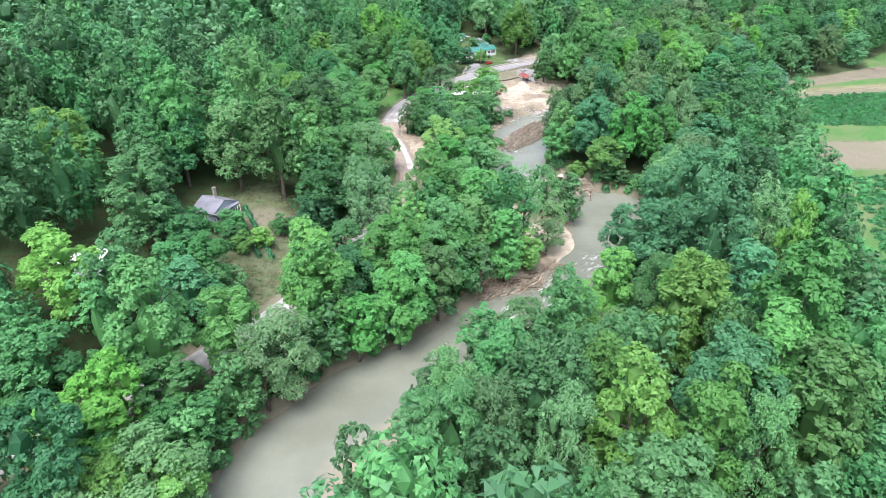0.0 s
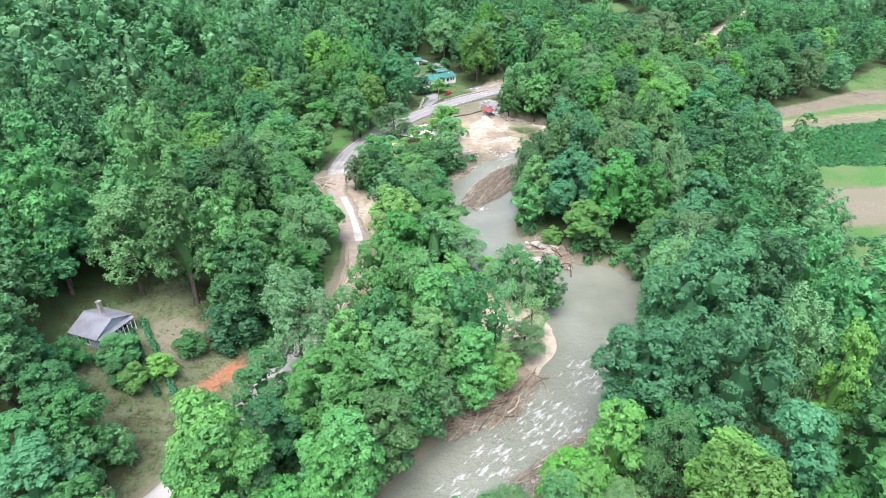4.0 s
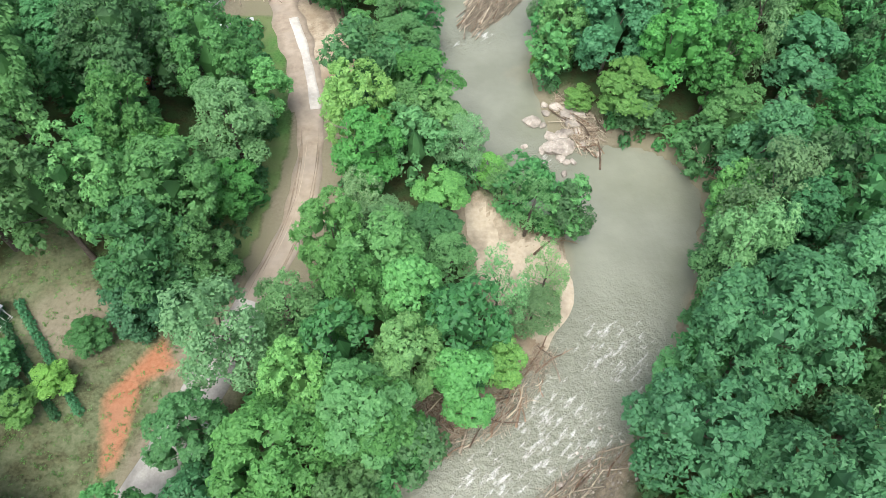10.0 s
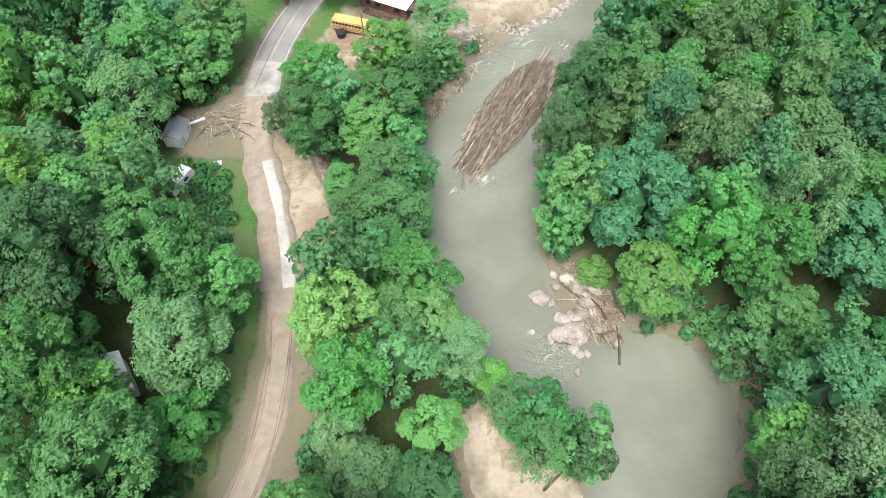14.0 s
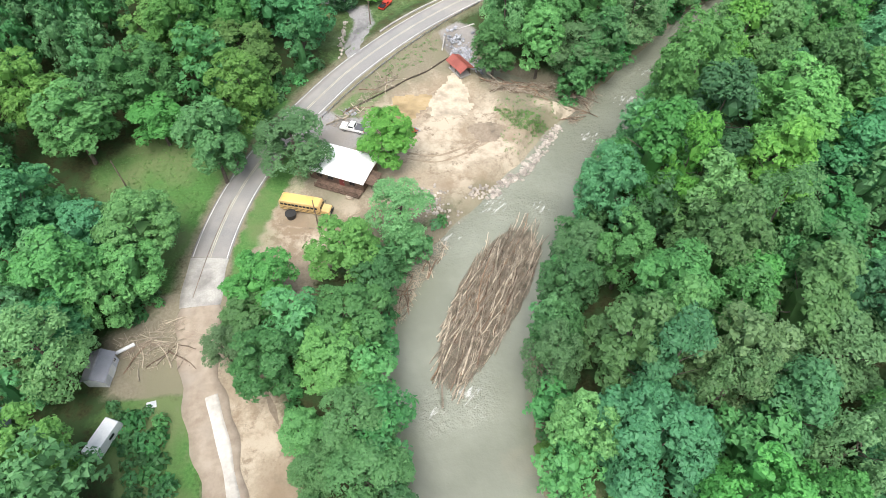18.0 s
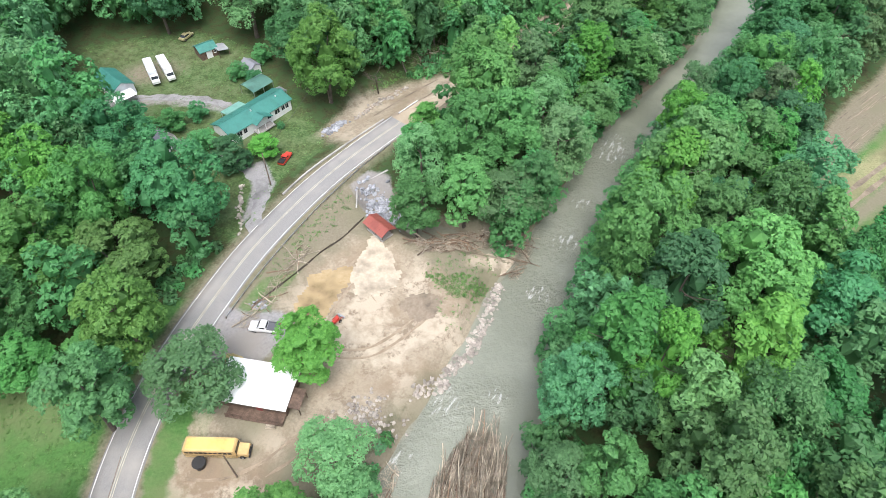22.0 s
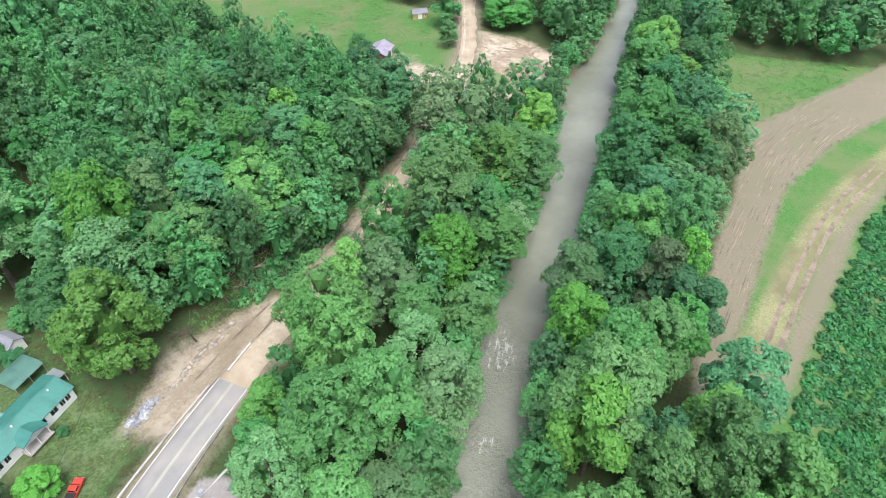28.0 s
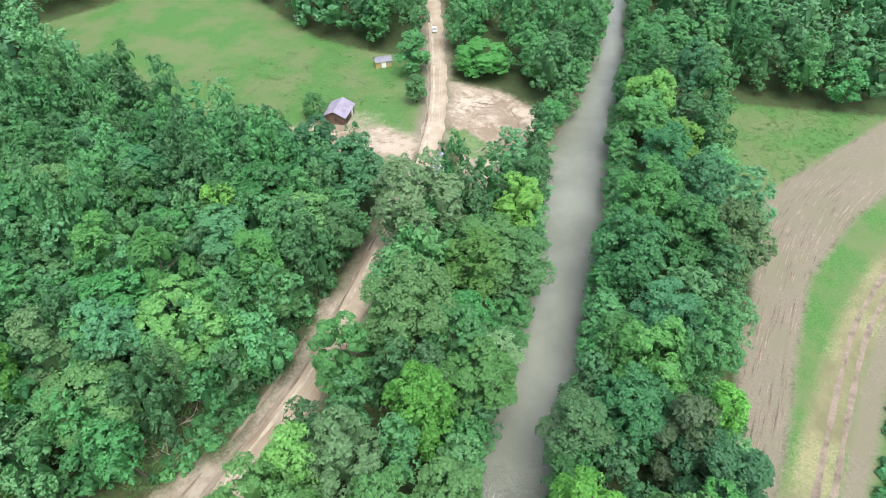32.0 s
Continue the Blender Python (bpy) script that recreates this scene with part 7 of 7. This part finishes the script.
# wheel tracks and scraped soil
def drape(name, line, half, mat, label="", z=0.03, parent=None):
    line = np.asarray(line, float)[:, :2]
    d = np.gradient(line, axis=0)
    d /= np.linalg.norm(d, axis=1)[:, None] + 1e-9
    nrm = np.stack([-d[:, 1], d[:, 0]], -1)
    k = np.arange(len(line))
    hw = half * (1 + 0.35 * np.sin(k * 0.8) * np.sin(k * 0.31 + 1)) * np.clip(np.minimum(k, len(line) - 1 - k) / 4 + 0.15, 0, 1)
    rows = []
    for o in (-1, 0, 1):
        q = line + nrm * (hw * o)[:, None]
        rows.append(np.column_stack([q, terrain(q[:, 0], q[:, 1]) + z - (0.03 if o == 0 else 0)]))
    V = np.stack(rows, 1)
    idx = np.arange(V.shape[0] * 3).reshape(-1, 3)
    f = np.stack([idx[:-1, :-1], idx[:-1, 1:], idx[1:, 1:], idx[1:, :-1]], -1).reshape(-1, 4)[:, ::-1]
    me = numpy_mesh(name, V.reshape(-1, 3), f)
    me.materials.append(mat)
    ob = new(name, me)
    if label:
        tagged(ob, label, "track", kind="structure")
    return ob


RUT = surface("damp_wheel_rut", (0.20, 0.158, 0.112), (0.275, 0.225, 0.165), 0.9, 1.5, 0.3, 0.4)
PALE_SAND = surface("dry_pale_sand", (0.42, 0.355, 0.26), (0.50, 0.435, 0.335), 0.95, 1.5, 0.3, 0.3)
OCHRE = surface("ochre_soil", (0.32, 0.235, 0.12), (0.42, 0.32, 0.18), 0.95, 1.2, 0.3, 0.3)


def offset_line(line, o):
    line = np.asarray(line, float)[:, :2]
    d = np.gradient(line, axis=0)
    d /= np.linalg.norm(d, axis=1)[:, None] + 1e-9
    return line + np.stack([-d[:, 1], d[:, 0]], -1) * o


for o, hw, m_, z in ((1.5, 0.3, RUT, 0.09), (-1.4, 0.25, RUT, 0.09), (0.4, 0.3, PALE_SAND, 0.1)):
    drape("mud_track", np.column_stack([offset_line(stretch(128, 163), o)]), hw, m_, "wheel rut in the mud on the road", z)
for o in (1.0, -1.0, 2.4):
    drape("dirt_track", offset_line(stretch(303, 430), o), 0.3, RUT if o > 2 else PALE_SAND, "wheel track on the dirt road", 0.12)


def sheet(name, pts, mat, label, z=0.05, step=0.5):
    """A thin layer of sand or gravel lying on the ground inside an outline."""
    a_ = np.array(pts, float)
    lo, hi = a_.min(0) - 1, a_.max(0) + 1
    me, _ = grid_mesh(name, np.arange(lo[0], hi[0], step), np.arange(lo[1], hi[1], step),
                      lambda X, Y: terrain(X, Y) + z * np.clip(1.5 - (poly(X, Y, pts) + 0.6 + 0.5 * wobble(X, Y, 0.9, 4)), -2, 1), lambda X, Y: poly(X, Y, pts) + 0.5 * wobble(X, Y, 0.9, 4) < 0)
    me.materials.append(mat)
    me.polygons.foreach_set("use_smooth", np.ones(len(me.polygons), bool))
    return tagged(new(name, me), label, "sand", kind="structure")


sheet("sand_spit", SPIT, PALE_SAND, "smooth pale sand spit on the inside of the bend", 0.12)
sheet("ochre_patch", [(15.8, 253.4), (20.6, 259.8), (24.3, 260.6), (30.0, 259.4), (26.2, 256.6), (20.7, 250.5), (16.8, 249.7)], OCHRE, "scraped ochre subsoil on the lot", 0.05)
sheet("pale_patch", [(34.6, 265.7), (31.0, 262.6), (27.5, 257.8), (27.7, 251.8), (32.7, 251.8), (36.0, 253.9), (36.1, 260.2)], PALE_SAND, "dry pale sand heaped on the lot", 0.08)
sheet("damp_patch", [(34.6, 248.6), (39.0, 249.4), (41.8, 246.3), (38.6, 243.3), (35.2, 244.9)], RUT, "damp brown scrape on the lot", 0.04)
sheet("mouth_sand", [(55.8, 257.8), (61.8, 257.9), (63.2, 255.8), (57.7, 249.9), (53.7, 251.1)], PALE_SAND, "small pale sandbank at the creek mouth", 0.08)
LOT_RUT = surface("sandy_wheel_rut", (0.265, 0.205, 0.14), (0.335, 0.27, 0.19), 0.9, 1.5, 0.3, 0.4)
for pts, hw, m_ in (
    ([(14, 252), (20, 257), (26, 259), (31, 257), (33, 252)], 0.22, LOT_RUT), ([(15, 251), (21, 255.5), (26, 257.4), (30, 255.8), (31.6, 251)], 0.22, LOT_RUT), ([(15.6, 250), (21.6, 254.4), (26, 256), (29, 254.5), (30.4, 250)], 0.2, LOT_RUT),
    ([(17.5, 247), (21.5, 252), (26.5, 257), (31, 261.5)], 0.25, LOT_RUT), ([(18.6, 246.2), (22.6, 251), (27.6, 256), (32, 260.5)], 0.25, LOT_RUT), ([(16.4, 248), (20.4, 253), (25.5, 258), (30, 262.5)], 0.25, LOT_RUT),
    ([(6, 224), (12, 225.5), (17, 228)], 0.3, LOT_RUT), ([(-6, 228), (0, 226), (6, 226.5), (12, 229)], 0.25, LOT_RUT), ([(20, 243), (26, 241), (33, 243), (40, 247)], 0.25, LOT_RUT), ([(20, 241.2), (26, 239.2), (33, 241.2), (41, 245.2)], 0.25, LOT_RUT),
    ([(-9, 200), (-7, 194), (-5, 188)], 0.4, RUT), ([(20, 141), (22, 134), (25, 128), (28, 123)], 0.35, RUT), ([(17, 143), (18, 138), (19, 132)], 0.35, RUT),
    ([(160, 352), (170, 352), (178, 356), (181, 364), (176, 371)], 0.3, RUT), ([(160, 350), (171, 350), (180, 355), (183, 364), (178, 373)], 0.3, RUT),
    ([(42, 306), (50, 310), (58, 313)], 0.5, RUT), ([(70, 314), (80, 319), (92, 326)], 0.4, RUT), ([(44, 303), (54, 308), (64, 312)], 0.3, RUT),
    ([(-30, 203), (-26, 205), (-22, 204)], 0.5, RUT),
    ([(-22, 330), (-8, 329), (4, 324), (13, 317)], 1.3, GRAVELDRIVE), ([(-6, 313), (3, 302), (11, 297), (15, 288), (13, 279), (11, 273)], 1.5, GRAVELDRIVE),
):
    drape("soil_track", spline(pts, 0.7), hw, m_, "scraped and driven soil", 0.04)
for o in (-1.2, 1.3):
    drape("field_track", offset_line(spline([(119, 238), (141, 245), (164, 252), (184, 257), (215, 260)], 1.5), o), 0.5, RUT, "bare soil track between straw rows", 0.04)


def furrow_mesh(name, line, area, count, mat, seed, label):
    """Short broken furrows along a field's working direction, in one mesh."""
    g = np.random.default_rng(seed)
    d = np.gradient(line[:, :2], axis=0)
    d /= np.linalg.norm(d, axis=1)[:, None]
    xs, ys = [a_[0] for a_ in area], [a_[1] for a_ in area]
    P_ = np.column_stack([g.uniform(min(xs), min(max(xs), 235), count * 3), g.uniform(min(ys), max(ys), count * 3)])
    P_ = P_[poly(P_[:, 0], P_[:, 1], area) < -1.2][:count]
    V, F = [], []
    for i, q in enumerate(P_):
        t_ = d[np.argmin(np.hypot(line[:, 0] - q[0], line[:, 1] - q[1]))]
        n_ = np.array([-t_[1], t_[0]])
        half, w = g.uniform(1.5, 4.5), g.uniform(0.06, 0.16)
        c = np.array([q - t_ * half, q + n_ * w, q + t_ * half, q - n_ * w])
        V.append(np.column_stack([c, terrain(c[:, 0], c[:, 1]) + g.uniform(0.06, 0.09)]))
        F.append([4 * i, 4 * i + 3, 4 * i + 2, 4 * i + 1])
    me = numpy_mesh(name, np.concatenate(V), np.array(F))
    me.materials.append(mat)
    return tagged(new(name, me), label, "furrow", kind="stuff")


WORKING_LINE = spline([(116, 246), (130, 252), (150, 260), (172, 268), (200, 277), (230, 280), (275, 279)], 1.5)
PALE_SOIL = surface("dry_soil_crumb", (0.24, 0.19, 0.135), (0.31, 0.255, 0.185), 0.95, 1.5, 0.3, 0.3)
furrow_mesh("field_furrows", WORKING_LINE, SOIL, 260, PALE_SOIL, 61, "dry pale furrows in the bare tilled field")
furrow_mesh("field_furrows", WORKING_LINE, SOIL, 160, surface("damp_soil", (0.14, 0.112, 0.08), (0.19, 0.155, 0.115), 0.95, 1.5, 0.3, 0.3), 62, "damp dark furrows in the bare tilled field")

# bare trees
def bare_tree(x, y, h, lean, ang, seed, label, mat=DEADWOOD, z=None):
    g = np.random.default_rng(seed)
    t = thing("bare_tree", Matrix.Translation((x, y, height(x, y) - 0.3 if z is None else z)) @ Matrix.Rotation(radians(ang), 4, "Z") @ Matrix.Rotation(radians(lean), 4, "Y"), label, "tree")
    part("trunk", numpy_mesh("bare_trunk", *tube([(0, 0, 0), (0.1, 0, h * 0.4), (0, 0.1, h * 0.75), (0.1, 0, h)], (0.22, 0.17, 0.1, 0.03), 7)), mat, t)
    for i in range(14):
        zz = h * g.uniform(0.4, 0.95)
        a = g.uniform(0, 6.28)
        l_ = g.uniform(1.2, 3.0)
        p = np.array([0, 0, zz])
        q = p + [math.cos(a) * l_ * 0.6, math.sin(a) * l_ * 0.6, l_ * 0.5]
        e = q + [math.cos(a + 0.4) * l_ * 0.5, math.sin(a + 0.4) * l_ * 0.5, l_ * 0.6]
        e2 = q + [math.cos(a - 0.7) * l_ * 0.5, math.sin(a - 0.7) * l_ * 0.5, l_ * 0.4]
        part("branch", numpy_mesh("bare_branch", *joined([tube([p, q, e], (0.07, 0.05, 0.015), 5), tube([q, (q + e2) / 2, e2], (0.045, 0.03, 0.012), 4)])), mat, t)
    return t


bare_tree(-2, 147, 17, 3, 30, 201, "dead grey tree standing bare among green crowns")
bare_tree(62, 153, 8, 68, 200, 202, "fallen bleached tree hanging over the pool")
bare_tree(66, 324.5, 13, 8, 10, 203, "thin pine trunk with few branches at the wood's edge")
bare_tree(57, 316.5, 9, 20, 140, 204, "broken leaning trunk at the wood's edge", BARK)
bare_tree(145, 338, 11, 0, 0, 205, "nearly leafless pale tree beside the washout")
bare_tree(48, 312, 9, 25, 250, 206, "bare leaning trunk beside the road bank", BARK)
bare_tree(70, 296, 16, 2, 50, 207, "pale bare-topped tree in the grove")
bare_tree(156, 280, 14, 0, 0, 208, "dead grey tree in the bank woods")


# low leafy growth: uncountable, joined meshes
def clump_arrays(seed, n=46, size=0.5):
    g = np.random.default_rng(seed)
    d = g.normal(0, 1, (n, 3))
    d[:, 2] = np.abs(d[:, 2])
    d /= np.linalg.norm(d, axis=1)[:, None]
    return leaf_cards(g, d * g.uniform(0.5, 1.0, n)[:, None], d, size, 0.5)


CLUMPS = [clump_arrays(300 + i, 80, 0.42) for i in range(5)]


def growth(name, P_, rmin, rmax, hmin, hmax, seed, label, category, mat, templates=None):
    g = np.random.default_rng(seed)
    templates = templates or CLUMPS
    Z_ = terrain(P_[:, 0], P_[:, 1])
    V, F, T, base = [], [], [], 0
    for (x, y), z in zip(P_, Z_):
        v, f = templates[int(g.integers(len(templates)))]
        a, r, h = g.uniform(0, 6.28), g.uniform(rmin, rmax), g.uniform(hmin, hmax)
        c, s = math.cos(a), math.sin(a)
        V.append(np.column_stack([(v[:, 0] * c - v[:, 1] * s) * r + x, (v[:, 0] * s + v[:, 1] * c) * r + y, v[:, 2] * h + z - 0.1]))
        F.append(f + base)
        T.append(np.full(len(v), g.random()))
        base += len(v)
    me = numpy_mesh(name, np.concatenate(V), np.concatenate(F))
    at = me.attributes.new("tint", "FLOAT", "POINT")
    at.data.foreach_set("value", np.concatenate(T).astype(np.float32))
    me.materials.append(mat)
    return tagged(new(name, me), label, category, kind="stuff")


LEAF_CROP = foliage("leaf_crop", (0.026, 0.11, 0.034), (0.075, 0.30, 0.09), tint=True, spread=0.2)
LEAF_GRASS = foliage("leaf_grass", (0.07, 0.16, 0.04), (0.14, 0.27, 0.075), tint=True, spread=0.25)
P_ = scatter(112, 262, 200, 264, 2.3, 31)
P_ = P_[poly(P_[:, 0], P_[:, 1], CROP) < 0]
growth("leafy_crop", P_, 1.3, 2.0, 0.9, 1.9, 32, "dense dark green leafy crop on the field", "crop", LEAF_CROP)
P_ = scatter(96, 152, 110, 166, 2.6, 33)
P_ = P_[poly(P_[:, 0], P_[:, 1], CROP_SOUTH) < 0]
growth("leafy_crop", P_, 1.2, 1.9, 0.7, 1.5, 34, "rows of leafy green crop on the south field", "crop", LEAF_CROP)

P_ = scatter(-70, 200, 45, 345, 2.3, 35)
d_ = chain(P_[:, 0], P_[:, 1], RIVER)
r_ = road_distance(P_[:, 0], P_[:, 1])
bare = np.min([poly(P_[:, 0], P_[:, 1], c) for c in (LOT, SANDBAR, POINT_BAR, GRAVEL_BAR, ROCK_POINT, SHOULDER, JUNCTION, SAND_NORTH, YARD, MEADOW_WEST, FIELD)], 0)
keep = ((d_ > 0.5) & (d_ < 6) & (bare > 0.5) & (r_ > 6)) | ((r_ > 6.5) & (r_ < 13) & (bare > 0.5) & (d_ > 1.5))
hy = poly(P_[:, 0], P_[:, 1], HOUSE_YARD)
P_ = P_[keep & (hy > 0)]
P_ = P_[(poly(P_[:, 0], P_[:, 1], CULVERT_HOLLOW) > 0.5) & (poly(P_[:, 0], P_[:, 1], WASH) > 0.8)]
growth("undergrowth", P_, 1.0, 2.0, 0.9, 3.0, 36, "tangled green undergrowth along banks and verges", "bushes", LEAF_WOODS)


def tufts(name, pts, n, seed, size=(0.25, 0.6), label="rough grass with taller weeds", clear=1.0):
    Q_ = inside_points(pts, n, seed)
    Q_ = Q_[(road_distance(Q_[:, 0], Q_[:, 1]) > 4.5) & (chain(Q_[:, 0], Q_[:, 1], RIVER) > 0.8)]
    small = [clump_arrays(330 + i, 22, 0.4) for i in range(4)]
    return growth(name, Q_, size[0], size[1], 0.15, 0.45, seed + 1, label, "grass", LEAF_GRASS, small)


tufts("grass_tufts", MEADOW_WEST, 700, 41)
tufts("grass_tufts", HOUSE_YARD, 900, 43)
tufts("grass_tufts", YARD, 900, 45)
tufts("grass_tufts", [(39.9, 254.6), (47.9, 250.6), (53.8, 246.8), (50.1, 243.7), (44.0, 246.5)], 420, 57, label="green weeds coming up through the sand")
tufts("grass_tufts", [(40, 240), (48, 238), (58, 249), (52, 256), (42, 256)], 260, 47, label="sparse weeds on the sandy river bank")
tufts("grass_tufts", [(6, 262), (16, 274), (30, 284), (34, 276), (24, 268), (12, 260)], 320, 49, label="sparse weeds on the washed road bank")
tufts("grass_tufts", [(204, 304), (236, 328), (268, 290), (226, 291), (205, 293)], 900, 51, (0.4, 0.9))
tufts("grass_tufts", [(108, 448), (120, 415), (136, 396), (160, 388), (176, 410), (166, 440)], 900, 53, (0.4, 0.9))
tufts("grass_tufts", [(45, 312), (60, 316), (74, 320), (92, 330), (86, 334), (66, 328), (50, 318)], 600, 55, (0.4, 1.0), "green weeds on the bank above the washed-out road")

# clipped hedge rows in the garden
for dx in (0.0, 2.4):
    hd = thing("hedge", Matrix.Identity(4), "low clipped hedge row in the garden", "hedge", "garden hedges")
    g4 = np.random.default_rng(int(60 + dx * 10))
    pcs = []
    for i in range(26):
        t = i / 25
        x, y = -47.4 + dx + t * 8.6, 125.5 + dx * 0.3 - t * 13.5
        v, f = CLUMPS[i % 5]
        pcs.append((v * [0.75, 0.75, 1.1] + [x, y, height(x, y)], f))
    part("leaves", numpy_mesh("hedge_leaves", *joined(pcs)), LEAF["deep"], hd)
